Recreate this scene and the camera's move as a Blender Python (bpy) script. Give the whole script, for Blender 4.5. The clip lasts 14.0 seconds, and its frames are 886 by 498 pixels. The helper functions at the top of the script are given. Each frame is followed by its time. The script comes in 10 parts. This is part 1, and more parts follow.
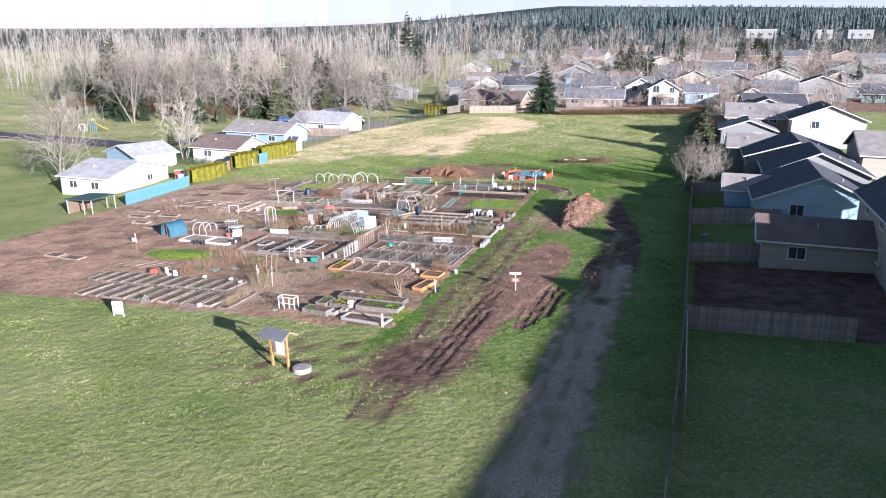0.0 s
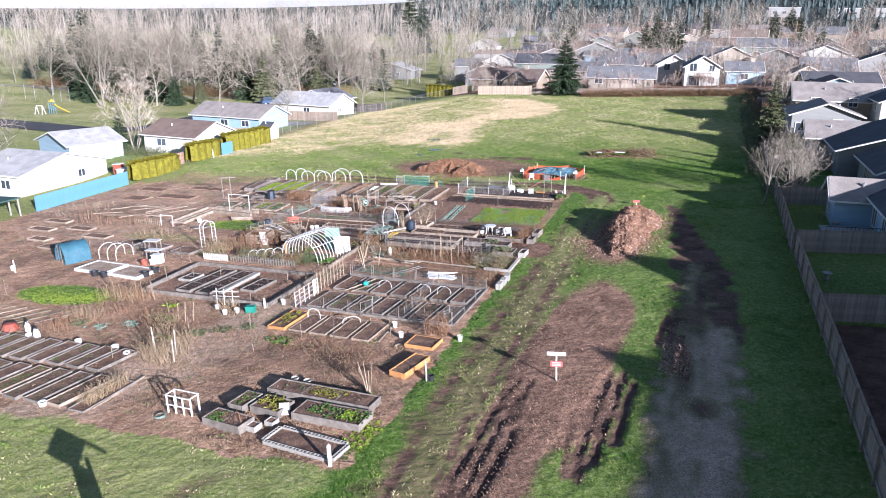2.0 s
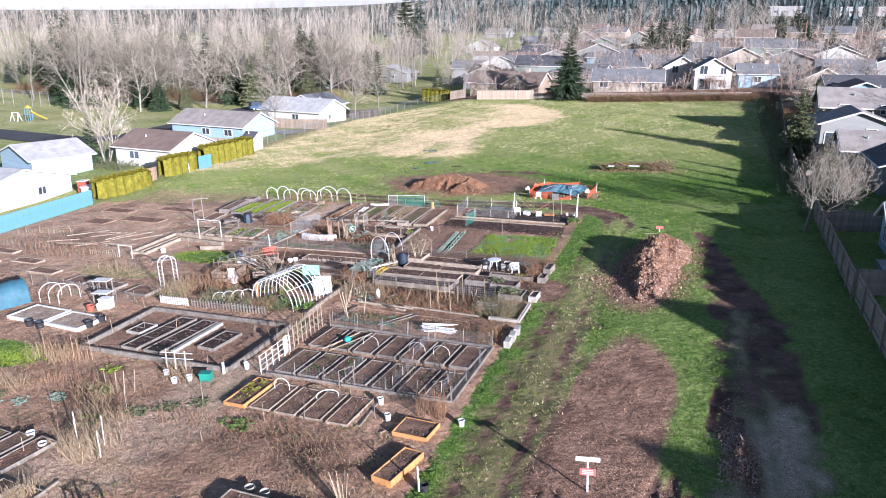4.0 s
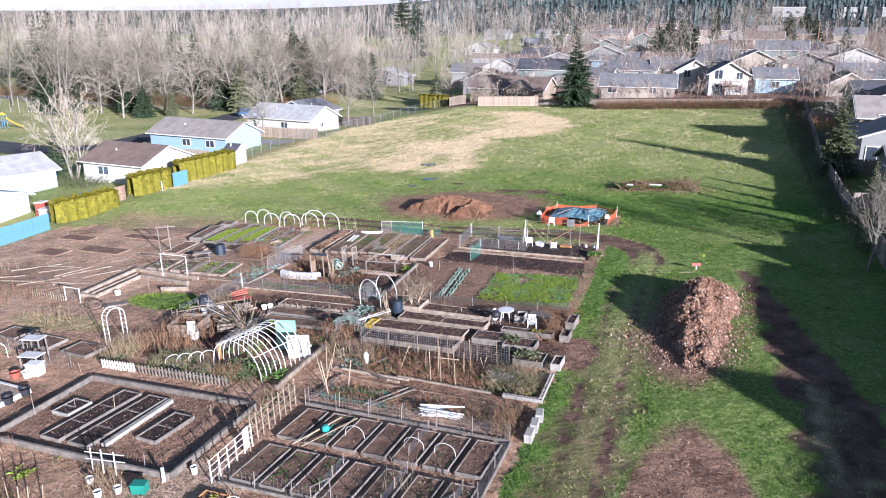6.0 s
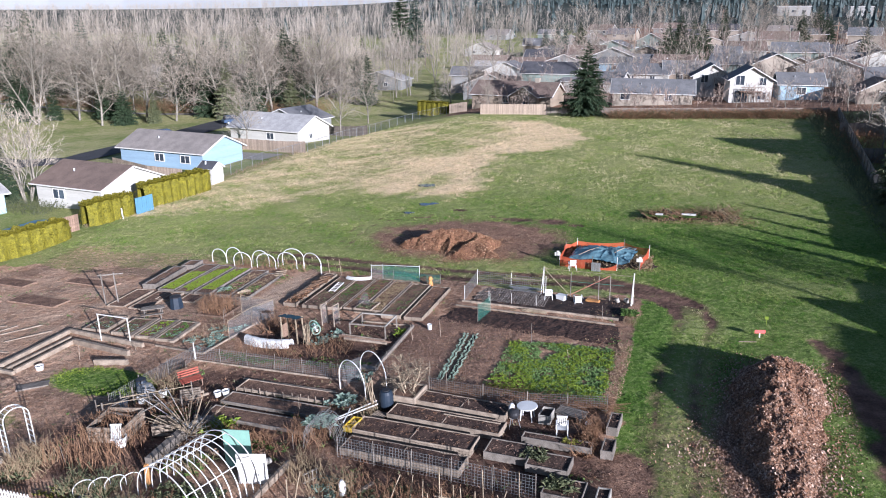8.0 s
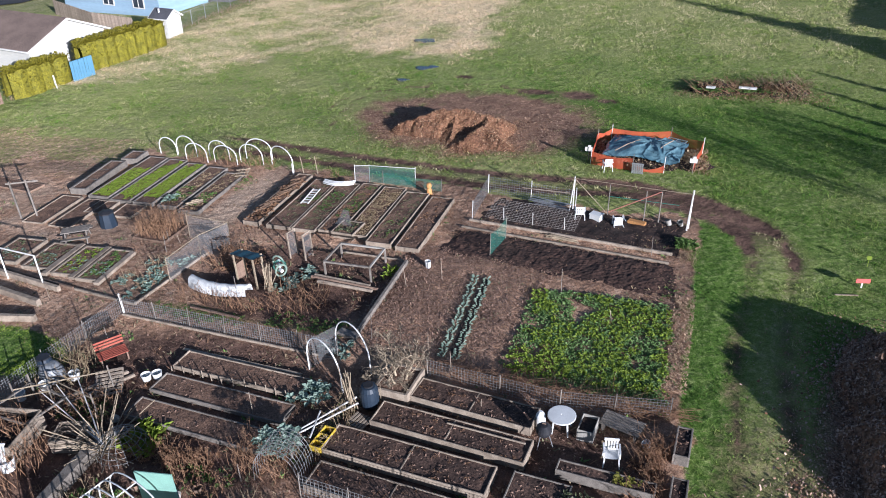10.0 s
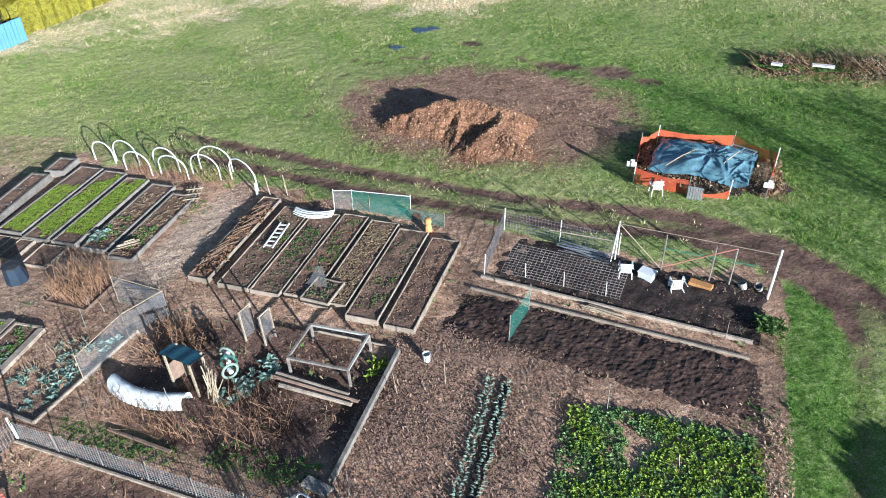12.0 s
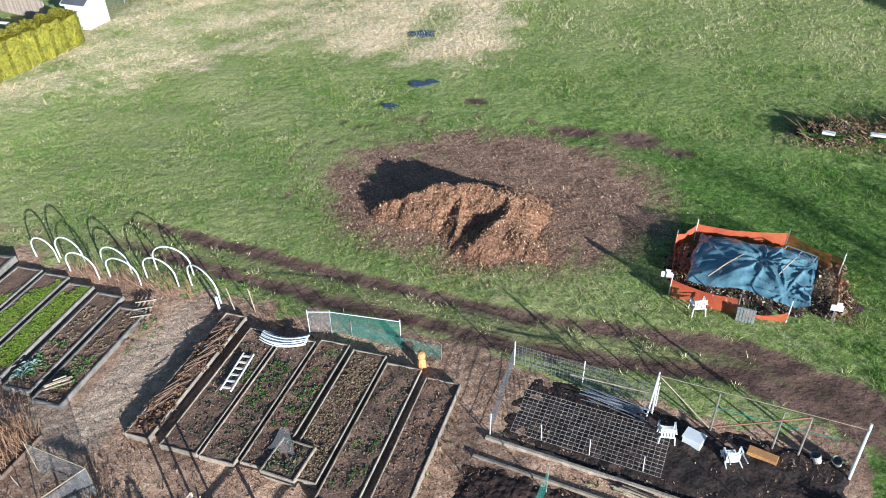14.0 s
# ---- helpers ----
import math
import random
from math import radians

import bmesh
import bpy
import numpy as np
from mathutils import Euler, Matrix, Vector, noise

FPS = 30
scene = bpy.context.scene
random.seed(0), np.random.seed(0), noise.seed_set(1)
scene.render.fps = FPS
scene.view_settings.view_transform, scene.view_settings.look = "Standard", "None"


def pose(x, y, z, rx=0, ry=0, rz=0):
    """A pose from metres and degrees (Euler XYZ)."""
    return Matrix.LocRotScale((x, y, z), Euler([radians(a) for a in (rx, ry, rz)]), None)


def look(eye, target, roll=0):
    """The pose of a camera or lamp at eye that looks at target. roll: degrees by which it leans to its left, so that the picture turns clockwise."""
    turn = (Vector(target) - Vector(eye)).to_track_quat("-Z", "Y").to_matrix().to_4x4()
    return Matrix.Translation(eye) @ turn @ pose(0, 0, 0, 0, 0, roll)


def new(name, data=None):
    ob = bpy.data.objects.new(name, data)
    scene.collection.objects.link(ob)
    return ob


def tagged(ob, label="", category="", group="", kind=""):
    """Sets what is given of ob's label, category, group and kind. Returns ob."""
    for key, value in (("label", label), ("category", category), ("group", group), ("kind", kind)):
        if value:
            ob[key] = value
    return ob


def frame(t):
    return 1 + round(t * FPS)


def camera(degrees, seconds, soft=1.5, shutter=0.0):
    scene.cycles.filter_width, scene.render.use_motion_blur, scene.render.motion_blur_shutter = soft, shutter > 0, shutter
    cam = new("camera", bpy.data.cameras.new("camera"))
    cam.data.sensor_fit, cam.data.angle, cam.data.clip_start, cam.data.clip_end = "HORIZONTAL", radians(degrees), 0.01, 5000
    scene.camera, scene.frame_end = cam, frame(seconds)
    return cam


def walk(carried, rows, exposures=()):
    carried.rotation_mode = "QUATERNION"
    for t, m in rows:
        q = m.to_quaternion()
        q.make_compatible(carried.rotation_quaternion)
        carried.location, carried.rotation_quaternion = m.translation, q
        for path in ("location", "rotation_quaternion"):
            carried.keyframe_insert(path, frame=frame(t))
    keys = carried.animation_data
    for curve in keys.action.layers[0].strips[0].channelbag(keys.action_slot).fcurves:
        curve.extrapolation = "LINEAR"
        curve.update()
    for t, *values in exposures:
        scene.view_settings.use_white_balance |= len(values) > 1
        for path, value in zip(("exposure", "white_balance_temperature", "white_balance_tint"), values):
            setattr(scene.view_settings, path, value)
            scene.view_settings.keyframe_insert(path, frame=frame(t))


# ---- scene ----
cam = camera(61.8, 14.0, soft=1.0)
PATH = [
    (0, (1.7, -23.6, 20.2), (1.68, -21.672, 19.67), 0.3),
    (0.5, (1.9, -9.1, 18.11), (1.864, -7.179, 17.554), 0.3),
    (1, (1.85, -4.075, 17.795), (1.812, -2.159, 17.223), 0.4),
    (1.5, (1.909, -1.561, 17.795), (1.872, 0.355, 17.222), 0.4),
    (2, (1.965, 0.664, 17.887), (1.928, 2.58, 17.312), 0.4),
    (2.5, (1.971, 2.961, 17.965), (1.936, 4.876, 17.391), 0.3),
    (3, (1.969, 5.31, 18.029), (1.935, 7.225, 17.453), 0.2),
    (5.5, (1.465, 17.179, 18.315), (1.439, 19.095, 17.743), 0.3),
    (6, (1.398, 19.765, 18.408), (1.373, 21.681, 17.835), 0.2),
    (6.5, (1.311, 22.544, 18.579), (1.287, 24.459, 18.004), 0.3),
    (7, (1.277, 25.378, 18.751), (1.253, 27.293, 18.176), 0.1),
    (9.1, (0.79, 38.62, 19.29), (0.776, 40.535, 18.705), 0.4),
    (9.3, (0.765, 39.912, 19.339), (0.751, 41.795, 18.665), 0.5),
    (9.5, (0.785, 41.106, 19.384), (0.77, 42.933, 18.571), 0.4),
    (10, (0.789, 44.225, 19.512), (0.771, 45.96, 18.517), 0.2),
    (10.5, (0.81, 47.327, 19.795), (0.789, 48.934, 18.605), -0.0),
    (11, (0.739, 50.458, 20.0), (0.718, 52.061, 18.804), 0.0),
    (11.5, (0.671, 53.391, 20.082), (0.649, 54.997, 18.89), -0.1),
    (12, (0.634, 56.175, 20.227), (0.61, 57.783, 19.038), -0.2),
    (12.5, (0.652, 58.841, 20.393), (0.625, 60.45, 19.205), -0.3),
    (13, (0.714, 61.347, 20.518), (0.683, 62.956, 19.332), -0.5),
    (13.5, (0.779, 63.415, 20.773), (0.743, 65.024, 19.585), -0.6),
    (14, (0.955, 64.381, 20.797), (0.912, 65.992, 19.612), -0.8),
]
walk(cam, [(t, look(eye, aim, roll)) for t, eye, aim, roll in PATH], ((0, 1.5, 5720, 20), (5.5, 1.45, 5700, 20), (7.0, 1.3, 5680, 19), (9.5, 0.85, 5740, 17), (10.5, 1.2, 5700, 13), (11.0, 1.42, 5640, 9), (11.6, 1.5, 5610, 7), (12.5, 1.44, 5560, 6), (14.0, 1.34, 5560, 5)))

# ---- light ----
EL, AZ = radians(14.2), (0.559, -0.829)
SUN_DIR = Vector((AZ[0] * math.cos(EL), AZ[1] * math.cos(EL), math.sin(EL)))
sun = new("sun", bpy.data.lights.new("sun", "SUN"))
sun.data.energy, sun.data.angle, sun.data.color = 5.0, radians(0.6), (1.0, 0.97, 0.93)
sun.matrix_world = look(SUN_DIR * 300, (0, 0, 0))
world = bpy.data.worlds.new("sky")
scene.world = world
world.use_nodes = True
sky = world.node_tree.nodes.new("ShaderNodeTexSky")
sky.sky_type, sky.sun_disc = "NISHITA", False
sky.sun_elevation, sky.sun_rotation = EL, math.atan2(AZ[0], AZ[1])
sky.air_density, sky.dust_density, sky.ozone_density = 1.0, 0.7, 2.5
world.node_tree.links.new(sky.outputs["Color"], world.node_tree.nodes["Background"].inputs["Color"])
world.node_tree.nodes["Background"].inputs["Strength"].default_value = 0.052

# ---- plan: u runs across the field, v along it ----
YAW = -18.5
CA, SA = math.cos(radians(18.5)), math.sin(radians(18.5))
SLOPE, CLIMB = 0.045, 0.045


def smooth(x, a, b):
    t = np.clip((x - a) / (b - a), 0, 1)
    return t * t * (3 - 2 * t)


def xy(u, v):
    return u * CA + v * SA, -u * SA + v * CA


def uv(x, y):
    return x * CA - y * SA, x * SA + y * CA


def rise(x, y):
    """The hills lie ahead and to the right; to the left the land is lower."""
    a = max(0.0, min(1.0, (x / max(y, 200.0) + 0.52) / 0.36))
    return 0.9 + 0.1 * a * a * (3 - 2 * a)


def gz(x, y):
    """Height of the ground: it rises gently to the right, over the far meadow, and to hills far off."""
    u, v = uv(x, y)
    s = max(0.0, min(1.0, (u + 74.0) / 26.0))
    z = SLOPE * max(-75.0, min(75.0, x)) + CLIMB * max(0.0, min(66.0, v - 100.0)) * s * s * (3 - 2 * s)
    z += float(smooth(-u, 54, 66) * (1 - smooth(-u, 95, 108)) * smooth(v, 74, 92) * (1 - smooth(v, 135, 160)))
    far = max(0.0, y - 210.0)
    hill = rise(x, y)
    z += 0.050 * hill * min(far, 800.0)
    if y > 1000:
        z += (y - 1000) * max(0.006, (0.042 + 0.018 * max(-1.0, min(1.0, x / 500.0))) * hill)
    return z


def spot(u, v, dz=0.0):
    x, y = xy(u, v)
    return Vector((x, y, gz(x, y) + dz))


TILT = Matrix.Rotation(-math.atan(SLOPE), 4, "Y")


def stand(u, v, rot=0.0, dz=0.0, tilt=True):
    """Pose of a thing on the ground, turned with the plan's axes."""
    m = Matrix.Translation(spot(u, v, dz))
    return m @ (TILT if tilt else Matrix()) @ Matrix.Rotation(radians(YAW + rot), 4, "Z")


# ---- mesh builder ----
class Geo:
    def __init__(self):
        self.v, self.f = [], []

    def add(self, verts, faces):
        k = len(self.v)
        self.v.extend([tuple(p) for p in verts])
        self.f.extend([tuple(i + k for i in q) for q in faces])
        return self

    def box(self, c, s, rz=0.0):
        """Block with its four long upper edges cut off a little."""
        x, y, z = s[0] / 2, s[1] / 2, s[2] / 2
        e = min(0.012, x * 0.3, y * 0.3, z * 0.3)
        lo = [(-x, -y, -z), (x, -y, -z), (x, y, -z), (-x, y, -z)]
        mid = [(-x, -y, z - e), (x, -y, z - e), (x, y, z - e), (-x, y, z - e)]
        top = [(-x + e, -y + e, z), (x - e, -y + e, z), (x - e, y - e, z), (-x + e, y - e, z)]
        ca, sa = math.cos(rz), math.sin(rz)
        pts = [(c[0] + p[0] * ca - p[1] * sa, c[1] + p[0] * sa + p[1] * ca, c[2] + p[2]) for p in lo + mid + top]
        faces = [(3, 2, 1, 0), (8, 9, 10, 11)]
        for a in (0, 4):
            for i in range(4):
                j = (i + 1) % 4
                faces.append((a + i, a + j, a + 4 + j, a + 4 + i))
        return self.add(pts, faces)

    def rod(self, a, b, r, r2=None, n=6, cap=True):
        a, b = Vector(a), Vector(b)
        r2 = r if r2 is None else r2
        d = b - a
        if d.length < 1e-5:
            return self
        d.normalize()
        p = d.orthogonal().normalized()
        q = d.cross(p)
        ring = [(math.cos(6.28319 * i / n), math.sin(6.28319 * i / n)) for i in range(n)]
        pts = [a + (p * c + q * s) * r for c, s in ring] + [b + (p * c + q * s) * r2 for c, s in ring]
        faces = [(i, (i + 1) % n, n + (i + 1) % n, n + i) for i in range(n)]
        if cap:
            faces += [tuple(range(n - 1, -1, -1)), tuple(range(n, 2 * n))]
        return self.add(pts, faces)

    def tube(self, pts, r, n=6, r2=None):
        m = len(pts) - 1
        side, verts = None, []
        for i in range(m + 1):
            d = Vector(pts[min(m, i + 1)]) - Vector(pts[max(0, i - 1)])
            d.normalize()
            side = d.orthogonal() if side is None else side - d * side.dot(d)
            side.normalize()
            q = d.cross(side)
            rr = r if r2 is None else r + (r2 - r) * i / m
            verts += [Vector(pts[i]) + (side * math.cos(6.28319 * k / n) + q * math.sin(6.28319 * k / n)) * rr for k in range(n)]
        faces = [(i * n + k, i * n + (k + 1) % n, i * n + n + (k + 1) % n, i * n + n + k) for i in range(m) for k in range(n)]
        return self.add(verts, faces + [tuple(range(n - 1, -1, -1)), tuple(range(m * n, m * n + n))])

    def lathe(self, profile, n=16, c=(0, 0, 0), closed=True):
        pts, faces = [], []
        for r, z in profile:
            pts += [(c[0] + r * math.cos(6.28319 * i / n), c[1] + r * math.sin(6.28319 * i / n), c[2] + z) for i in range(n)]
        for k in range(len(profile) - 1):
            for i in range(n):
                j = (i + 1) % n
                faces.append((k * n + i, k * n + j, k * n + n + j, k * n + n + i))
        if closed:
            faces += [tuple(range(n - 1, -1, -1)), tuple(range((len(profile) - 1) * n, len(profile) * n))]
        return self.add(pts, faces)

    def sheet(self, nx, ny, fn):
        """Grid of nx by ny cells; fn(a, b) gives the place for a, b from 0 to 1."""
        pts = [fn(i / nx, j / ny) for j in range(ny + 1) for i in range(nx + 1)]
        w = nx + 1
        return self.add(pts, [(j * w + i, j * w + i + 1, j * w + w + i + 1, j * w + w + i) for j in range(ny) for i in range(nx)])

    def leaf(self, p, d, length, width, droop=0.3):
        """A leaf of two folded halves from p along d."""
        d = Vector(d).normalized()
        side = d.cross(Vector((0, 0, 1)))
        side = side.normalized() if side.length > 1e-3 else Vector((1, 0, 0))
        p = Vector(p)
        m = p + d * length * 0.55 + Vector((0, 0, 0.04 * length))
        t = p + d * length - Vector((0, 0, droop * length))
        return self.add([p, m + side * width / 2, t, m - side * width / 2], [(0, 1, 2), (0, 2, 3)])

    def mesh(self, name, material=None, smooth=False):
        me = bpy.data.meshes.new(name)
        me.from_pydata(self.v, [], self.f)
        if material:
            me.materials.append(material)
        if smooth:
            me.polygons.foreach_set("use_smooth", [True] * len(me.polygons))
        me.update()
        return me


def part(name, geo, material, parent, label="", smooth=False):
    me = geo if isinstance(geo, bpy.types.Mesh) else geo.mesh(name, material, smooth)
    ob = new(name, me)
    ob.parent = parent
    return tagged(ob, label) if label else ob


def thing(name, label, category, m, group=""):
    ob = new(name)
    ob.empty_display_size = 0.2
    ob.matrix_world = m
    return tagged(ob, label, category, group)


def solo(name, geo, material, label, category, m=None, group="", kind="", smooth=False):
    ob = new(name, geo.mesh(name, material, smooth))
    if m is not None:
        ob.matrix_world = m
    return tagged(ob, label, category, group, kind)


R = random.Random(7)


def rnd(a, b):
    return R.uniform(a, b)


# ---- materials ----
def mat(name, a, b=None, rough=0.85, scale=2.0, fine=30.0, bump=0.4, metal=0.0, rand=0.0, alpha=1.0, grain=(1, 1, 1), contrast=0.5, spec=0.3):
    """Two colours mixed by a broad noise, shaded by a fine one, with relief; rand: difference from object to object."""
    m = bpy.data.materials.new(name)
    m.use_nodes = True
    nt = m.node_tree
    nn, ln = nt.nodes, nt.links.new
    p = nn["Principled BSDF"]
    tc = nn.new("ShaderNodeTexCoord")
    mp = nn.new("ShaderNodeMapping")
    mp.inputs["Scale"].default_value = grain
    ln(tc.outputs["Object"], mp.inputs["Vector"])
    n1, n2 = nn.new("ShaderNodeTexNoise"), nn.new("ShaderNodeTexNoise")
    for n, s, d in ((n1, scale, 4), (n2, fine, 5)):
        n.inputs["Scale"].default_value, n.inputs["Detail"].default_value = s, d
        ln(mp.outputs["Vector"], n.inputs["Vector"])
    ramp = nn.new("ShaderNodeMapRange")
    ramp.inputs["From Min"].default_value, ramp.inputs["From Max"].default_value = 0.35, 0.65
    ln(n1.outputs["Fac"], ramp.inputs["Value"])
    mix = nn.new("ShaderNodeMix")
    mix.data_type = "RGBA"
    mix.inputs["A"].default_value = (*a, 1)
    mix.inputs["B"].default_value = (*(b or [c * 0.7 for c in a]), 1)
    ln(ramp.outputs["Result"], mix.inputs["Factor"])
    val = nn.new("ShaderNodeMapRange")
    val.inputs["From Min"].default_value, val.inputs["From Max"].default_value = 0.3, 0.7
    val.inputs["To Min"].default_value, val.inputs["To Max"].default_value = 1 - contrast, 1 + contrast * 0.8
    ln(n2.outputs["Fac"], val.inputs["Value"])
    hsv = nn.new("ShaderNodeHueSaturation")
    ln(mix.outputs["Result"], hsv.inputs["Color"])
    if rand:
        info = nn.new("ShaderNodeObjectInfo")
        rr = nn.new("ShaderNodeMapRange")
        rr.inputs["To Min"].default_value, rr.inputs["To Max"].default_value = 1 - rand, 1 + rand
        ln(info.outputs["Random"], rr.inputs["Value"])
        mul = nn.new("ShaderNodeMath")
        mul.operation = "MULTIPLY"
        ln(rr.outputs["Result"], mul.inputs[0])
        ln(val.outputs["Result"], mul.inputs[1])
        ln(mul.outputs["Value"], hsv.inputs["Value"])
    else:
        ln(val.outputs["Result"], hsv.inputs["Value"])
    ln(hsv.outputs["Color"], p.inputs["Base Color"])
    p.inputs["Roughness"].default_value, p.inputs["Metallic"].default_value = rough, metal
    p.inputs["Specular IOR Level"].default_value = spec
    if alpha < 1:
        p.inputs["Alpha"].default_value = alpha
    if bump:
        bp = nn.new("ShaderNodeBump")
        bp.inputs["Strength"].default_value, bp.inputs["Distance"].default_value = bump, 0.02
        ln(n2.outputs["Fac"], bp.inputs["Height"])
        ln(bp.outputs["Normal"], p.inputs["Normal"])
    return m


def leafy(name, a, b, rough=0.6, through_light=0.25, island=True):
    """Leaves: colour differs from leaf to leaf, with light passing through."""
    m = bpy.data.materials.new(name)
    m.use_nodes = True
    nt = m.node_tree
    nn, ln = nt.nodes, nt.links.new
    p = nn["Principled BSDF"]
    g = nn.new("ShaderNodeNewGeometry")
    mix = nn.new("ShaderNodeMix")
    mix.data_type = "RGBA"
    mix.inputs["A"].default_value, mix.inputs["B"].default_value = (*a, 1), (*b, 1)
    ln(g.outputs["Random Per Island"], mix.inputs["Factor"])
    ln(mix.outputs["Result"], p.inputs["Base Color"])
    p.inputs["Roughness"].default_value = rough
    p.inputs["Specular IOR Level"].default_value = 0.25
    t = nn.new("ShaderNodeBsdfTranslucent")
    ln(mix.outputs["Result"], t.inputs["Color"])
    s = nn.new("ShaderNodeMixShader")
    s.inputs["Fac"].default_value = through_light
    ln(p.outputs["BSDF"], s.inputs[1])
    ln(t.outputs["BSDF"], s.inputs[2])
    ln(s.outputs["Shader"], nn["Material Output"].inputs["Surface"])
    return m


GREY_WOOD = mat("grey_wood", (0.235, 0.205, 0.175), (0.15, 0.13, 0.11), scale=3, fine=40, rand=0.2)
PALE_WOOD = mat("pale_wood", (0.33, 0.268, 0.205), (0.21, 0.165, 0.125), scale=3, fine=40, rand=0.2)
BROWN_WOOD = mat("brown_wood", (0.25, 0.17, 0.12), (0.17, 0.11, 0.08), scale=3, fine=40, rand=0.25)
ORANGE_WOOD = mat("orange_wood", (0.50, 0.25, 0.09), (0.40, 0.19, 0.07), scale=3, fine=40, rand=0.12)
FENCE_WOOD = mat("fence_wood", (0.30, 0.25, 0.21), (0.22, 0.18, 0.15), scale=2, fine=30, rand=0.2)
TAN_FENCE = mat("tan_fence", (0.44, 0.34, 0.26), (0.34, 0.27, 0.21), scale=1, fine=20, rand=0.2)
WHITE_PAINT = mat("white_paint", (0.66, 0.645, 0.61), (0.54, 0.525, 0.49), rough=0.55, scale=2, fine=25, contrast=0.12, bump=0.1)
WHITE_PLASTIC = mat("white_plastic", (0.70, 0.70, 0.68), (0.60, 0.60, 0.58), rough=0.4, contrast=0.08, bump=0.05, spec=0.5)
SOIL = mat("bed_soil", (0.235, 0.140, 0.092), (0.12, 0.071, 0.048), scale=1.6, fine=14, bump=1.0, contrast=0.6)
DARK_SOIL = mat("dark_soil", (0.052, 0.032, 0.025), (0.024, 0.016, 0.013), scale=1.2, fine=10, bump=1.0, contrast=0.7)
BED_SOIL = mat("raked_soil", (0.115, 0.070, 0.051), (0.055, 0.034, 0.026), scale=1.6, fine=12, bump=1.0, contrast=0.65)
CONCRETE = mat("concrete", (0.36, 0.34, 0.30), (0.26, 0.24, 0.21), scale=3, fine=35, contrast=0.25)
CANE = mat("cane", (0.36, 0.29, 0.20), (0.25, 0.19, 0.13), scale=4, fine=30, rand=0.25)
TWIG = mat("twig", (0.22, 0.14, 0.09), (0.14, 0.09, 0.06), scale=4, fine=30)
WIRE = mat("wire", (0.34, 0.34, 0.33), (0.24, 0.23, 0.22), rough=0.5, metal=0.2, bump=0)
GALV = mat("galvanised", (0.55, 0.56, 0.58), (0.45, 0.46, 0.48), rough=0.45, metal=0.8, bump=0.05)
BLACK_PLASTIC = mat("black_plastic", (0.03, 0.03, 0.035), (0.02, 0.02, 0.022), rough=0.45, contrast=0.2, bump=0.05)
BLUE_BIN = mat("blue_plastic", (0.022, 0.034, 0.052), (0.015, 0.024, 0.038), rough=0.5, contrast=0.2, bump=0.05)
TEAL = mat("teal_paint", (0.022, 0.075, 0.105), (0.016, 0.055, 0.08), rough=0.6, contrast=0.2)
BLUE_PAINT = mat("blue_paint", (0.10, 0.235, 0.34), (0.085, 0.20, 0.30), rough=0.7, scale=1, fine=10, contrast=0.15)
TARP = mat("blue_tarp", (0.125, 0.215, 0.245), (0.06, 0.125, 0.16), rough=0.27, scale=1.5, fine=12, contrast=0.2, bump=0.2, spec=0.5)
ORANGE_NET = mat("orange_net", (0.56, 0.11, 0.045), (0.46, 0.085, 0.04), rough=0.7, alpha=0.62, contrast=0.1, bump=0)
GREEN_NET = mat("green_net", (0.05, 0.22, 0.17), (0.04, 0.18, 0.14), rough=0.8, alpha=0.3, contrast=0.1, bump=0)
GREY_NET = mat("grey_net", (0.34, 0.34, 0.34), (0.27, 0.27, 0.27), rough=0.8, alpha=0.17, contrast=0.1, bump=0)
CLOTH = mat("row_cloth", (0.64, 0.64, 0.62), (0.54, 0.54, 0.52), rough=0.9, contrast=0.15, bump=0.4, scale=4)
RED_PAINT = mat("red_paint", (0.33, 0.085, 0.055), (0.24, 0.06, 0.04), rough=0.6, contrast=0.15)
YELLOW = mat("yellow_plastic", (0.60, 0.42, 0.04), (0.48, 0.33, 0.04), rough=0.5, contrast=0.12)
GREEN_PLASTIC = mat("green_plastic", (0.02, 0.22, 0.16), (0.02, 0.17, 0.13), rough=0.5, contrast=0.15)
BARK = mat("bark", (0.25, 0.225, 0.185), (0.15, 0.135, 0.11), scale=2, fine=18, rand=0.2)
TWIGS = mat("bare_twigs", (0.38, 0.33, 0.265), (0.25, 0.21, 0.165), scale=0.4, fine=6, rand=0.4, bump=0)
FIR = leafy("fir_needles", (0.028, 0.052, 0.028), (0.062, 0.088, 0.045), through_light=0.1)
BLUE_FIR = leafy("blue_fir_needles", (0.045, 0.075, 0.060), (0.085, 0.12, 0.09), through_light=0.1)
HEDGE = leafy("hedge_leaves", (0.085, 0.080, 0.008), (0.20, 0.17, 0.016), through_light=0.12)
KALE = leafy("green_leaves", (0.055, 0.12, 0.025), (0.19, 0.28, 0.08))
BLUE_LEAF = leafy("blue_green_leaves", (0.16, 0.24, 0.19), (0.34, 0.42, 0.34))
CROP = leafy("crop_leaves", (0.13, 0.235, 0.07), (0.31, 0.43, 0.17), through_light=0.35)
TILLED = mat("tilled_soil", (0.078, 0.043, 0.031), (0.032, 0.019, 0.015), scale=1.5, fine=7, bump=1.0, contrast=0.7)
LIME = leafy("lime_leaves", (0.15, 0.23, 0.025), (0.32, 0.40, 0.06))
YELLOW_LEAF = leafy("yellow_leaves", (0.20, 0.20, 0.04), (0.36, 0.33, 0.07))
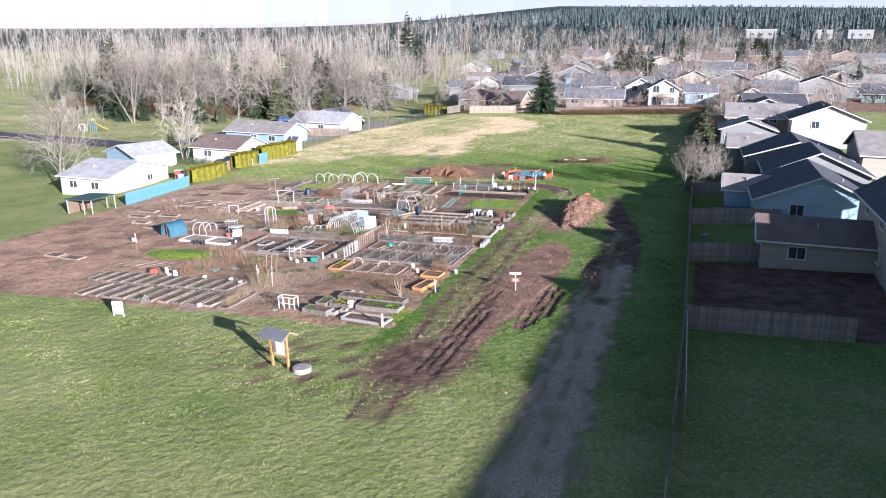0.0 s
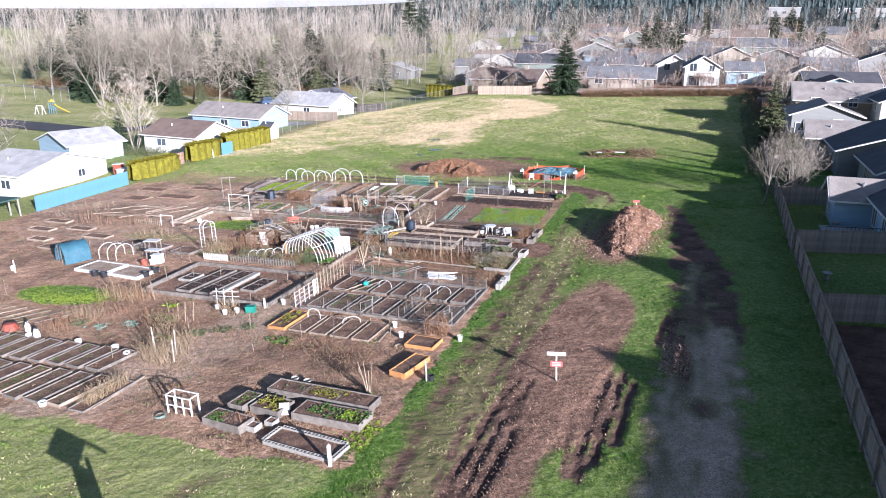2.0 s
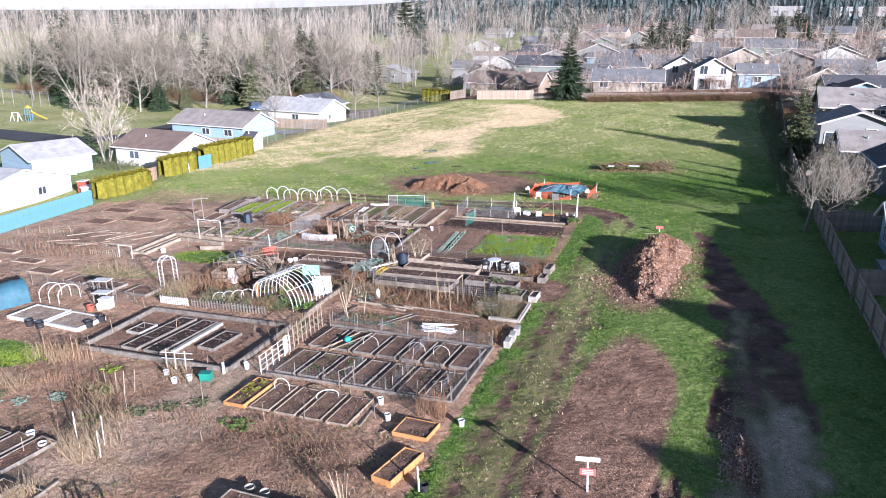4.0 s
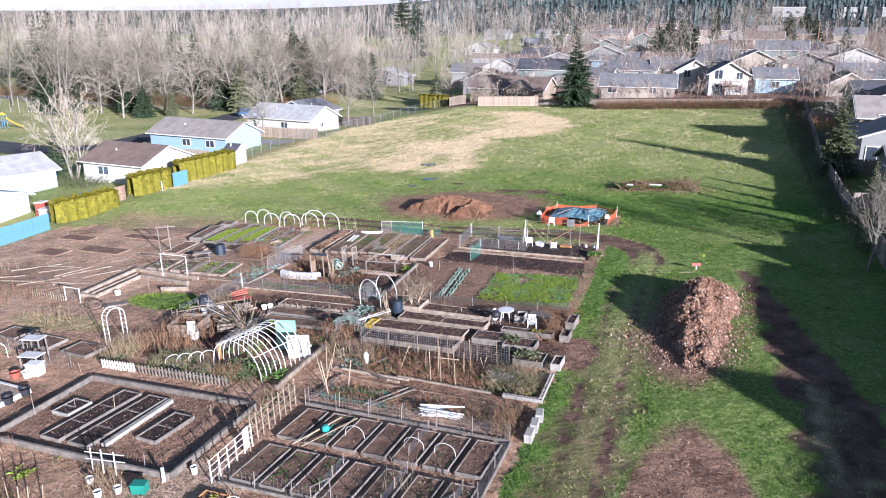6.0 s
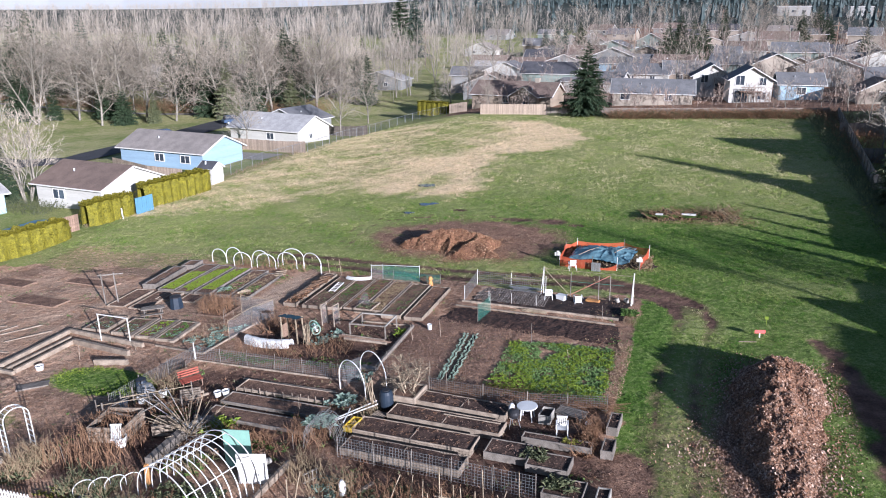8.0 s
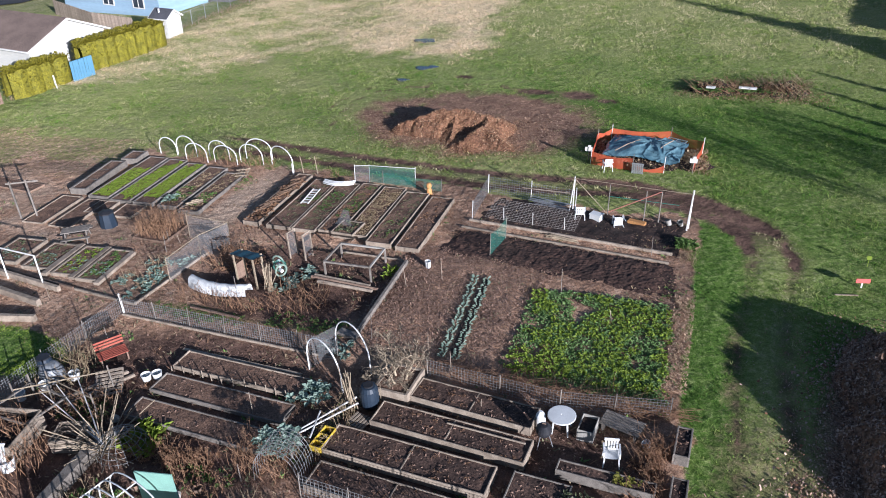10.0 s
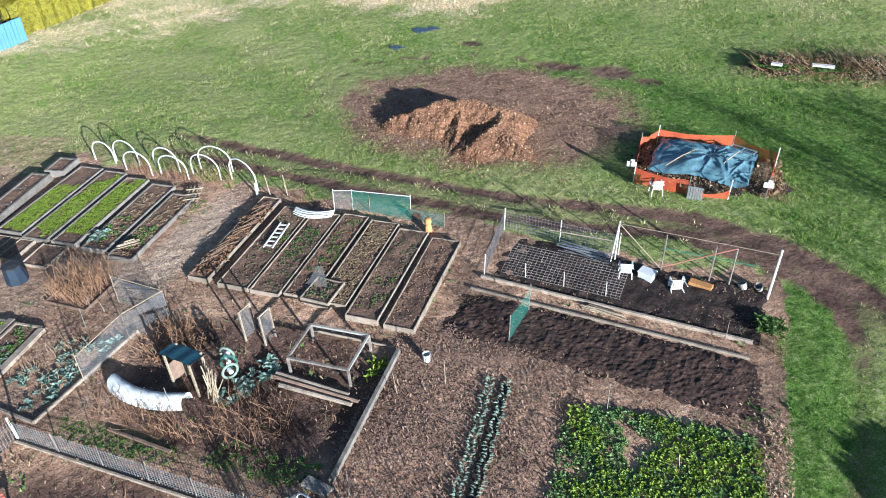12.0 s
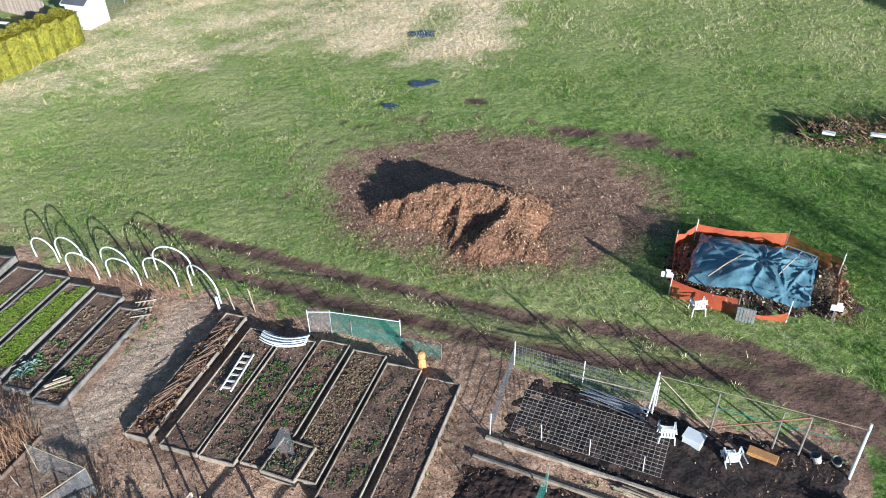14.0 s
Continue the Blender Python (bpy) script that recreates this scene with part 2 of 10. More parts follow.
OLIVE = leafy("olive_leaves", (0.09, 0.11, 0.06), (0.22, 0.23, 0.12))
STRAW = leafy("dry_stems", (0.24, 0.17, 0.10), (0.44, 0.34, 0.21))
RUST = leafy("rust_stems", (0.22, 0.12, 0.07), (0.40, 0.24, 0.14))
CHIP_BITS = leafy("chip_bits", (0.115, 0.066, 0.047), (0.36, 0.23, 0.165), through_light=0.0)
PALE_BITS = leafy("pale_bits", (0.20, 0.115, 0.065), (0.58, 0.40, 0.26), through_light=0.0)
GLASS = mat("window_glass", (0.05, 0.06, 0.08), (0.03, 0.04, 0.05), rough=0.08, contrast=0.1, bump=0, spec=0.8)
ASPHALT = mat("asphalt", (0.065, 0.065, 0.07), (0.05, 0.05, 0.052), scale=0.4, fine=20, contrast=0.25)

# ---- ground: one sheet to the horizon ----
def steps(*runs):
    out = []
    for a, b, n in runs:
        out += list(np.linspace(a, b, n, endpoint=False))
    return np.array(out + [runs[-1][1]])


def wobble(U, V, s, seed):
    """Cheap smooth noise from -1 to 1 on arrays."""
    r = np.random.RandomState(seed)
    out = np.zeros_like(U)
    for k in range(7):
        a, ph, f = r.uniform(0, 6.28), r.uniform(0, 6.28), r.uniform(0.6, 1.9) / s
        out += np.sin((U * math.cos(a) + V * math.sin(a)) * f * 6.28 + ph)
    return out / 4.0


def near_line(U, V, pts):
    """Distance to a line through points, and how far along it."""
    best, where = np.full_like(U, 1e9), np.zeros_like(U)
    side = np.zeros_like(U)
    run = 0.0
    for (a, b), (c, d) in zip(pts, pts[1:]):
        L = math.hypot(c - a, d - b)
        ex, ey = (c - a) / L, (d - b) / L
        s = np.clip((U - a) * ex + (V - b) * ey, 0, L)
        du, dv = U - (a + s * ex), V - (b + s * ey)
        r = np.hypot(du, dv)
        hit = r < best
        best = np.where(hit, r, best)
        side = np.where(hit, du * ey - dv * ex, side)
        where = np.where(hit, run + s, where)
        run += L
    return best, side, where


def blob(U, V, u, v, ru, rv, soft=0.25):
    r = np.hypot((U - u) / ru, (V - v) / rv) + 0.05 * wobble(U, V, 5.0, 3)
    return 1 - smooth(r, 1 - soft, 1 + soft)


TRACK = [(-7.5, 14.0), (-8.1, 24.0), (-8.7, 33.0), (-8.6, 45.0), (-8.7, 58.0), (-8.9, 70.0), (-8.1, 77.5), (-8.8, 80.2), (-10.5, 81.9), (-12.5, 83.1), (-16.0, 84.1), (-24.0, 83.4), (-34.0, 84.0), (-46.0, 85.2)]


def masks(U, V):
    w1, w2 = wobble(U, V, 3.0, 11), wobble(U, V, 1.9, 12)
    edge = 0.35 * w1 + 0.2 * w2
    garden = smooth(np.where(V > 64, -11.8, -11.3) - U + 0.7 * edge, -0.25, 0.25) * smooth(V - 25.5 + edge, -0.4, 0.4)
    top = np.where(U > -24, 81.0, np.where(U > -50, 82.0, np.where(U > -58, 80.0, 77.5)))
    garden *= smooth(top - V + edge * 1.5, -0.6, 0.6) * smooth(U + 67.5, 0, 0.5)
    garden *= 1 - 0.95 * blob(U, V, -41.8, 40.2, 4.0, 1.9) - 0.9 * blob(U, V, -40.6, 60.6, 3.6, 1.7)
    garden = np.clip(garden - 0.5 * blob(U, V, -45.5, 55.3, 5.0, 1.6) - 0.45 * blob(U, V, -33.5, 65.6, 3.4, 0.7) - 0.45 * blob(U, V, -28.5, 66.6, 2.4, 1.3) - 0.35 * blob(U, V, -55, 79, 8, 3), 0, 1)
    d, side, along = near_line(U, V, TRACK)
    tread = np.where(along > 60, 0.42, 0.5)
    ruts = np.maximum(np.exp(-((side - 0.95) / tread) ** 2), np.exp(-((side + 0.95) / tread) ** 2)) * smooth(2.4 - d, 0, 0.8)
    ruts *= 0.75 + 0.35 * w2
    ruts = np.maximum(ruts, 0.54 * smooth(2.3 - d + 0.6 * w1, -0.2, 0.8) * (1 - smooth(V, 62, 70)))
    turn = smooth(along, 62, 68)
    fade = smooth(U, -52, -40)
    mud = np.clip(ruts * (1 + 0.3 * turn) + (0.32 + 0.42 * (1 - smooth(along, 72, 79))) * turn * smooth(1.4 - d + 0.4 * w1, 0, 1.0), 0, 1) * np.where(along > 60, fade, 1.0)
    mud *= 1 - 0.25 * smooth(along, 38, 46) * (1 - smooth(along, 60, 64))
    mud *= 1 - 0.45 * smooth(along, 55, 60) * (1 - smooth(along, 60, 64))
    mud = np.maximum(mud, 0.8 * blob(U, V, -7.4, 20.5, 4.0, 5.0, 0.5))
    mud = np.maximum(mud, np.clip(0.30 + 0.5 * wobble(U, V, 3.4, 57), 0, 0.75) * blob(U, V, -14.0, 19.0, 9.0, 5.0, 0.5))
    chips = blob(U, V, -4.0, 39.0, 3.1, 13.0, 0.18) * (1 - 0.85 * blob(U, V, -1.8, 28.0, 1.9, 2.6)) * (1 - 0.9 * blob(U, V, -0.7, 40.5, 1.2, 4.5, 0.5))
    chips = np.maximum(chips, blob(U, V, -5.3, 26.0, 1.5, 6.5, 0.3))
    chips = np.maximum(chips, blob(U, V, -28.5, 93.5, 9.6, 6.7, 0.38) * np.clip(0.92 + 0.3 * w1 - 0.25 * blob(U, V, -35.5, 97.5, 2.6, 1.6, 0.6), 0.3, 1))
    chips = np.maximum(chips, 0.75 * blob(U, V, -4.8, 63.0, 2.5, 7.2, 0.35))
    chips = np.maximum(chips, 0.8 * blob(U, V, -10.7, 58.7, 1.4, 2.4, 0.3))
    lane, ls, la = near_line(U, V, [(3.0, 0), (2.5, 26), (2.5, 42), (1.9, 50), (1.8, 57.5)])
    wide, ws0, wa0 = near_line(U, V, [(3.3, 44), (3.0, 50), (2.4, 58)])
    half = np.interp(V, [0.0, 43.0, 48.0, 57.5], [2.05, 2.05, 1.0, 0.75])
    pale = smooth(half - lane + 0.45 * w1 + 0.3 * w2, -0.4, 0.8) * np.clip(0.95 + 0.22 * wobble(U, V, 4.5, 13) + 0.12 * w2, 0.4, 1)
    pale = pale * (1 - 0.35 * smooth(V, 46, 50))
    pale = pale * (1 - 0.40 * np.clip(0.6 + w1, 0, 1) * np.maximum(np.exp(-((ls - 0.15) / 0.28) ** 2), np.exp(-((ls + 1.2) / 0.3) ** 2)))
    border = 0.85 * smooth(np.interp(V, [0.0, 42.0, 48.0, 58.0], [2.4, 2.4, 1.5, 1.5]) - lane + 0.5 * w1 + 0.3 * w2, -0.2, 0.8)
    border = np.maximum(border, 0.8 * smooth(2.1 - wide + 0.5 * w1, -0.2, 0.9))
    tail, ts0, ta0 = near_line(U, V, [(1.9, 57), (1.3, 62), (0.4, 69), (-1.1, 76)])
    border = np.maximum(border, 0.85 * smooth(np.interp(V, [57.0, 76.0], [2.3, 0.9]) - tail + 0.4 * w1, 0, 0.9))
    for a, b, c, d2 in ((1.9, 46.5, 1.0, 2.6), (2.7, 35.2, 0.7, 0.9), (1.8, 38.5, 0.45, 2.6), (2.3, 51.5, 0.3, 3.5)):
        pale = pale * (1 - 0.8 * blob(U, V, a, b, c, d2, 0.8))
        border = np.maximum(border, 0.9 * blob(U, V, a, b, c, d2, 0.8))
    pd, ps, pa = near_line(U, V, [(-28.5, 25.0), (-27.6, 29.5), (-25.5, 33.0), (-24.5, 41.0)])
    walkway = smooth(2.6 - pd + 2 * edge, -0.6, 1.0) * garden
    right = np.interp(V, [100.0, 106.5, 112.0, 118.8, 131.8, 135.9, 143.9, 150.3, 158.9, 165.4], [-37.0, -33.0, -32.1, -34.4, -33.8, -26.1, -24.2, -28.2, -35.3, -38.0])
    low_end = np.interp(U, [-70, -66, -59, -53, -48, -33, -25], [87, 90, 96, 105, 107.5, 108, 111])
    ragged = 1.6 * wobble(U, V, 6, 23) + 0.9 * wobble(U, V, 2.0, 29)
    dry = smooth(right - U + ragged, -0.8, 1.6) * smooth(V - low_end + ragged, -1.0, 2.5) * smooth(160 - V, 0, 5) * smooth(U + 68, 0, 1.5)
    tall = np.exp(-((right - 6.5 - U) / 8.0) ** 2)
    dry = dry * np.clip(0.30 + 0.14 * smooth(-50 - U, 0, 6) + 0.70 * tall + 0.26 * wobble(U, V, 9, 27) + 0.22 * wobble(U, V, 2.6, 28), 0.12, 1)
    dry = dry * (1 - 0.75 * blob(U, V, -45.1, 133.2, 4.1, 4.6, 0.5)) * (1 - 0.6 * blob(U, V, -45.7, 150.3, 6.1, 6.1, 0.6)) * (1 - 0.7 * blob(U, V, -39.5, 115.0, 1.7, 3.9, 0.6))
    dry = np.maximum(dry, 0.34 * smooth(-69 - U, 0, 5) * smooth(V, 96, 120) * smooth(420 - V, 0, 60) * np.clip(0.8 + 0.4 * wobble(U, V, 17, 55), 0.3, 1))
    bald = 0.5 * smooth(-44 - U, 0, 6) * smooth(86 - np.abs(V - 80) * 3 - 70 + 4 * wobble(U, V, 4, 26), 0, 8) * smooth(U + 66, 0, 3)
    garden = np.maximum(garden, bald)
    mud = np.maximum(mud, smooth(U, 9.4, 9.8) * smooth(V - 30.5, -0.2, 0.2) * smooth(47.8 - V, -0.2, 0.2) * (U < 40))
    mud = np.maximum(mud, border * (1 - 0.9 * pale))
    chips = np.maximum(chips, 0.8 * smooth(V, 164, 169) * smooth(U, -62, -54) * smooth(1200 - V, 0, 100))
    for a, b, c, d2 in ((-32.5, 103.4, 0.9, 0.5), (-25.6, 101.0, 2.0, 0.7), (-22.0, 100.8, 1.6, 1.1), (-19.6, 99.9, 1.2, 0.5)):
        mud = np.maximum(mud, 0.85 * blob(U, V, a, b, c, d2, 0.6))
    for pts in ([(-38.4, 88.5), (-39.2, 91.5), (-39.6, 95.6), (-38.6, 98.5), (-36.4, 100.2), (-33.0, 100.8)], [(-40.0, 90.5), (-40.9, 95.0), (-39.8, 99.0), (-37.4, 101.0), (-31.0, 101.6), (-24.0, 101.4), (-20.0, 100.2)]):
        ad, a2, a3 = near_line(U, V, pts)
        mud = np.maximum(mud, 0.75 * smooth(0.3 - ad + 0.2 * w2, -0.1, 0.25) * np.clip(0.6 + 0.7 * w1, 0, 1))
    rut_deep = np.zeros_like(U)
    for a, b, c, d2 in ((-7.0, 19, -6.7, 35), (-6.4, 20, -6.0, 34), (-5.7, 19, -5.4, 31), (-2.3, 28, -2.0, 37), (-1.6, 29, -1.2, 38), (-0.9, 31, -0.6, 37), (0.2, 42.5, 0.4, 46.5), (0.7, 42.0, 0.9, 46.2), (1.3, 41.5, 1.4, 43.5)):
        td, ts2, ta2 = near_line(U, V, [(a, b), (c, d2)])
        mud = np.maximum(mud, smooth(0.30 - td + 0.1 * w2, -0.1, 0.16))
        rut_deep = np.maximum(rut_deep, smooth(0.26 - td + 0.08 * w2, -0.1, 0.14))
    for a, b, c, d2, k in ((-17.0, 35.6, 5.0, 1.9, 0.75), (-22.5, 33.4, 2.4, 1.2, 0.65), (-14.6, 32.4, 2.6, 1.0, 0.65), (-31.0, 37.5, 3.5, 1.6, 0.6), (-24.0, 28.2, 2.6, 1.0, 0.6), (-38.0, 46.5, 4.0, 1.5, 0.55), (-58.0, 62.0, 5.5, 3.5, 0.6), (-34.5, 55.5, 5.0, 4.0, 0.9), (-24.5, 60.0, 1.2, 5.0, 0.9)):
        mud = np.maximum(mud, k * blob(U, V, a, b, c, d2, 0.6) * np.clip(0.75 + 0.5 * w1, 0, 1))
    mud = np.maximum(mud, 0.95 * blob(U, V, -31.0, 59.8, 6.6, 4.9, 0.25))
    mud = np.maximum(mud, 0.9 * blob(U, V, -30.2, 69.3, 5.4, 3.6, 0.3))
    mud = np.maximum(mud, 0.95 * blob(U, V, -18.0, 59.6, 6.4, 4.6, 0.25))
    rut_deep = np.maximum(rut_deep, smooth(0.12 - np.abs(side + 0.95 + 0.2 * w1), -0.1, 0.15) * (along < 48) * (V > 22) * smooth(0.3 + w1, -0.3, 0.3))
    # tread marks of heavy wheels
    for a, b, c, d2 in ((-5.6, 26.5, -5.9, 35.5), (-1.9, 32.0, -1.5, 37.5), (-2.1, 28.0, -2.6, 33.0)):
        td, ts2, ta2 = near_line(U, V, [(a, b), (c, d2)])
        mud = np.maximum(mud, smooth(0.9 - td, 0, 0.5) * (0.55 + 0.45 * np.sin(ts2 * 9.0 + 0.5 * np.sin(V * 0.8))))
    lush = np.clip(blob(U, V, -41.8, 40.2, 4.0, 1.9) + blob(U, V, -40.6, 60.6, 3.6, 1.7) + 0.9 * smooth(-9.2 - U, -0.5, 1.0) * smooth(U + 12, 0, 0.4) * smooth(V, 18, 26) * smooth(83 - V, 0, 3) + (0.6 * smooth(9 - np.abs(V - 95), 0, 6) + 0.35 * smooth(V, 84, 90) * smooth(118 - V, 0, 12)) * smooth(U, -46, -26) + 0.7 * smooth(92 - V, 0, 12) * smooth(U, -12.5, -11) * smooth(V, 14, 30) * (1 - 0.9 * smooth(2.2 - d, 0, 0.8)), 0, 1)
    return dict(soil=garden, mud=mud, chips=chips, pale=np.maximum.reduce([pale, walkway * 0.6, 0.75 * blob(U, V, -38.3, 76.6, 1.1, 4.6, 0.4), 0.6 * blob(U, V, -39.5, 73.5, 2.0, 1.4, 0.5), 0.5 * blob(U, V, -54, 66, 13, 15, 0.4) * garden * np.clip(0.6 + 0.6 * w1, 0, 1)]), dry=dry, lush=lush, forest=smooth(V, 410, 520)), rut_deep


def gz_array(X, Y):
    a = np.clip((X / np.maximum(Y, 200.0) + 0.52) / 0.36, 0, 1)
    hill = 0.9 + 0.1 * a * a * (3 - 2 * a)
    Z = SLOPE * np.clip(X, -75, 75) + 0.050 * hill * np.clip(Y - 210, 0, 800)
    Z = Z + CLIMB * np.clip(X * SA + Y * CA - 100, 0, 66) * smooth(X * CA - Y * SA, -74, -48)
    U, V = X * CA - Y * SA, X * SA + Y * CA
    Z = Z + smooth(-U, 54, 66) * (1 - smooth(-U, 95, 108)) * smooth(V, 74, 92) * (1 - smooth(V, 135, 160))
    return Z + np.clip(Y - 1000, 0, None) * np.maximum(0.006, (0.042 + 0.018 * np.clip(X / 500, -1, 1)) * hill)


def build_ground():
    us = steps((-4000, -800, 8), (-800, -200, 14), (-200, -75, 25), (-75, -52, 32), (-52, -9, 116), (-9, 5, 84), (5, 11, 17), (11, 40, 24), (40, 200, 20), (200, 800, 12), (800, 4000, 8))
    vs = steps((-600, -40, 10), (-40, 14, 40), (14, 104, 240), (104, 200, 130), (200, 400, 40), (400, 1200, 24), (1200, 3800, 12))
    U, V = np.meshgrid(us, vs)
    X, Y = U * CA + V * SA, -U * SA + V * CA
    m, ruts = masks(U, V)
    inside = smooth(U, -70, -60) * smooth(14 - U, 0, 4) * smooth(V, 5, 14) * smooth(168 - V, 0, 6)
    Z = gz_array(X, Y)
    Z += inside * (0.05 * wobble(U, V, 6, 31) + 0.02 * wobble(U, V, 1.6, 32))
    Z -= 0.08 * inside * m["mud"] + 0.06 * inside * ruts
    Z += inside * 0.04 * m["dry"] * wobble(U, V, 1.3, 33)
    Z += 0.03 * m["mud"] * wobble(U, V, 0.9, 34) * inside
    n, k = len(us), len(vs)
    idx = np.arange(n * k).reshape(k, n)
    quads = np.stack([idx[:-1, :-1], idx[:-1, 1:], idx[1:, 1:], idx[1:, :-1]], -1).reshape(-1, 4)
    me = bpy.data.meshes.new("ground")
    me.from_pydata(np.stack([X, Y, Z], -1).reshape(-1, 3).tolist(), [], quads.tolist())
    me.polygons.foreach_set("use_smooth", [True] * len(me.polygons))
    for name, a in m.items():
        me.attributes.new(name, "FLOAT", "POINT").data.foreach_set("value", np.clip(a, 0, 1).astype(np.float32).ravel())
    me.materials.append(ground_material())
    return tagged(new("ground", me), "grassy community garden field with bare soil plots and mud tracks", "ground", kind="structure")


def ground_material():
    m = bpy.data.materials.new("field")
    m.use_nodes = True
    nt = m.node_tree
    nn, ln = nt.nodes, nt.links.new
    p = nn["Principled BSDF"]
    tc = nn.new("ShaderNodeTexCoord")

    def noise_node(scale, detail=6, rough=0.6):
        n = nn.new("ShaderNodeTexNoise")
        n.inputs["Scale"].default_value, n.inputs["Detail"].default_value, n.inputs["Roughness"].default_value = scale, detail, rough
        ln(tc.outputs["Object"], n.inputs["Vector"])
        return n.outputs["Fac"]

    def ranged(s, a, b, c=0.0, d=1.0):
        r = nn.new("ShaderNodeMapRange")
        for key, val in (("From Min", a), ("From Max", b), ("To Min", c), ("To Max", d)):
            r.inputs[key].default_value = val
        ln(s, r.inputs["Value"])
        return r.outputs["Result"]

    def blend(fac, a, b, kind="MIX"):
        x = nn.new("ShaderNodeMix")
        x.data_type, x.blend_type = "RGBA", kind
        for key, val in (("Factor", fac), ("A", a), ("B", b)):
            if isinstance(val, (tuple, float, int)):
                x.inputs[key].default_value = (*val, 1) if isinstance(val, tuple) else val
            else:
                ln(val, x.inputs[key])
        return x.outputs["Result"]

    def calc(op, a, b):
        x = nn.new("ShaderNodeMath")
        x.operation = op
        for i, val in enumerate((a, b)):
            if isinstance(val, (float, int)):
                x.inputs[i].default_value = val
            else:
                ln(val, x.inputs[i])
        return x.outputs["Value"]

    def layer(name, ragged, soft=0.14):
        a = nn.new("ShaderNodeAttribute")
        a.attribute_name = name
        s = calc("ADD", a.outputs["Fac"], calc("MULTIPLY", calc("SUBTRACT", ragged, 0.5), 0.9))
        return ranged(s, 0.5 - soft, 0.5 + soft)

    broad, mid, fine, grit = noise_node(0.09, 5), noise_node(0.7, 6), noise_node(4.0, 8, 0.7), noise_node(16.0, 6, 0.75)
    blades = noise_node(26.0, 4, 0.8)
    lawn = blend(ranged(broad, 0.35, 0.65), (0.17, 0.225, 0.054), (0.32, 0.33, 0.120))
    lawn = blend(ranged(fine, 0.5, 0.72, 0, 0.75), lawn, (0.31, 0.28, 0.145))
    lawn = blend(ranged(mid, 0.52, 0.72, 0, 0.5), lawn, (0.30, 0.27, 0.15))
    lush = blend(ranged(fine, 0.3, 0.7), (0.066, 0.136, 0.020), (0.140, 0.218, 0.042))
    col = blend(layer("lush", mid, 0.5), lawn, lush)
    col = blend(layer("dry", mid, 0.35), col, blend(ranged(fine, 0.3, 0.7), (0.45, 0.36, 0.20), (0.78, 0.62, 0.41)))
    soil = blend(ranged(mid, 0.35, 0.65), (0.52, 0.322, 0.208), (0.33, 0.192, 0.122))
    soil = blend(ranged(fine, 0.55, 0.75), soil, (0.53, 0.385, 0.28))
    soil = blend(ranged(noise_node(0.28, 4), 0.48, 0.62, 0, 0.6), soil, (0.135, 0.082, 0.060))
    col = blend(layer("soil", fine), col, soil)
    chip = blend(ranged(grit, 0.35, 0.65), (0.135, 0.073, 0.050), (0.45, 0.275, 0.185))
    chip = blend(ranged(mid, 0.4, 0.65, 0, 0.7), chip, (0.125, 0.069, 0.046))
    col = blend(layer("chips", mid, 0.22), col, chip)
    col = blend(layer("pale", fine, 0.5), col, blend(ranged(grit, 0.3, 0.7), (0.32, 0.232, 0.165), (0.63, 0.48, 0.355)))
    col = blend(layer("mud", fine, 0.28), col, blend(ranged(mid, 0.35, 0.65), (0.200, 0.120, 0.087), (0.080, 0.048, 0.036)))
    col = blend(layer("forest", mid, 0.3), col, blend(ranged(broad, 0.4, 0.6), (0.035, 0.048, 0.042), (0.060, 0.065, 0.050)))
    shade = nn.new("ShaderNodeHueSaturation")
    ln(col, shade.inputs["Color"])
    ln(calc("MULTIPLY", ranged(grit, 0.3, 0.7, 0.62, 1.35), calc("MULTIPLY", ranged(blades, 0.3, 0.7, 0.75, 1.22), ranged(fine, 0.3, 0.7, 0.72, 1.25))), shade.inputs["Value"])
    ln(shade.outputs["Color"], p.inputs["Base Color"])
    p.inputs["Roughness"].default_value = 0.95
    p.inputs["Specular IOR Level"].default_value = 0.12
    for src, dist, strength in ((noise_node(1.6, 3, 0.55), 0.25, 0.8), (fine, 0.10, 0.5), (grit, 0.04, 0.7)):
        b = nn.new("ShaderNodeBump")
        b.inputs["Strength"].default_value, b.inputs["Distance"].default_value = strength, dist
        ln(src, b.inputs["Height"])
        if p.inputs["Normal"].is_linked:
            ln(p.inputs["Normal"].links[0].from_socket, b.inputs["Normal"])
        ln(b.outputs["Normal"], p.inputs["Normal"])
    return m


GROUND = build_ground()


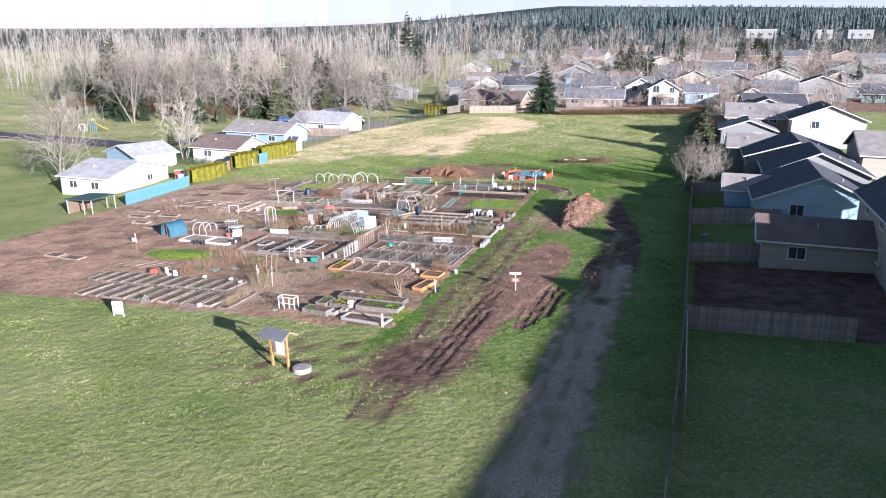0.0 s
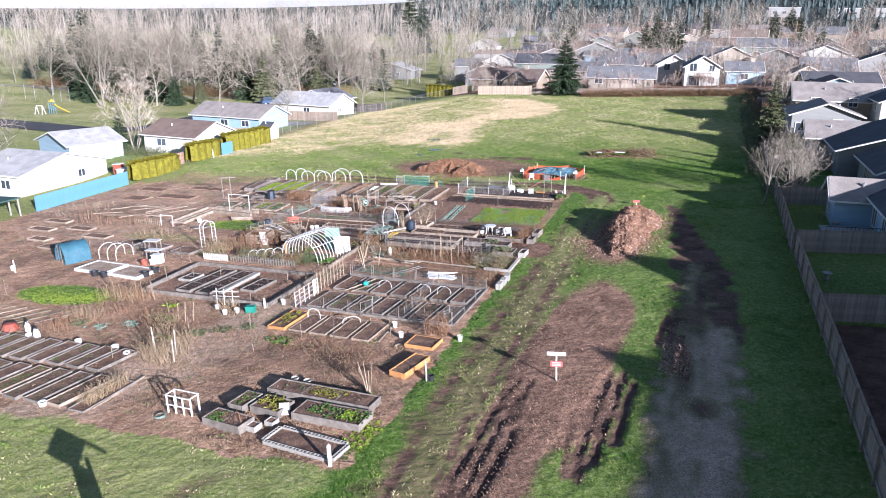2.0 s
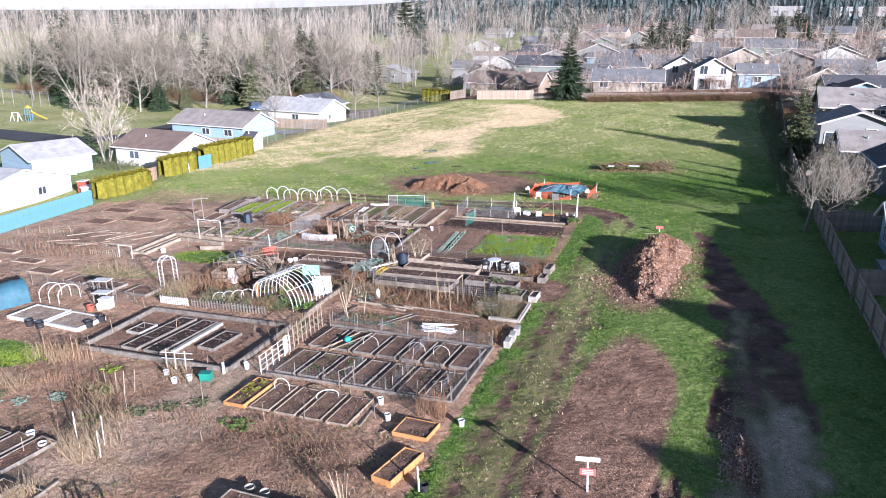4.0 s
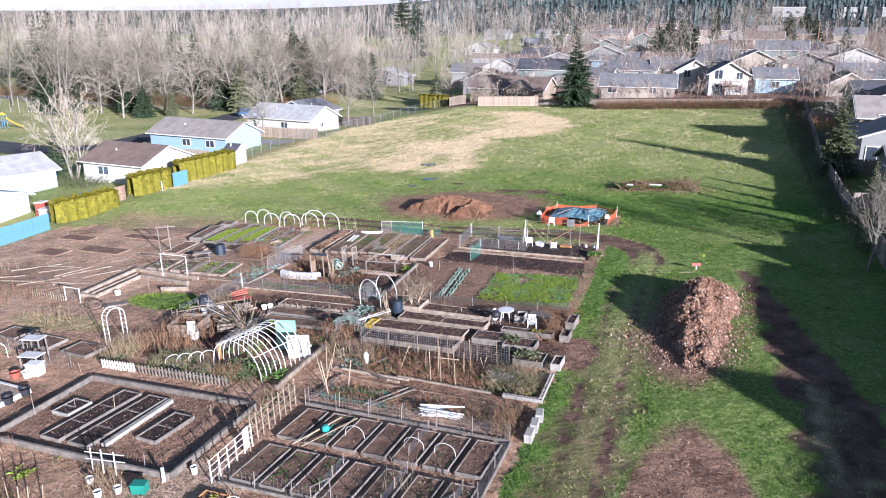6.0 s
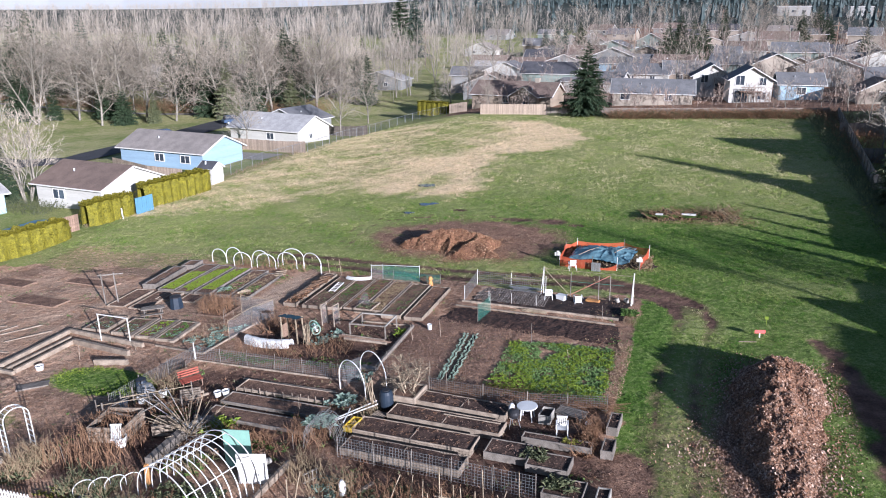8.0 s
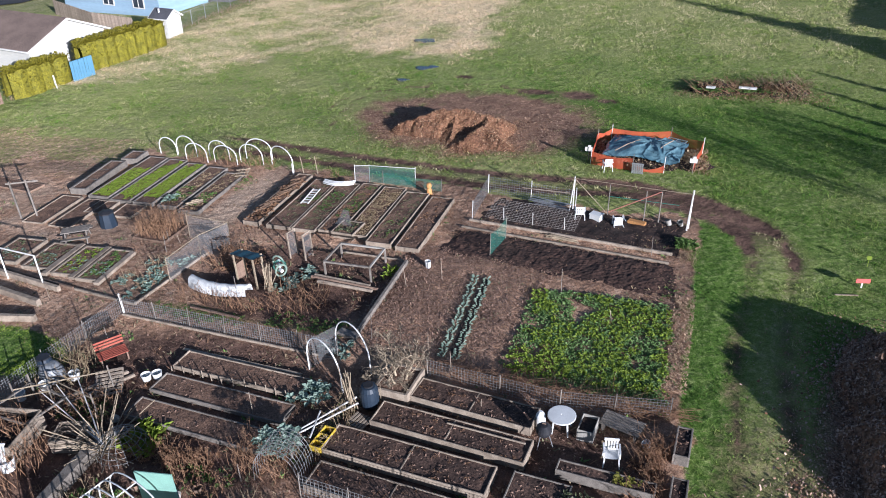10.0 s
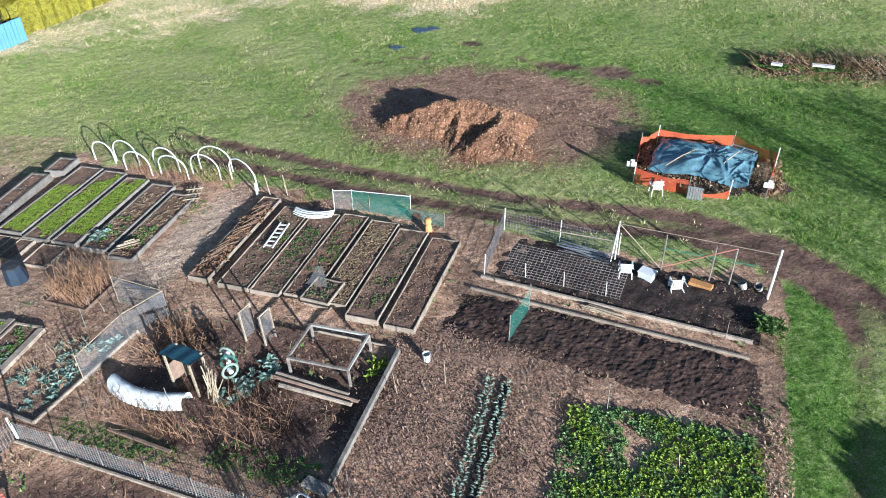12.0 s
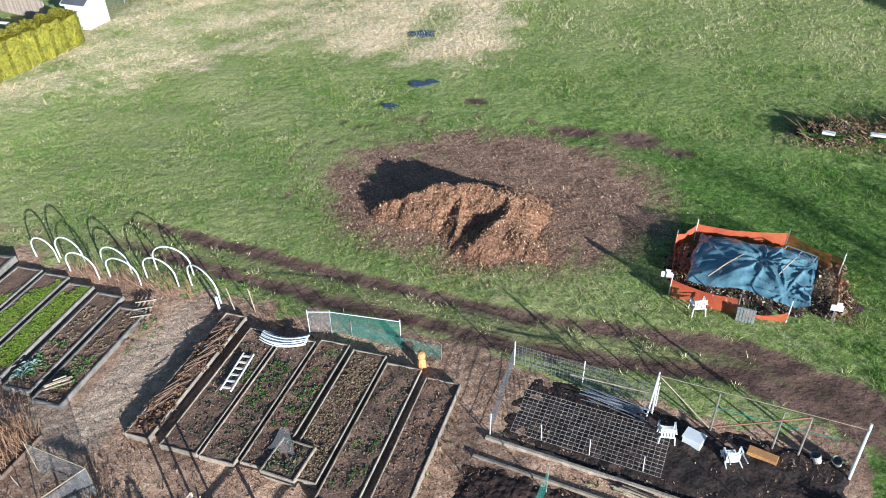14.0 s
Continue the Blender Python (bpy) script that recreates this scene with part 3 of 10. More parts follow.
def blades(name, label, material, n, span, keep, tall, wide, count=3, seed=1, lean=0.5):
    """Many small upright tufts strewn where keep() is high."""
    r = np.random.RandomState(seed)
    U, V = r.uniform(span[0], span[1], n), r.uniform(span[2], span[3], n)
    ok = r.uniform(0, 1, n) < keep(U, V)
    U, V = U[ok], V[ok]
    U, V = np.repeat(U, count), np.repeat(V, count)
    k = len(U)
    U, V = U + r.normal(0, 0.05, k), V + r.normal(0, 0.05, k)
    X, Y = U * CA + V * SA, -U * SA + V * CA
    Z = gz_array(X, Y) - 0.03
    a, h = r.uniform(0, 6.28, k), r.uniform(tall[0], tall[1], k)
    w = r.uniform(wide[0], wide[1], k)
    lx, ly = r.normal(0, lean, k) * h, r.normal(0, lean, k) * h
    P0 = np.stack([X - np.cos(a) * w, Y - np.sin(a) * w, Z], -1)
    P1 = np.stack([X + np.cos(a) * w, Y + np.sin(a) * w, Z], -1)
    P2 = np.stack([X + lx, Y + ly, Z + h], -1)
    verts = np.stack([P0, P1, P2], 1).reshape(-1, 3)
    me = bpy.data.meshes.new(name)
    me.from_pydata(verts.tolist(), [], np.arange(3 * k).reshape(-1, 3).tolist())
    me.materials.append(material)
    return tagged(new(name, me), label, "grass", kind="stuff")


def tufted(name, stops):
    """Grass colour that runs from tuft to tuft along a ramp, with light passing through the blades."""
    m = bpy.data.materials.new(name)
    m.use_nodes = True
    nn, ln = m.node_tree.nodes, m.node_tree.links.new
    p = nn["Principled BSDF"]
    at, g, ramp, hsv, val = [nn.new("ShaderNode" + k) for k in ("Attribute", "NewGeometry", "ValToRGB", "HueSaturation", "MapRange")]
    at.attribute_name = "tint"
    while len(ramp.color_ramp.elements) < len(stops):
        ramp.color_ramp.elements.new(0.5)
    for e, (pos, col) in zip(ramp.color_ramp.elements, stops):
        e.position, e.color = pos, (*col, 1)
    ln(at.outputs["Fac"], ramp.inputs["Fac"])
    ln(ramp.outputs["Color"], hsv.inputs["Color"])
    ln(g.outputs["Random Per Island"], val.inputs["Value"])
    val.inputs["To Min"].default_value, val.inputs["To Max"].default_value = 0.68, 1.3
    ln(val.outputs["Result"], hsv.inputs["Value"])
    ln(hsv.outputs["Color"], p.inputs["Base Color"])
    p.inputs["Roughness"].default_value, p.inputs["Specular IOR Level"].default_value = 0.7, 0.2
    t, mix = nn.new("ShaderNodeBsdfTranslucent"), nn.new("ShaderNodeMixShader")
    ln(hsv.outputs["Color"], t.inputs["Color"])
    mix.inputs["Fac"].default_value = 0.25
    ln(p.outputs["BSDF"], mix.inputs[1])
    ln(t.outputs["BSDF"], mix.inputs[2])
    ln(mix.outputs["Shader"], nn["Material Output"].inputs["Surface"])
    return m


TURF = tufted("turf", ((0.0, (0.047, 0.125, 0.014)), (0.3, (0.110, 0.212, 0.028)), (0.6, (0.26, 0.305, 0.084)), (1.0, (0.56, 0.48, 0.29))))
TUSSOCK = tufted("tussock", ((0.0, (0.32, 0.26, 0.12)), (0.5, (0.64, 0.50, 0.31)), (1.0, (0.86, 0.69, 0.49))))


def tufts(name, label, material, density, span, keep, tint, tall, spread, count, wide, seed, splay=0.7):
    """Tufts of blades that lean outwards, each tuft with a tint of its own."""
    r = np.random.RandomState(seed)
    n = int(density * (span[1] - span[0]) * (span[3] - span[2]))
    U, V = r.uniform(span[0], span[1], n), r.uniform(span[2], span[3], n)
    ok = r.uniform(0, 1, n) < keep(U, V)
    U, V = U[ok], V[ok]
    k = len(U)
    hue = np.clip(tint(U, V) + r.normal(0, 0.11, k), 0, 1)
    size = np.clip(r.normal(1.0, 0.3, k), 0.45, 1.8)[:, None]
    X, Y = (U * CA + V * SA)[:, None], (-U * SA + V * CA)[:, None]
    a, q = r.uniform(0, 6.283, (k, count)), np.sqrt(r.uniform(0, 1, (k, count)))
    bx, by = X + np.cos(a) * q * spread * size, Y + np.sin(a) * q * spread * size
    h = r.uniform(tall[0], tall[1], (k, count)) * size
    out = splay * h * (0.4 + q)
    w, b = r.uniform(wide[0], wide[1], (k, count)), r.uniform(0, 6.283, (k, count))
    Z = gz_array(bx, by) - 0.03
    cw, sw = np.cos(b) * w, np.sin(b) * w
    tri = np.stack([np.stack([bx - cw, by - sw, Z], -1), np.stack([bx + cw, by + sw, Z], -1), np.stack([bx + np.cos(a) * out, by + np.sin(a) * out, Z + h], -1)], 2)
    me = bpy.data.meshes.new(name)
    me.from_pydata(tri.reshape(-1, 3).tolist(), [], np.arange(3 * k * count).reshape(-1, 3).tolist())
    me.attributes.new("tint", "FLOAT", "POINT").data.foreach_set("value", np.repeat(hue, 3 * count).astype(np.float32))
    me.materials.append(material)
    return tagged(new(name, me), label, "grass", kind="stuff")


def turf_keep(U, V):
    m, _ = masks(U, V)
    bare = np.maximum.reduce([m["soil"], m["chips"], m["pale"], m["mud"]])
    return np.clip(1 - 1.35 * bare, 0, 1) * np.clip(0.85 + 0.3 * wobble(U, V, 1.7, 41), 0.3, 1) * (1 - 0.75 * m["dry"])


def turf_tint(U, V):
    m, _ = masks(U, V)
    near_edge = np.maximum(m["chips"], m["mud"])
    return 0.55 - 0.40 * m["lush"] + 0.20 * wobble(U, V, 8, 51) + 0.20 * wobble(U, V, 2.3, 52) + 0.20 * smooth(V, 103, 120) + 0.40 * near_edge + 0.3 * m["dry"]


def dry_keep(U, V):
    return 0.95 * masks(U, V)[0]["dry"]


def dry_tint(U, V):
    return 0.25 + 0.45 * masks(U, V)[0]["dry"] + 0.15 * wobble(U, V, 3, 53)


tufts("grass", "uneven green winter grass beside the mud track", TURF, 22, (-13, 9, 14, 84), turf_keep, turf_tint, (0.045, 0.12), 0.12, 8, (0.007, 0.017), 5)
tufts("grass", "lumpy green winter grass of the open field", TURF, 13, (-66, 9, 82, 112), turf_keep, turf_tint, (0.07, 0.18), 0.17, 10, (0.008, 0.020), 6)
tufts("grass", "coarse straw-tipped tufts in the far meadow", TURF, 8, (-66, 9, 112, 163), turf_keep, turf_tint, (0.09, 0.23), 0.22, 8, (0.012, 0.030), 8)
tufts("dry_grass", "pale dry tussocks of tall meadow grass", TUSSOCK, 8, (-68, -22, 88, 160), dry_keep, dry_tint, (0.10, 0.27), 0.20, 12, (0.009, 0.022), 7, 0.9)
tufts("grass", "short mown winter grass at the garden entrance", TURF, 16, (-48, -8, 4, 26.5), turf_keep, turf_tint, (0.04, 0.11), 0.10, 5, (0.012, 0.03), 18)
blades("grass", "bright yellow-green grass on two small round lawns", LIME, 16000, (-46, -36.8, 38, 62.6), lambda U, V: np.clip(blob(U, V, -41.8, 40.2, 3.9, 1.8) + blob(U, V, -40.6, 60.6, 3.4, 1.6), 0, 1), (0.05, 0.12), (0.015, 0.035), 5, 27, 0.8)
blades("weeds", "low green weeds between the garden plots", KALE, 9000, (-66, -11.5, 25, 82), lambda U, V: np.clip(wobble(U, V, 5, 44) * 0.9 - 0.25, 0, 0.7), (0.04, 0.14), (0.03, 0.07), 4, 9, 0.9)


blades("dead_weeds", "dead brown weeds over the garden soil", RUST, 34000, (-66, -11.5, 25, 82), lambda U, V: masks(U, V)[0]["soil"] * np.clip(0.12 + 0.5 * wobble(U, V, 3.5, 45) + 0.3 * wobble(U, V, 1.2, 46), 0, 0.8), (0.05, 0.22), (0.008, 0.02), 4, 19, 1.0)
blades("weeds", "olive weeds over the garden soil", OLIVE, 22000, (-66, -11.5, 25, 82), lambda U, V: masks(U, V)[0]["soil"] * np.clip(0.05 + 0.5 * wobble(U, V, 4.5, 47) + 0.3 * wobble(U, V, 1.2, 48), 0, 0.7), (0.04, 0.15), (0.015, 0.035), 4, 20, 1.0)


def litter(name, label, material, n, span, keep, size, seed):
    """Flat chips lying about."""
    r = np.random.RandomState(seed)
    U, V = r.uniform(span[0], span[1], n), r.uniform(span[2], span[3], n)
    ok = r.uniform(0, 1, n) < keep(U, V)
    U, V = U[ok], V[ok]
    k = len(U)
    X, Y = U * CA + V * SA, -U * SA + V * CA
    Z = gz_array(X, Y) + 0.05
    a = r.uniform(0, 6.28, k)
    s, t = r.uniform(size * 0.5, size * 1.6, k), r.uniform(size * 0.2, size * 0.6, k)
    tz = r.normal(0, 0.35, k)
    ex = np.stack([np.cos(a) * s, np.sin(a) * s, tz * s], -1)
    ey = np.stack([-np.sin(a) * t, np.cos(a) * t, np.zeros(k)], -1)
    c = np.stack([X, Y, Z], -1)
    verts = np.stack([c - ex - ey, c + ex - ey, c + ex + ey, c - ex + ey], 1).reshape(-1, 3)
    me = bpy.data.meshes.new(name)
    me.from_pydata(verts.tolist(), [], np.arange(4 * k).reshape(-1, 4).tolist())
    me.materials.append(material)
    return tagged(new(name, me), label, "wood chips", kind="stuff")


def chip_keep(U, V):
    m, _ = masks(U, V)
    return np.clip(np.maximum(m["chips"], 0.35 * m["soil"]), 0, 1)


litter("wood_chips", "pale straw and twig litter over the garden soil", STRAW, 22000, (-60, -11.5, 25.5, 82), lambda U, V: np.clip(masks(U, V)[0]["soil"] * (0.45 + 0.6 * wobble(U, V, 4, 61)), 0, 1), 0.05, 14)
litter("wood_chips", "loose brown wood chips on bare ground", CHIP_BITS, 60000, (-44, -10, 62, 101), chip_keep, 0.036, 15)
litter("wood_chips", "loose brown wood chips and leaf litter on bare ground", CHIP_BITS, 60000, (-44, 0, 24, 62), chip_keep, 0.036, 16)


litter("wood_chips", "pale wood chips trodden into the shaded lane", PALE_BITS, 16000, (-0.5, 5.5, 10, 59), lambda U, V: np.clip(1.1 * masks(U, V)[0]["pale"], 0, 1), 0.035, 17)


litter("wood_chips", "pale straw and leaf litter over the open front plots", STRAW, 30000, (-46, -11.5, 25.5, 42), lambda U, V: np.clip(masks(U, V)[0]["soil"] * (0.55 + 0.5 * wobble(U, V, 3, 62)), 0, 1), 0.032, 21)
blades("dead_weeds", "dead tan weeds over the open front plots", STRAW, 26000, (-46, -11.5, 25.5, 42), lambda U, V: masks(U, V)[0]["soil"] * np.clip(0.3 + 0.6 * wobble(U, V, 3.0, 63), 0, 0.9), (0.04, 0.16), (0.006, 0.016), 4, 22, 1.2)


litter("wood_chips", "pale leaf scraps trodden into the chip patch", PALE_BITS, 16000, (-8.5, 0.5, 22, 53), lambda U, V: np.clip(masks(U, V)[0]["chips"] * (0.4 + 0.7 * wobble(U, V, 2.5, 64)), 0, 1), 0.03, 24)
litter("wood_chips", "pale splinters over the wood chip clearing", PALE_BITS, 12000, (-39, -18, 86, 101), lambda U, V: np.clip(0.8 * masks(U, V)[0]["chips"], 0, 1), 0.04, 23)


def flat_ribbon(name, label, category, pts, width, material, dz=0.03):
    """A strip of road laid along points of the plan."""
    g = Geo()
    fine_pts = []
    for (a, b), (c, d) in zip(pts, pts[1:]):
        k = max(2, int(math.hypot(c - a, d - b) / 6))
        fine_pts += [(a + (c - a) * i / k, b + (d - b) * i / k) for i in range(k)]
    fine_pts.append(pts[-1])
    rows = []
    for i, (a, b) in enumerate(fine_pts):
        p, q = fine_pts[max(0, i - 1)], fine_pts[min(len(fine_pts) - 1, i + 1)]
        L = math.hypot(q[0] - p[0], q[1] - p[1])
        nx, ny = (q[1] - p[1]) / L, -(q[0] - p[0]) / L
        rows.append([spot(a + nx * width * s, b + ny * width * s, dz + 0.05) for s in (-0.5, 0, 0.5)])
    verts = [p for row in rows for p in row]
    g.add(verts, [(3 * i + j, 3 * i + j + 1, 3 * i + j + 4, 3 * i + j + 3) for i in range(len(rows) - 1) for j in range(2)])
    return solo(name, g, material, label, category, kind="structure")


flat_ribbon("road", "grey asphalt residential street beside the park", "road", [(-190, 128), (-140, 124), (-118, 121), (-108, 126), (-109, 150), (-112, 175), (-116, 260)], 9.0, ASPHALT, 0.12)
flat_ribbon("driveway", "pale concrete drive beside the blue house", "driveway", [(-80, 129), (-70, 127)], 5.0, CONCRETE, 0.05)
flat_ribbon("pavement", "pale footpath across the park lawn", "path", [(-240, 190), (-160, 185), (-100, 190)], 2.0, CONCRETE, 0.12)
for pu, pv, pr in ((-37.7, 101.6, 0.5), (-37.0, 104.9, 0.7), (-39.7, 113.0, 1.0), (-36.2, 105.4, 0.45)):
    g = Geo()
    ring = [(pr * (1 + 0.25 * math.sin(3 * a + pu) + 0.15 * math.sin(7 * a)) * math.cos(a), 0.6 * pr * (1 + 0.2 * math.sin(2 * a + pv)) * math.sin(a)) for a in [i * 0.2618 for i in range(24)]]
    g.add([(x, y, 0.03) for x, y in ring] + [(x * 1.1, y * 1.1, -0.1) for x, y in ring], [tuple(range(24))] + [(i, 24 + i, 24 + (i + 1) % 24, (i + 1) % 24) for i in range(24)])
    solo("puddle", g, GLASS, "shallow puddle of sky-lit water in the meadow", "puddle", stand(pu, pv, dz=0.05), kind="structure")

# glowing sheet added far off for the pale sky haze above the flat land
g = Geo().sheet(40, 1, lambda a, b: Vector((-3950 * math.cos(0.1 + 2.94 * a), 3950 * math.sin(0.1 + 2.94 * a) - 300, -60 + 420 * b)))
haze = bpy.data.materials.new("horizon_sky")
haze.use_nodes = True
p_ = haze.node_tree.nodes["Principled BSDF"]
p_.inputs["Base Color"].default_value = (0, 0, 0, 1)
p_.inputs["Emission Color"].default_value, p_.inputs["Emission Strength"].default_value = (0.88, 0.95, 1.0, 1), 0.30
solo("backdrop", g, haze, "pale winter sky above the horizon", "sky", kind="structure")

# ---- houses ----
WALLS = {k: mat("siding_" + k, c, [x * 0.86 for x in c], rough=0.7, scale=0.6, fine=8, contrast=0.1, grain=(0.2, 0.2, 3)) for k, c in dict(
    white=(0.50, 0.485, 0.445), blue=(0.26, 0.37, 0.47), pale_blue=(0.32, 0.44, 0.52), tan=(0.30, 0.24, 0.18), grey=(0.25, 0.25, 0.24), beige=(0.36, 0.31, 0.25), green=(0.22, 0.27, 0.24)).items()}
ROOFS = {k: mat("shingle_" + k, c, [x * 0.75 for x in c], rough=0.9, scale=0.8, fine=12, contrast=0.3) for k, c in dict(
    grey=(0.17, 0.17, 0.175), brown=(0.20, 0.145, 0.12), dark=(0.085, 0.085, 0.095), taupe=(0.30, 0.265, 0.24), light=(0.44, 0.43, 0.42)).items()}


def house(u, v, w, l, wall_h, roof_h, wall="white", roof="grey", ridge="v", rot=0.0, windows=(), chimney=False, label="", over=0.5, base=0.0, door=None):
    """Gabled house: w across, l along; the ridge runs along u or v. Windows: (side, offset, height, width, tall), sides n s e w."""
    ob = thing("house", label or f"{wall.replace('_', ' ')} house with a {roof} shingle roof", "house", stand(u, v, rot, base, tilt=False), group="houses round the field")
    g = Geo()
    x, y = w / 2, l / 2
    g.add([(-x, -y, -1.5), (x, -y, -1.5), (x, y, -1.5), (-x, y, -1.5), (-x, -y, wall_h), (x, -y, wall_h), (x, y, wall_h), (-x, y, wall_h)], [(0, 1, 5, 4), (1, 2, 6, 5), (2, 3, 7, 6), (3, 0, 4, 7)])
    top = wall_h + roof_h
    if ridge == "v":
        g.add([(-x, -y, wall_h), (x, -y, wall_h), (0, -y, top), (-x, y, wall_h), (x, y, wall_h), (0, y, top)], [(0, 1, 2), (4, 3, 5)])
    else:
        g.add([(-x, -y, wall_h), (-x, y, wall_h), (-x, 0, top), (x, -y, wall_h), (x, y, wall_h), (x, 0, top)], [(1, 0, 2), (3, 4, 5)])
    part("wall", g, WALLS[wall], ob)
    g, t = Geo(), Geo()
    half, lon = (x, y) if ridge == "v" else (y, x)
    drop = over * roof_h / half
    for s in (-1, 1):
        prof = [(0, top + 0.16), (s * (half + over), wall_h - drop + 0.16), (s * (half + over), wall_h - drop), (0, top + 0.0)]
        pts = []
        for e in (-lon - over, lon + over):
            pts += [(a, e, z) if ridge == "v" else (e, -a, z) for a, z in prof]
        g.add(pts, [(0, 1, 5, 4), (1, 2, 6, 5), (2, 3, 7, 6), (3, 0, 4, 7), (3, 2, 1, 0), (4, 5, 6, 7)])
        for e in (-lon - over - 0.02, lon + over + 0.02):
            a0, a1 = (0, top + 0.03), (s * (half + over), wall_h - drop + 0.03)
            p0, p1 = [((a, e, z) if ridge == "v" else (e, -a, z)) for a, z in (a0, a1)]
            t.rod(p0, p1, 0.11, n=4)
        a = s * (half + over + 0.03)
        q0, q1 = [((a, e, wall_h - drop + 0.05) if ridge == "v" else (e, -a, wall_h - drop + 0.05)) for e in (-lon - over, lon + over)]
        t.rod(q0, q1, 0.09, n=4)
    part("roof", g, ROOFS[roof], ob)
    part("trim", t, WHITE_PAINT, ob, "white painted fascia and gutter")
    for side, off, z, ww, hh in windows:
        f, pn = Geo(), Geo()
        nx, ny, px, py = dict(n=(0, 1, off, y), s=(0, -1, off, -y), e=(1, 0, x, off), w=(-1, 0, -x, off))[side]
        ax, ay = abs(ny), abs(nx)
        for dx, dz, sx, sz in ((-ww / 2, 0, 0.1, hh), (ww / 2, 0, 0.1, hh), (0, -hh / 2, ww + 0.1, 0.1), (0, hh / 2, ww + 0.1, 0.1), (0, 0, 0.06, hh)):
            f.box((px + ax * dx + nx * 0.04, py + ay * dx + ny * 0.04, z + dz), (ax * sx + ay * 0.1, ay * sx + ax * 0.1, sz))
        pn.box((px + nx * 0.02, py + ny * 0.02, z), (ax * ww + ay * 0.04, ay * ww + ax * 0.04, hh))
        win = part("window", f, WHITE_PAINT, ob)
        part("pane", pn, GLASS, win)
    if door:
        side, off, ww, hh = door
        nx, ny, px, py = dict(n=(0, 1, off, y), s=(0, -1, off, -y), e=(1, 0, x, off), w=(-1, 0, -x, off))[side]
        part("door", Geo().box((px + nx * 0.03, py + ny * 0.03, hh / 2), (abs(ny) * ww + abs(nx) * 0.08, abs(nx) * ww + abs(ny) * 0.08, hh)), GLASS, ob)
    if chimney:
        part("chimney", Geo().box((x * 0.5, 0, top - 0.1), (0.9, 0.7, 1.7)).box((x * 0.5, 0, top + 0.8), (1.05, 0.85, 0.12)), WALLS["beige"], ob)
    p = (half * 0.45, -lon * 0.3) if ridge == "v" else (-lon * 0.3, -half * 0.45)
    part("vent", Geo().rod((*p, top - roof_h * 0.5), (*p, top - roof_h * 0.5 + 0.55), 0.12), GALV, ob)
    return ob


W1 = (("s", -2.5, 1.5, 1.2, 1.1), ("s", 2.5, 1.5, 1.2, 1.1))
# row on the left side of the field
house(-80.5, 73.8, 9.0, 14.0, 2.7, 1.7, "white", "light", "u", 0, (("s", -2.0, 1.5, 1.5, 1.1), ("s", 2.2, 1.5, 1.5, 1.1), ("e", 2.5, 1.5, 1.2, 1.0)), label="long white bungalow with a pale weathered roof")
house(-88, 88.5, 10.0, 8.0, 2.7, 1.5, "pale_blue", "light", "v", -20, label="pale blue bungalow end with a light roof")
house(-75.4, 98.0, 10.0, 9.0, 2.6, 1.8, "white", "brown", "u", -4, (("s", -1.5, 1.5, 1.8, 1.1),), label="white bungalow with a brown shingle roof behind the hedge")
house(-82.1, 121.5, 15.5, 8.6, 2.7, 1.9, "blue", "taupe", "u", -5, (("s", -0.2, 1.55, 1.7, 1.1), ("s", 4.6, 1.55, 1.7, 1.1)), label="light blue bungalow with a taupe shingle roof")
house(-80.4, 146.5, 15.0, 9.0, 2.7, 2.1, "white", "light", "u", -8, (("s", 1.5, 1.5, 1.6, 1.1), ("e", -1.0, 1.5, 1.0, 0.9)), label="white bungalow with a pale grey roof")
house(-87, 163.5, 11.0, 9.0, 2.7, 2.0, "grey", "grey", "v", -8, (("s", 2.0, 1.3, 0.9, 1.6),), label="grey bungalow among bare trees")
# row on the right side, close to the fence
house(21.5, 50.2, 13.0, 6.6, 2.4, 1.4, "beige", "brown", "u", 0, (("w", 0.5, 1.3, 1.0, 1.3), ("s", -3.6, 1.3, 1.4, 1.1)), label="beige bungalow with a brown roof and white corner trim")
house(15.6, 73.2, 6.2, 4.2, 2.4, 1.3, "pale_blue", "taupe", "u", 0, (("w", 0.2, 1.2, 1.2, 1.3), ("s", 0.6, 1.3, 1.2, 1.2)), label="pale blue house wing with a taupe roof")
house(21.5, 70.5, 12.2, 13.0, 2.5, 2.6, "pale_blue", "dark", "v", 0, (("w", -4.9, 1.3, 1.4, 1.2), ("s", -2.0, 1.4, 1.4, 1.3), ("w", -1.0, 1.2, 1.6, 1.9)), label="pale blue house with a broad dark shingle roof")
house(17.0, 107.0, 7.0, 8.0, 2.6, 1.6, "grey", "taupe", "u", 0, (("w", 0.5, 1.4, 1.6, 1.4),), label="grey house wing with a taupe roof")
house(22.3, 100.0, 13.4, 13.0, 2.7, 2.2, "grey", "dark", "v", 0, (("w", -3.0, 1.4, 1.4, 1.2),), label="grey house with a broad dark shingle roof")
house(23.5, 86.5, 12.0, 11.0, 2.6, 2.6, "grey", "dark", "v", 0, (("w", 1.0, 1.4, 1.4, 1.2),), label="grey bungalow with a dark roof")
house(16.6, 120.3, 8.5, 10.4, 3.32, 1.52, "grey", "taupe", "v", 0, (("s", -2.5, 1.4, 2.4, 1.6), ("s", 1.5, 2.2, 1.2, 1.2), ("w", 2.0, 1.4, 1.8, 1.8)), label="grey two-storey house with a taupe roof and white gable trim")
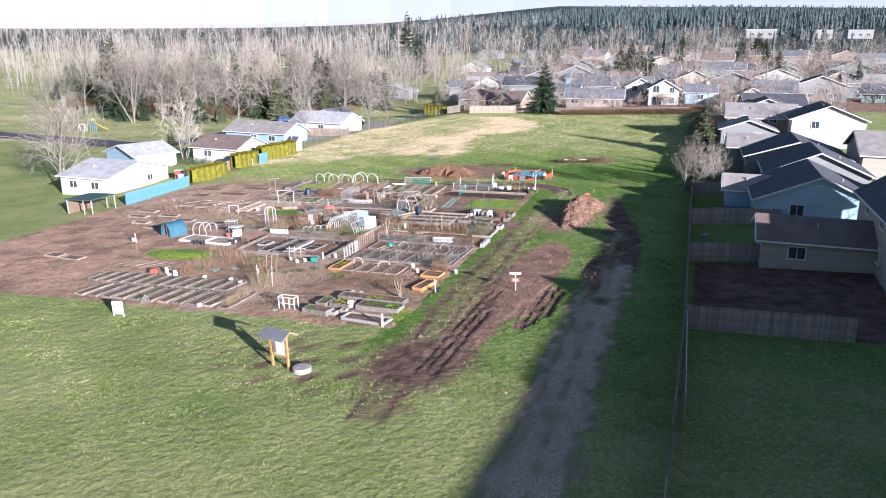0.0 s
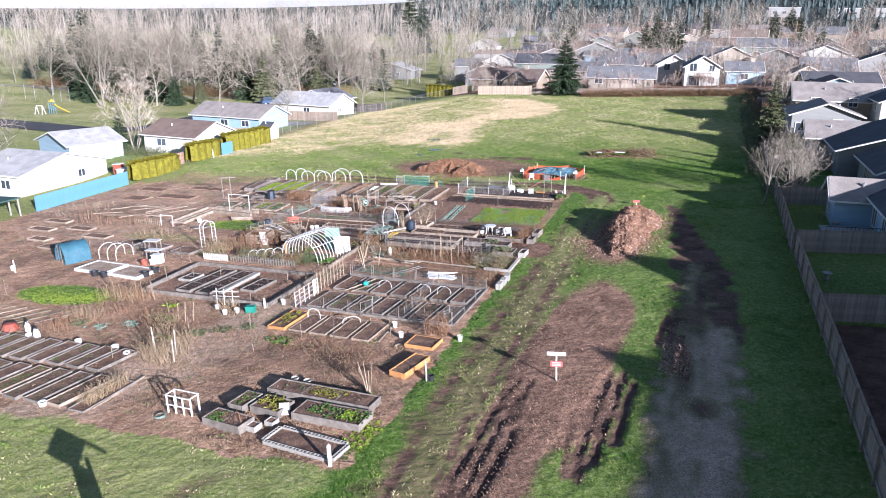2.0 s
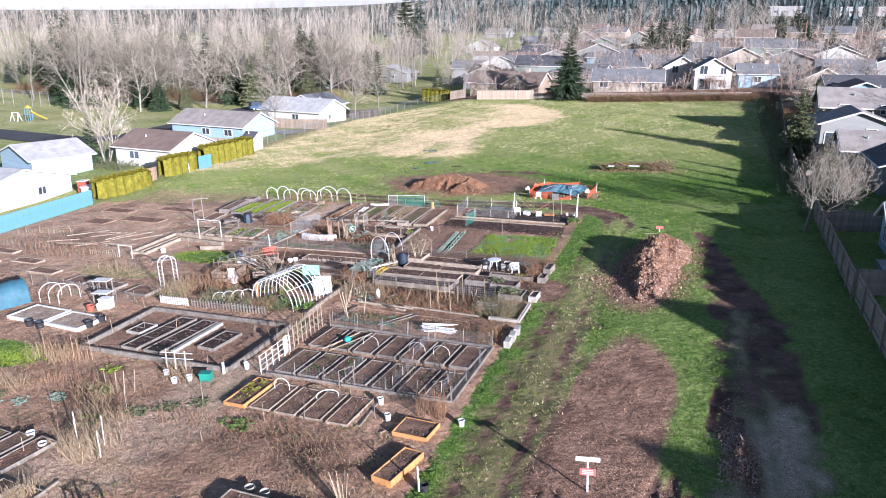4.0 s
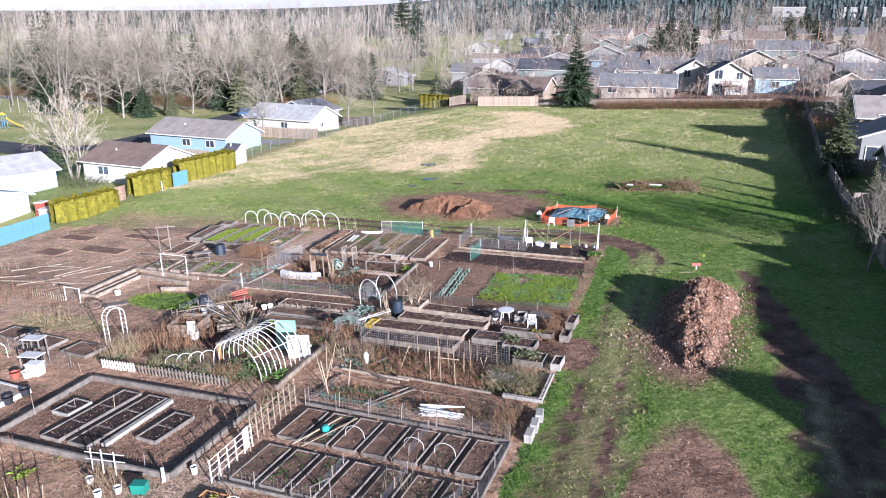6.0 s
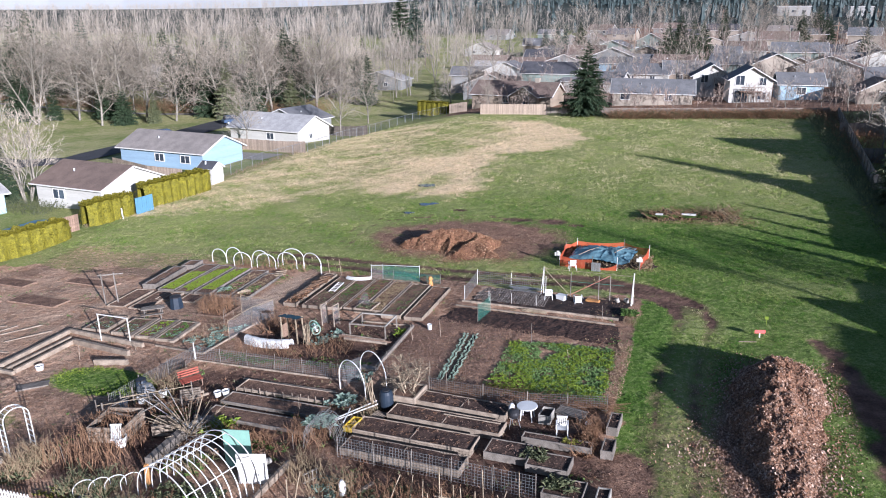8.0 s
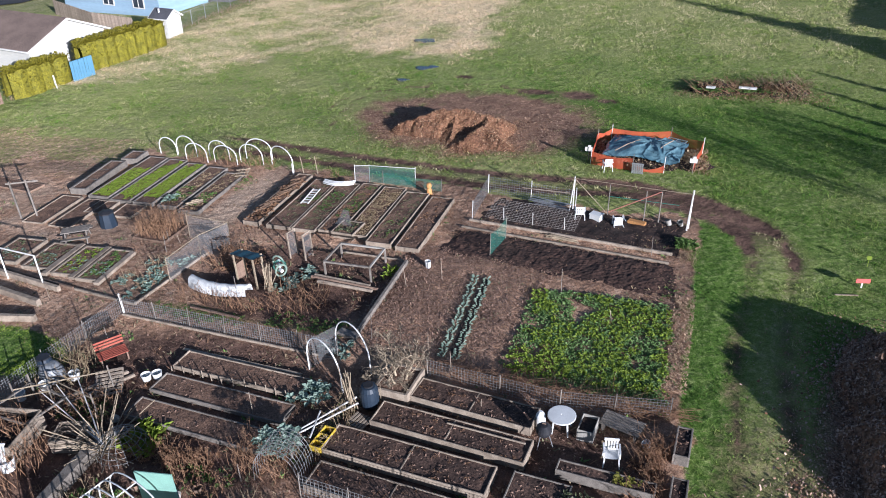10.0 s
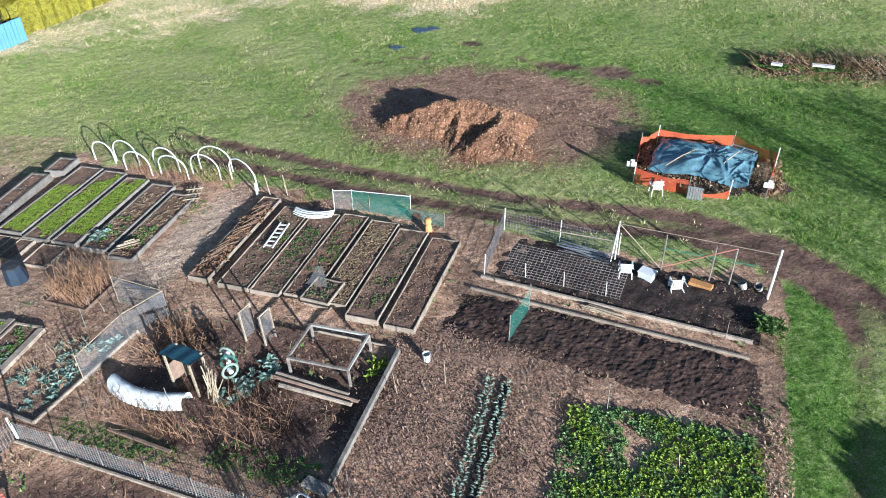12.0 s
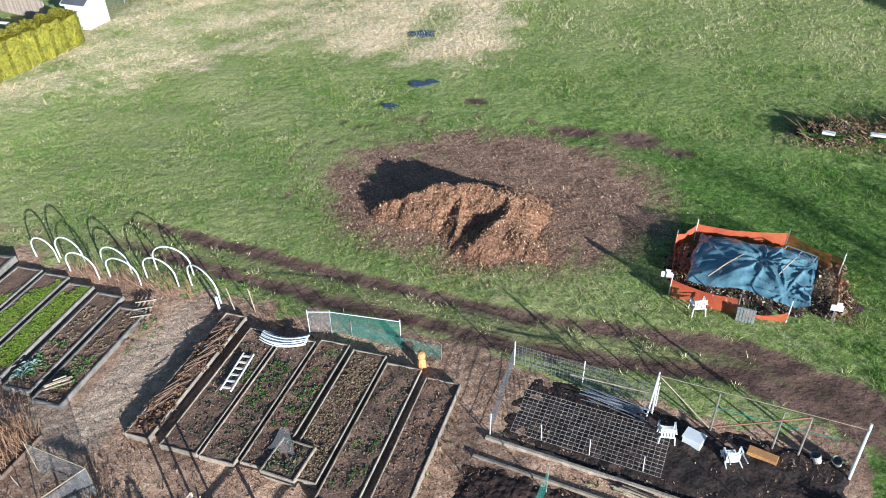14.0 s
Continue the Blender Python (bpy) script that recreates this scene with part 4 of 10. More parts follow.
house(19, 128.3, 11.2, 8.4, 4.09, 2.14, "tan", "taupe", "u", 0, (("w", 0.0, 3.6, 1.4, 1.3), ("s", -3.0, 3.8, 1.2, 1.2), ("s", 2.0, 3.8, 1.2, 1.2)), label="tan two-storey house with a taupe roof")
house(29.1, 123.2, 11.3, 11.3, 4.52, 2.26, "white", "dark", "v", 0, (("w", -2.0, 3.6, 1.4, 1.3), ("s", -2.0, 3.6, 1.2, 1.2)), label="white two-storey house with a dark roof")
house(21.1, 145.9, 11.5, 8.9, 3.01, 2.13, "blue", "brown", "v", 0, (("s", 0.0, 2.2, 1.2, 1.2),), label="blue gabled house with a brown roof")
house(23, 156.5, 12, 9.5, 2.58, 2.06, "beige", "dark", "u", 6, (("s", -2.0, 1.6, 1.4, 1.2),), label="beige house with a dark roof")
# Unseen two-storey houses, added so their ridges throw the shade edge along the lane.
TWO_UP = (("w", -3.0, 1.5, 1.4, 1.3), ("w", 3.0, 1.5, 1.4, 1.3), ("w", -3.0, 4.4, 1.4, 1.3), ("w", 3.0, 4.4, 1.4, 1.3))
for hu, hv, hw, hl, hh, hr, wl, rf, rdg in ((33.0, -30.0, 12.0, 14.0, 5.9, 3.4, "grey", "brown", "v"), (33.0, -14.0, 12.0, 14.0, 5.9, 3.4, "beige", "grey", "v"), (33.0, 2.0, 12.0, 14.0, 5.9, 3.4, "tan", "dark", "v"), (33.0, 18.0, 12.0, 18.0, 5.9, 3.4, "grey", "taupe", "v"), (31.2, 17.4, 7.5, 8.0, 5.4, 3.0, "grey", "taupe", "u"), (34.0, 34.6, 12.0, 9.0, 5.6, 3.2, "beige", "brown", "u"), (28.5, 49.5, 9.0, 15.0, 5.2, 3.0, "beige", "dark", "v")):
    house(hu, hv, hw, hl, hh, hr, wl, rf, rdg, 0, TWO_UP, label=f"{wl} two-storey house with a {rf} roof, added unseen to shade the field")
house(36.0, 100.0, 11.0, 13.0, 3.0, 2.6, "beige", "taupe", "u", 0, label="beige house with a taupe roof")
house(38.0, 70.0, 11.0, 13.0, 3.0, 2.6, "white", "grey", "u", 0, label="white house with a grey roof")
# behind the far fence
house(-45, 180.2, 16.7, 8.4, 2.43, 2.26, "tan", "brown", "u", -8, (("s", -1.0, 1.6, 1.4, 1.5), ("s", 3.5, 1.6, 1.4, 1.5)), True, label="tan bungalow with a brown hipped roof behind the fence")
house(-42.1, 176.4, 5.4, 5, 2.43, 1.67, "tan", "brown", "v", -8, (("s", 0.6, 1.5, 1.2, 1.6),), label="tan gabled house wing with a brown roof")
house(-18.7, 181.9, 14.6, 7.5, 2.34, 2.18, "beige", "grey", "u", 4, (("s", -5.0, 1.5, 1.8, 1.2), ("s", 3.0, 1.5, 1.4, 1.2)), label="beige bungalow with a grey shingle roof")
house(-1.5, 186.1, 7.5, 8.4, 4.18, 2.18, "white", "grey", "v", 6, (("s", -2.0, 4.0, 1.6, 1.8), ("s", 2.0, 3.8, 1.2, 1.4), ("s", 2.0, 1.2, 1.4, 1.4)), label="white two-storey house with a deck and grey roof", door=("s", -1.6, 2.2, 2.1))
house(-8.2, 196.9, 7.5, 8.4, 4.18, 2.18, "white", "grey", "v", 4, (("s", -1.5, 3.6, 1.4, 1.6), ("s", 1.5, 1.6, 2.0, 2.2)), label="white two-storey gabled house with a grey roof")
house(7.7, 189.4, 7.5, 7.5, 2.85, 1.84, "pale_blue", "grey", "u", 4, (("s", 0.0, 1.6, 1.6, 1.3),), True, label="pale blue house with a broad chimney and grey roof")
house(19.8, 181, 7.5, 6.7, 2.18, 2.01, "beige", "brown", "v", 4, (("s", 0.0, 1.5, 1.4, 1.2),), label="beige gabled house behind bare shrubs")
deck = thing("deck", "raised wooden deck with a railing behind the white house", "deck", stand(-1.5, 186.1, 6, tilt=False) @ Matrix.Scale(0.84, 4))
for k in range(7):
    part("post", Geo().rod((-2.0 + k * 0.66, -6.4, -1.0), (-2.0 + k * 0.66, -6.4, 3.3), 0.07, n=4), BROWN_WOOD, deck)
part("floor", Geo().box((0, -5.6, 2.35), (4.6, 1.8, 0.16)), BROWN_WOOD, deck)
part("handrail", Geo().box((0, -6.4, 3.3), (4.6, 0.1, 0.1)), BROWN_WOOD, deck)
HR = random.Random(12)
for row, (v0, n, u0, du) in enumerate(((207, 9, -60, 14.5), (225, 10, -72, 15.5), (245, 10, -52, 16.5), (268, 11, -78, 18), (294, 11, -60, 20), (324, 12, -95, 22), (362, 12, -70, 24), (412, 13, -112, 27))):
    for i in range(n):
        u = u0 + i * du + HR.uniform(-4, 4)
        if row == 0 and -18 < u < 16:
            continue
        house(u, v0 + HR.uniform(-5, 5) - 0.1 * u, HR.uniform(10, 14), HR.uniform(7.5, 10), HR.choice((2.4, 2.4, 2.5, 4.2)), HR.uniform(2.0, 2.7), HR.choice(("white", "grey", "beige", "grey", "tan", "green", "tan", "grey")), HR.choice(("grey", "dark", "brown", "taupe", "grey")), HR.choice("uv"), HR.uniform(-12, 12), W1)
for i in range(8):
    house(-185 + i * 22 + HR.uniform(-4, 4), 236 + HR.uniform(-8, 25), HR.uniform(11, 15), 9, 2.8, 2.2, HR.choice(("white", "grey", "tan", "pale_blue")), HR.choice(("grey", "brown", "light")), HR.choice("uv"), HR.uniform(-10, 10), W1)
for u, v, w in ((48, 690, 24), (96, 700, 16), (128, 720, 20)):
    ob = thing("commercial_building", "long pale grey flat-roofed commercial building far off", "building", stand(u, v, 8, tilt=False), group="far commercial buildings")
    part("wall", Geo().box((0, 0, 3), (w, 16, 7)), WALLS["grey"], ob)
    part("roof", Geo().box((0, 0, 6.7), (w + 1, 17, 0.5)), ROOFS["light"], ob)
    for k in range(3):
        part("window", Geo().box((-w * 0.3 + k * w * 0.3, -8.06, 3.0), (w * 0.12, 0.1, 1.6)), GLASS, ob)


# ---- fences ----
def board_fence(pts, h, material, label, pitch=0.15, single=300, group="fences", rails=True, posts=True, gap=0.012, name="wooden_fence"):
    """Board fence through points of the plan. The first `single` boards are pieces of their own."""
    ob = thing(name, label, "fence", Matrix.Translation(spot(*pts[0])), group=group)
    o = spot(*pts[0])
    shared = Geo().box((0, 0, h / 2), (pitch - gap, 0.022, h)).mesh("board", material)
    rest = Geo()
    count = 0
    for (a, b), (c, d) in zip(pts, pts[1:]):
        p, q = spot(a, b), spot(c, d)
        L = math.hypot(q.x - p.x, q.y - p.y)
        ang = math.atan2(q.y - p.y, q.x - p.x)
        n = max(1, int(L / pitch))
        for i in range(n):
            s = (i + 0.5) / n
            c0 = p.lerp(q, s)
            c0.z = gz(c0.x, c0.y)
            dz = R.uniform(-0.02, 0.02) - 0.02
            if count < single:
                bo = new("board", shared)
                bo.parent = ob
                bo.matrix_local = Matrix.Translation(c0 - o + Vector((0, 0, dz))) @ Matrix.Rotation(ang + R.uniform(-0.01, 0.01), 4, "Z") @ Matrix.Rotation(R.uniform(-0.012, 0.012), 4, "Y")
            else:
                rest.box((c0.x - o.x, c0.y - o.y, c0.z - o.z + h / 2 + dz), (pitch - gap, 0.022, h), ang)
            count += 1
        if rails:
            nrm = Vector((-math.sin(ang), math.cos(ang), 0)) * 0.05
            m = max(1, int(L / 2.4))
            for j in range(m):
                e0, e1 = p.lerp(q, j / m), p.lerp(q, (j + 1) / m)
                for z in (0.35, h - 0.3):
                    part("rail", Geo().rod(e0 - o + nrm + Vector((0, 0, z)), e1 - o + nrm + Vector((0, 0, z)), 0.04, n=4), material, ob)
                if posts:
                    part("post", Geo().box((*(e0 - o + nrm * 2).xy, e0.z - o.z + h / 2 - 0.1), (0.1, 0.1, h + 0.1), ang), material, ob)
    if rest.v:
        tagged(part("board_run", rest, material, ob), kind="stuff")
    return ob


board_fence([(9.15, 8), (9.2, 30.5), (9.0, 48), (8.8, 61.5)], 1.85, FENCE_WOOD, "weathered grey-brown board fence along the field", 0.15)
board_fence([(8.7, 61.7), (8.7, 84)], 1.85, FENCE_WOOD, "weathered board fence leaning slightly along the field", 0.15)
board_fence([(8.7, 92), (8.7, 118), (10.8, 160.1)], 1.85, FENCE_WOOD, "dark board fence behind trees along the field", 0.2)
board_fence([(9.3, 30.5), (20, 30.3)], 1.8, FENCE_WOOD, "grey board fence between two back yards", 0.16)
board_fence([(9.1, 48), (22, 49.6)], 1.8, FENCE_WOOD, "dark board fence between two back yards", 0.16)
board_fence([(8.9, 62.6), (18, 63.6)], 1.8, FENCE_WOOD, "dark board fence between two back yards", 0.16)
board_fence([(8.8, 78.8), (14, 79.2)], 1.8, FENCE_WOOD, "dark board fence between two back yards", 0.16)
for fv in (97, 112, 129, 146):
    board_fence([(9.2, fv), (16, fv + 0.5)], 1.8, FENCE_WOOD, "dark board fence between two back yards", 0.2)
board_fence([(-67.4, 61.2), (-67.9, 75.8)], 1.75, BLUE_PAINT, "bright blue painted board fence beside the bare plot", 0.3, gap=0.006)
board_fence([(-65.5, 92.4), (-65.3, 94.9)], 1.8, BLUE_PAINT, "bright blue painted gate between two hedges", 0.3, rails=False, name="gate")
board_fence([(-68.4, 84.9), (-67.6, 86.6)], 1.7, BROWN_WOOD, "short brown board fence beside the hedge", 0.2)
board_fence([(-90, 115.8), (-79, 110.2), (-72, 108.5)], 1.8, TAN_FENCE, "tan board fence in front of the blue house", 0.2)
board_fence([(-84.5, 135.6), (-77, 133.6), (-66.1, 130.2)], 1.8, TAN_FENCE, "tan board fence in front of the white house", 0.2)
board_fence([(-79.5, 158.8), (-66.1, 152.8)], 1.8, FENCE_WOOD, "grey board fence beside bare trees", 0.2)
board_fence([(-57.6, 173.8), (-53.6, 173.0)], 1.9, TAN_FENCE, "tan board fence panel at the end of the field", 0.2)
board_fence([(-48.5, 165.1), (-36, 164.5)], 1.9, TAN_FENCE, "long pale tan board fence at the end of the field", 0.2)
board_fence([(-36, 164.5), (-21.3, 163.4), (9.9, 162.5)], 1.3, FENCE_WOOD, "dark board fence behind scrub at the end of the field", 0.25)


def chain_link(pts, h, label, post_gap=2.6, name="chain_link_fence", mesh=0.22):
    ob = thing(name, label, "fence", Matrix.Translation(spot(*pts[0])), group="fences")
    o = spot(*pts[0])
    net, rail = Geo(), Geo()
    for (a, b), (c, d) in zip(pts, pts[1:]):
        p, q = spot(a, b), spot(c, d)
        L = (q - p).length
        m = max(1, int(L / post_gap))
        for j in range(m + 1):
            e = p.lerp(q, j / m) - o
            e.z = gz(e.x + o.x, e.y + o.y) - o.z
            part("post", Geo().rod(e, e + Vector((0, 0, h)), 0.035, n=6), GALV, ob)
        rail.rod(p - o + Vector((0, 0, h - 0.03)), q - o + Vector((0, 0, h - 0.03)), 0.022, n=5)
        k = max(2, int(L / mesh))
        for i in range(k):
            for s in (1, -1):
                e0 = p.lerp(q, i / k) - o
                t1 = min(1, max(0, (i + s * 5) / k))
                e1 = p.lerp(q, t1) - o
                net.rod(e0 + Vector((0, 0, 0.05)), e1 + Vector((0, 0, h - 0.05)), 0.006, n=3, cap=False)
    part("wire_mesh", net, WIRE, ob)
    part("rail", rail, GALV, ob)
    return ob


chain_link([(-68.0, 110.8), (-68.6, 122), (-66.3, 131.1), (-67.1, 144.9), (-67, 160.9), (-63.9, 173.6), (-58.6, 174.9)], 1.6, "galvanised chain link fence along the dry meadow", mesh=0.35)
chain_link([(9.3, 29.5), (9.6, 16)], 1.8, "galvanised chain link fence beside the yard")
chain_link([(-186, 166), (-178, 165.5), (-169, 165.5)], 4.5, "tall chain link baseball backstop in the park", 3.0, "backstop", 0.5)


# ---- hedges and trees ----
HEDGE_CORE = mat("hedge_core", (0.20, 0.175, 0.014), (0.12, 0.11, 0.012), scale=2.5, fine=14, contrast=0.6, bump=1.0)
def hedge(a, b, width, h, label):
    """Clipped row of evergreens: a lumpy core with leaf sprays over it."""
    (u0, v0), (u1, v1) = a, b
    L = math.hypot(u1 - u0, v1 - v0)
    rot = math.degrees(math.atan2(v1 - v0, u1 - u0))
    ob = thing("hedge", label, "hedge", stand((u0 + u1) / 2, (v0 + v1) / 2, rot, tilt=False), group="clipped hedges")
    core, spray = Geo(), Geo()

    def hull(s, t):
        x = (s - 0.5) * L
        ang = t * math.pi
        bump = 0.22 * abs(math.sin(x * 2.6 + 0.8 * noise.noise((x, 0, h)))) ** 0.6 - 0.16 + 0.16 * noise.noise((x * 0.9, t * 5, h)) + 0.08 * noise.noise((x * 3, t * 9, h))
        wv = 1 if 0.02 < s < 0.98 else 0.55
        y = -math.cos(ang) * (width / 2 + bump) * wv
        z = (h + bump * 1.3) * min(1, math.sin(ang) * 2.4) * (0.9 if wv < 1 else 1)
        return Vector((x, y, z))

    core.sheet(max(8, int(L / 0.4)), 10, hull)
    n = int(L * 700)
    for _ in range(n):
        s, t = R.random(), R.random()
        p = hull(s, t)
        out = Vector((R.gauss(0, 0.35), p.y * 1.1 + R.gauss(0, 0.25), abs(R.gauss(0.7, 0.4))))
        spray.leaf(p, out, R.uniform(0.14, 0.26), R.uniform(0.07, 0.14), 0.0)
    part("core", core, HEDGE_CORE, ob)
    part("foliage", spray, HEDGE, ob)
    return ob


hedge((-68.4, 76.8), (-67.1, 84.6), 1.7, 2.2, "yellow-green clipped evergreen hedge beside the blue fence")
hedge((-67.4, 87.2), (-66.6, 93.0), 1.8, 2.3, "yellow-green clipped evergreen hedge beside the blue gate")
hedge((-67.1, 95.2), (-65.9, 105.4), 2.0, 2.5, "tall yellow-green clipped evergreen hedge")
hedge((-66.0, 178.5), (-58.6, 176.6), 1.9, 2.7, "yellow-green evergreen hedge behind the far fence")


def bare_tree_geo(seed, h, spread, trunks=1, first=0.16, dense=1.0):
    r = random.Random(seed)
    wood, twigs = Geo(), Geo()

    def grow(p, d, length, rad, depth):
        bend = 3 if depth < 2 else 2
        pts, q, dd = [p], p.copy(), d.copy()
        for i in range(bend):
            dd = (dd + Vector((r.gauss(0, 0.12), r.gauss(0, 0.12), r.gauss(0.06 if depth < 2 else -0.03, 0.10)))).normalized()
            q = q + dd * length / bend
            pts.append(q.copy())
        if depth < 3:
            (wood if depth < 2 else twigs).tube(pts, rad, (6, 4, 3)[depth], rad * 0.45)
        else:
            w = Vector((r.gauss(0, 1), r.gauss(0, 1), 0)).normalized() * max(rad, 0.014)
            if depth == 3:
                twigs.add([p - w, p + w, pts[1] + w * 0.7, q, pts[1] - w * 0.7], [(0, 1, 2, 4), (4, 2, 3)])
            else:
                twigs.add([p - w, p + w, q], [(0, 1, 2)])
        if depth >= 4:
            return
        kids = (0, 0, 0, 0, 0)
        n = (int(17 * dense), int(9 * dense), 5, 8 if dense > 0.7 or trunks > 1 else 5)[depth]
        for k in range(n):
            s = (first if depth == 0 else 0.25) + (1 - (first if depth == 0 else 0.25)) * (k + r.random()) / n
            s = min(s, 0.98)
            i = min(bend - 1, int(s * bend))
            base = pts[i].lerp(pts[i + 1], s * bend - i)
            az = r.uniform(0, 6.283) if depth else k * 2.4 + r.uniform(-0.4, 0.4)
            side = Vector((math.cos(az), math.sin(az), 0))
            open_ang = r.uniform(0.6, 1.2) * spread
            nd = (dd * math.cos(open_ang) + (side - dd * side.dot(dd)).normalized() * math.sin(open_ang) + Vector((0, 0, 0.06))).normalized()
            lk = length * (0.56, 0.54, 0.58, 0.62)[depth] * r.uniform(0.7, 1.15) * ((1.15 - 0.55 * s) if depth == 0 else 1)
            grow(base, nd, lk, max(0.013, rad * (0.36 if depth == 0 else 0.42)), depth + 1)

    for k in range(trunks):
        a = k * 6.283 / trunks + 0.4
        lean = 0.0 if trunks == 1 else 0.30
        d = Vector((math.cos(a) * lean, math.sin(a) * lean, 1)).normalized()
        grow(Vector((math.cos(a) * 0.2 * (trunks > 1), math.sin(a) * 0.2 * (trunks > 1), -0.2)), d, h * 0.82, h * 0.011 / (trunks ** 0.4) + 0.04, 0)
    return wood, twigs


TREES = []
for k, (h, sp, tr, first, dense) in enumerate(((18, 1.0, 1, 0.16, 1.0), (22, 0.85, 1, 0.2, 1.1), (14, 1.05, 1, 0.15, 1.0), (20, 1.0, 1, 0.22, 1.05), (16, 0.95, 3, 0.2, 0.6), (17, 1.0, 1, 0.18, 0.68), (15, 0.9, 1, 0.14, 0.65), (18, 1.05, 1, 0.2, 0.66), (8, 0.7, 1, 0.2, 0.75), (7, 0.8, 4, 0.14, 0.45))):
    w, t = bare_tree_geo(100 + k, h, sp, tr, first, dense)
    TREES.append((w.mesh("trunk", BARK), t.mesh("crown", TWIGS), h))


def bare_tree(u, v, h, k=None, label="tall bare deciduous tree with fine pale twigs", rot=None):
    if k is None:
        k = R.randrange(5) if v < 225 and u < -90 else R.randrange(5, 8)
    w, t, h0 = TREES[k]
    m = stand(u, v, R.uniform(0, 360) if rot is None else rot, tilt=False) @ Matrix.Scale(h / h0, 4)
    ob = thing("bare_tree", label, "tree", m, group="bare trees")
    part("trunk", w, None, ob)
    part("crown", t, None, ob)
    return ob


def conifer_geo(seed, h, width, layers=26):
    r = random.Random(seed)
    wood, leaf = Geo(), Geo()
    wood.rod((0, 0, -0.3), (0, 0, h * 0.96), h * 0.018, 0.03, n=7)
    for i in range(layers):
        s = i / (layers - 1)
        z = h * (0.06 + 0.92 * s)
        reach = width * ((1 - s) ** 0.8) * r.uniform(0.8, 1.1) + 0.12
        n = max(5, int(15 * (1 - 0.6 * s)))
        for k in range(n):
            a = 6.283 * (k + r.random()) / n
            L = reach * r.uniform(0.65, 1.12)
            d = Vector((math.cos(a), math.sin(a), r.uniform(-0.35, 0.0) + 0.45 * s))
            base = Vector((0, 0, z + r.uniform(-0.2, 0.2)))
            m = 8
            for j in range(m):
                q = base + d * L * (j + 0.7) / m
                for sd in (-1, 1):
                    dd = (d + Vector((-math.sin(a), math.cos(a), 0)) * sd * r.uniform(0.4, 1.1) + Vector((0, 0, r.uniform(-0.5, 0.15)))).normalized()
                    leaf.leaf(q, dd, L * r.uniform(0.22, 0.4) * (1.15 - 0.5 * j / m) + 0.1, 0.16 + 0.05 * L, 0.25)
    return wood, leaf


CONIFERS = []
for k, (h, w, mt) in enumerate(((15, 4.9, FIR), (12, 2.8, FIR), (20, 4.2, BLUE_FIR), (9, 2.2, OLIVE), (6, 0.75, OLIVE))):
    a, b = conifer_geo(200 + k, h, w, 30 if h > 12 else 24)
    CONIFERS.append((a.mesh("trunk", BARK), b.mesh("crown", mt), h))


def conifer(u, v, h, k=None, label="dark green fir tree with drooping boughs"):
    k = R.randrange(3) if k is None else k
    w, t, h0 = CONIFERS[k]
    ob = thing("fir_tree", label, "tree", stand(u, v, R.uniform(0, 360), tilt=False) @ Matrix.Scale(h / h0, 4), group="evergreen trees")
    part("trunk", w, None, ob)
    part("crown", t, None, ob)
    return ob


conifer(-28.8, 164.2, 13, 0, "large dark fir tree at the end of the field")
conifer(9.6, 111.6, 9.2, 3, "ragged olive-green conifer beside the fence")
conifer(-164, 168, 11, 1)
conifer(-158, 171, 9, 1)
conifer(-86, 94.5, 7, 1, "dark evergreen shrub tree behind the bare tree")
conifer(-68.9, 196.9, 7.9, 3, "small ragged conifer behind the far fence")
for u, v, h in ((-20, 251, 13), (-17, 256, 15), (-13.5, 253, 14), (-18, 262, 12), (-11, 260, 13), (-15, 247, 9), (-66, 310, 11), (-63, 316, 13), (-59.5, 312, 12), (-55, 318, 11), (-69, 320, 10), (49.9, 221.2, 11), (44, 214, 8), (-150, 210, 22), (-146, 216, 20), (-140, 208, 18), (-118, 212, 20), (-112, 208, 18), (-175, 200, 24), (-190, 190, 22), (-200, 205, 25), (-128, 320, 30), (-126, 330, 28), (-90, 205, 13), (-226, 240, 19), (-219, 246, 17), (-183, 230, 19), (-178, 226, 15), (-145, 204, 13), (-134, 203, 10), (33.2, 278.1, 11), (79.2, 253, 13), (91.8, 278.1, 14), (23.2, 353.4, 13), (29.9, 361.8, 15), (33, 356.8, 12), (-4, 372, 14)):
    conifer(u, v, h)
for av in (98.0, 93.8, 90.0, 86.6):
    conifer(10.9, av, 4.9, 4, "slender columnar evergreen beside the fence")
bare_tree(7.4, 78.0, 7.0, 8, "small bare tree with pale spreading branches beside the fence")
bare_tree(10.6, 84.6, 5.8, 9, "many-stemmed bare tree beside the fence")
bare_tree(10.2, 81.6, 5.2, 9, "many-stemmed bare tree beside the fence")
bare_tree(-83.6, 95.0, 11.0, 9, "many-stemmed bare tree between two bungalows")
bare_tree(-86.5, 68.5, 15, 2, "large bare tree beside the white bungalow")
bare_tree(-92, 74, 16, 0)
bare_tree(-72.4, 154.5, 11, 3, "slender bare tree beside the chain link fence")
bare_tree(-76, 174.5, 12, 2)
bare_tree(-83.4, 140.5, 10, 2, "rounded bare tree in front of the white house")
bare_tree(-61.5, 186.5, 8.3, 2)
bare_tree(-48, 170.2, 5.9, 2)
bare_tree(-56.2, 199.4, 13.1, 0)
for u, v in ((-141, 168), (-139, 174), (-153, 173.5), (-136, 177), (-128, 178), (-156, 164), (-120, 184), (-147, 182), (-165, 176), (-176, 182), (-186, 176), (-110, 192), (-100, 196), (-132, 190), (-160, 190)):
    bare_tree(u, v, R.uniform(17, 25))
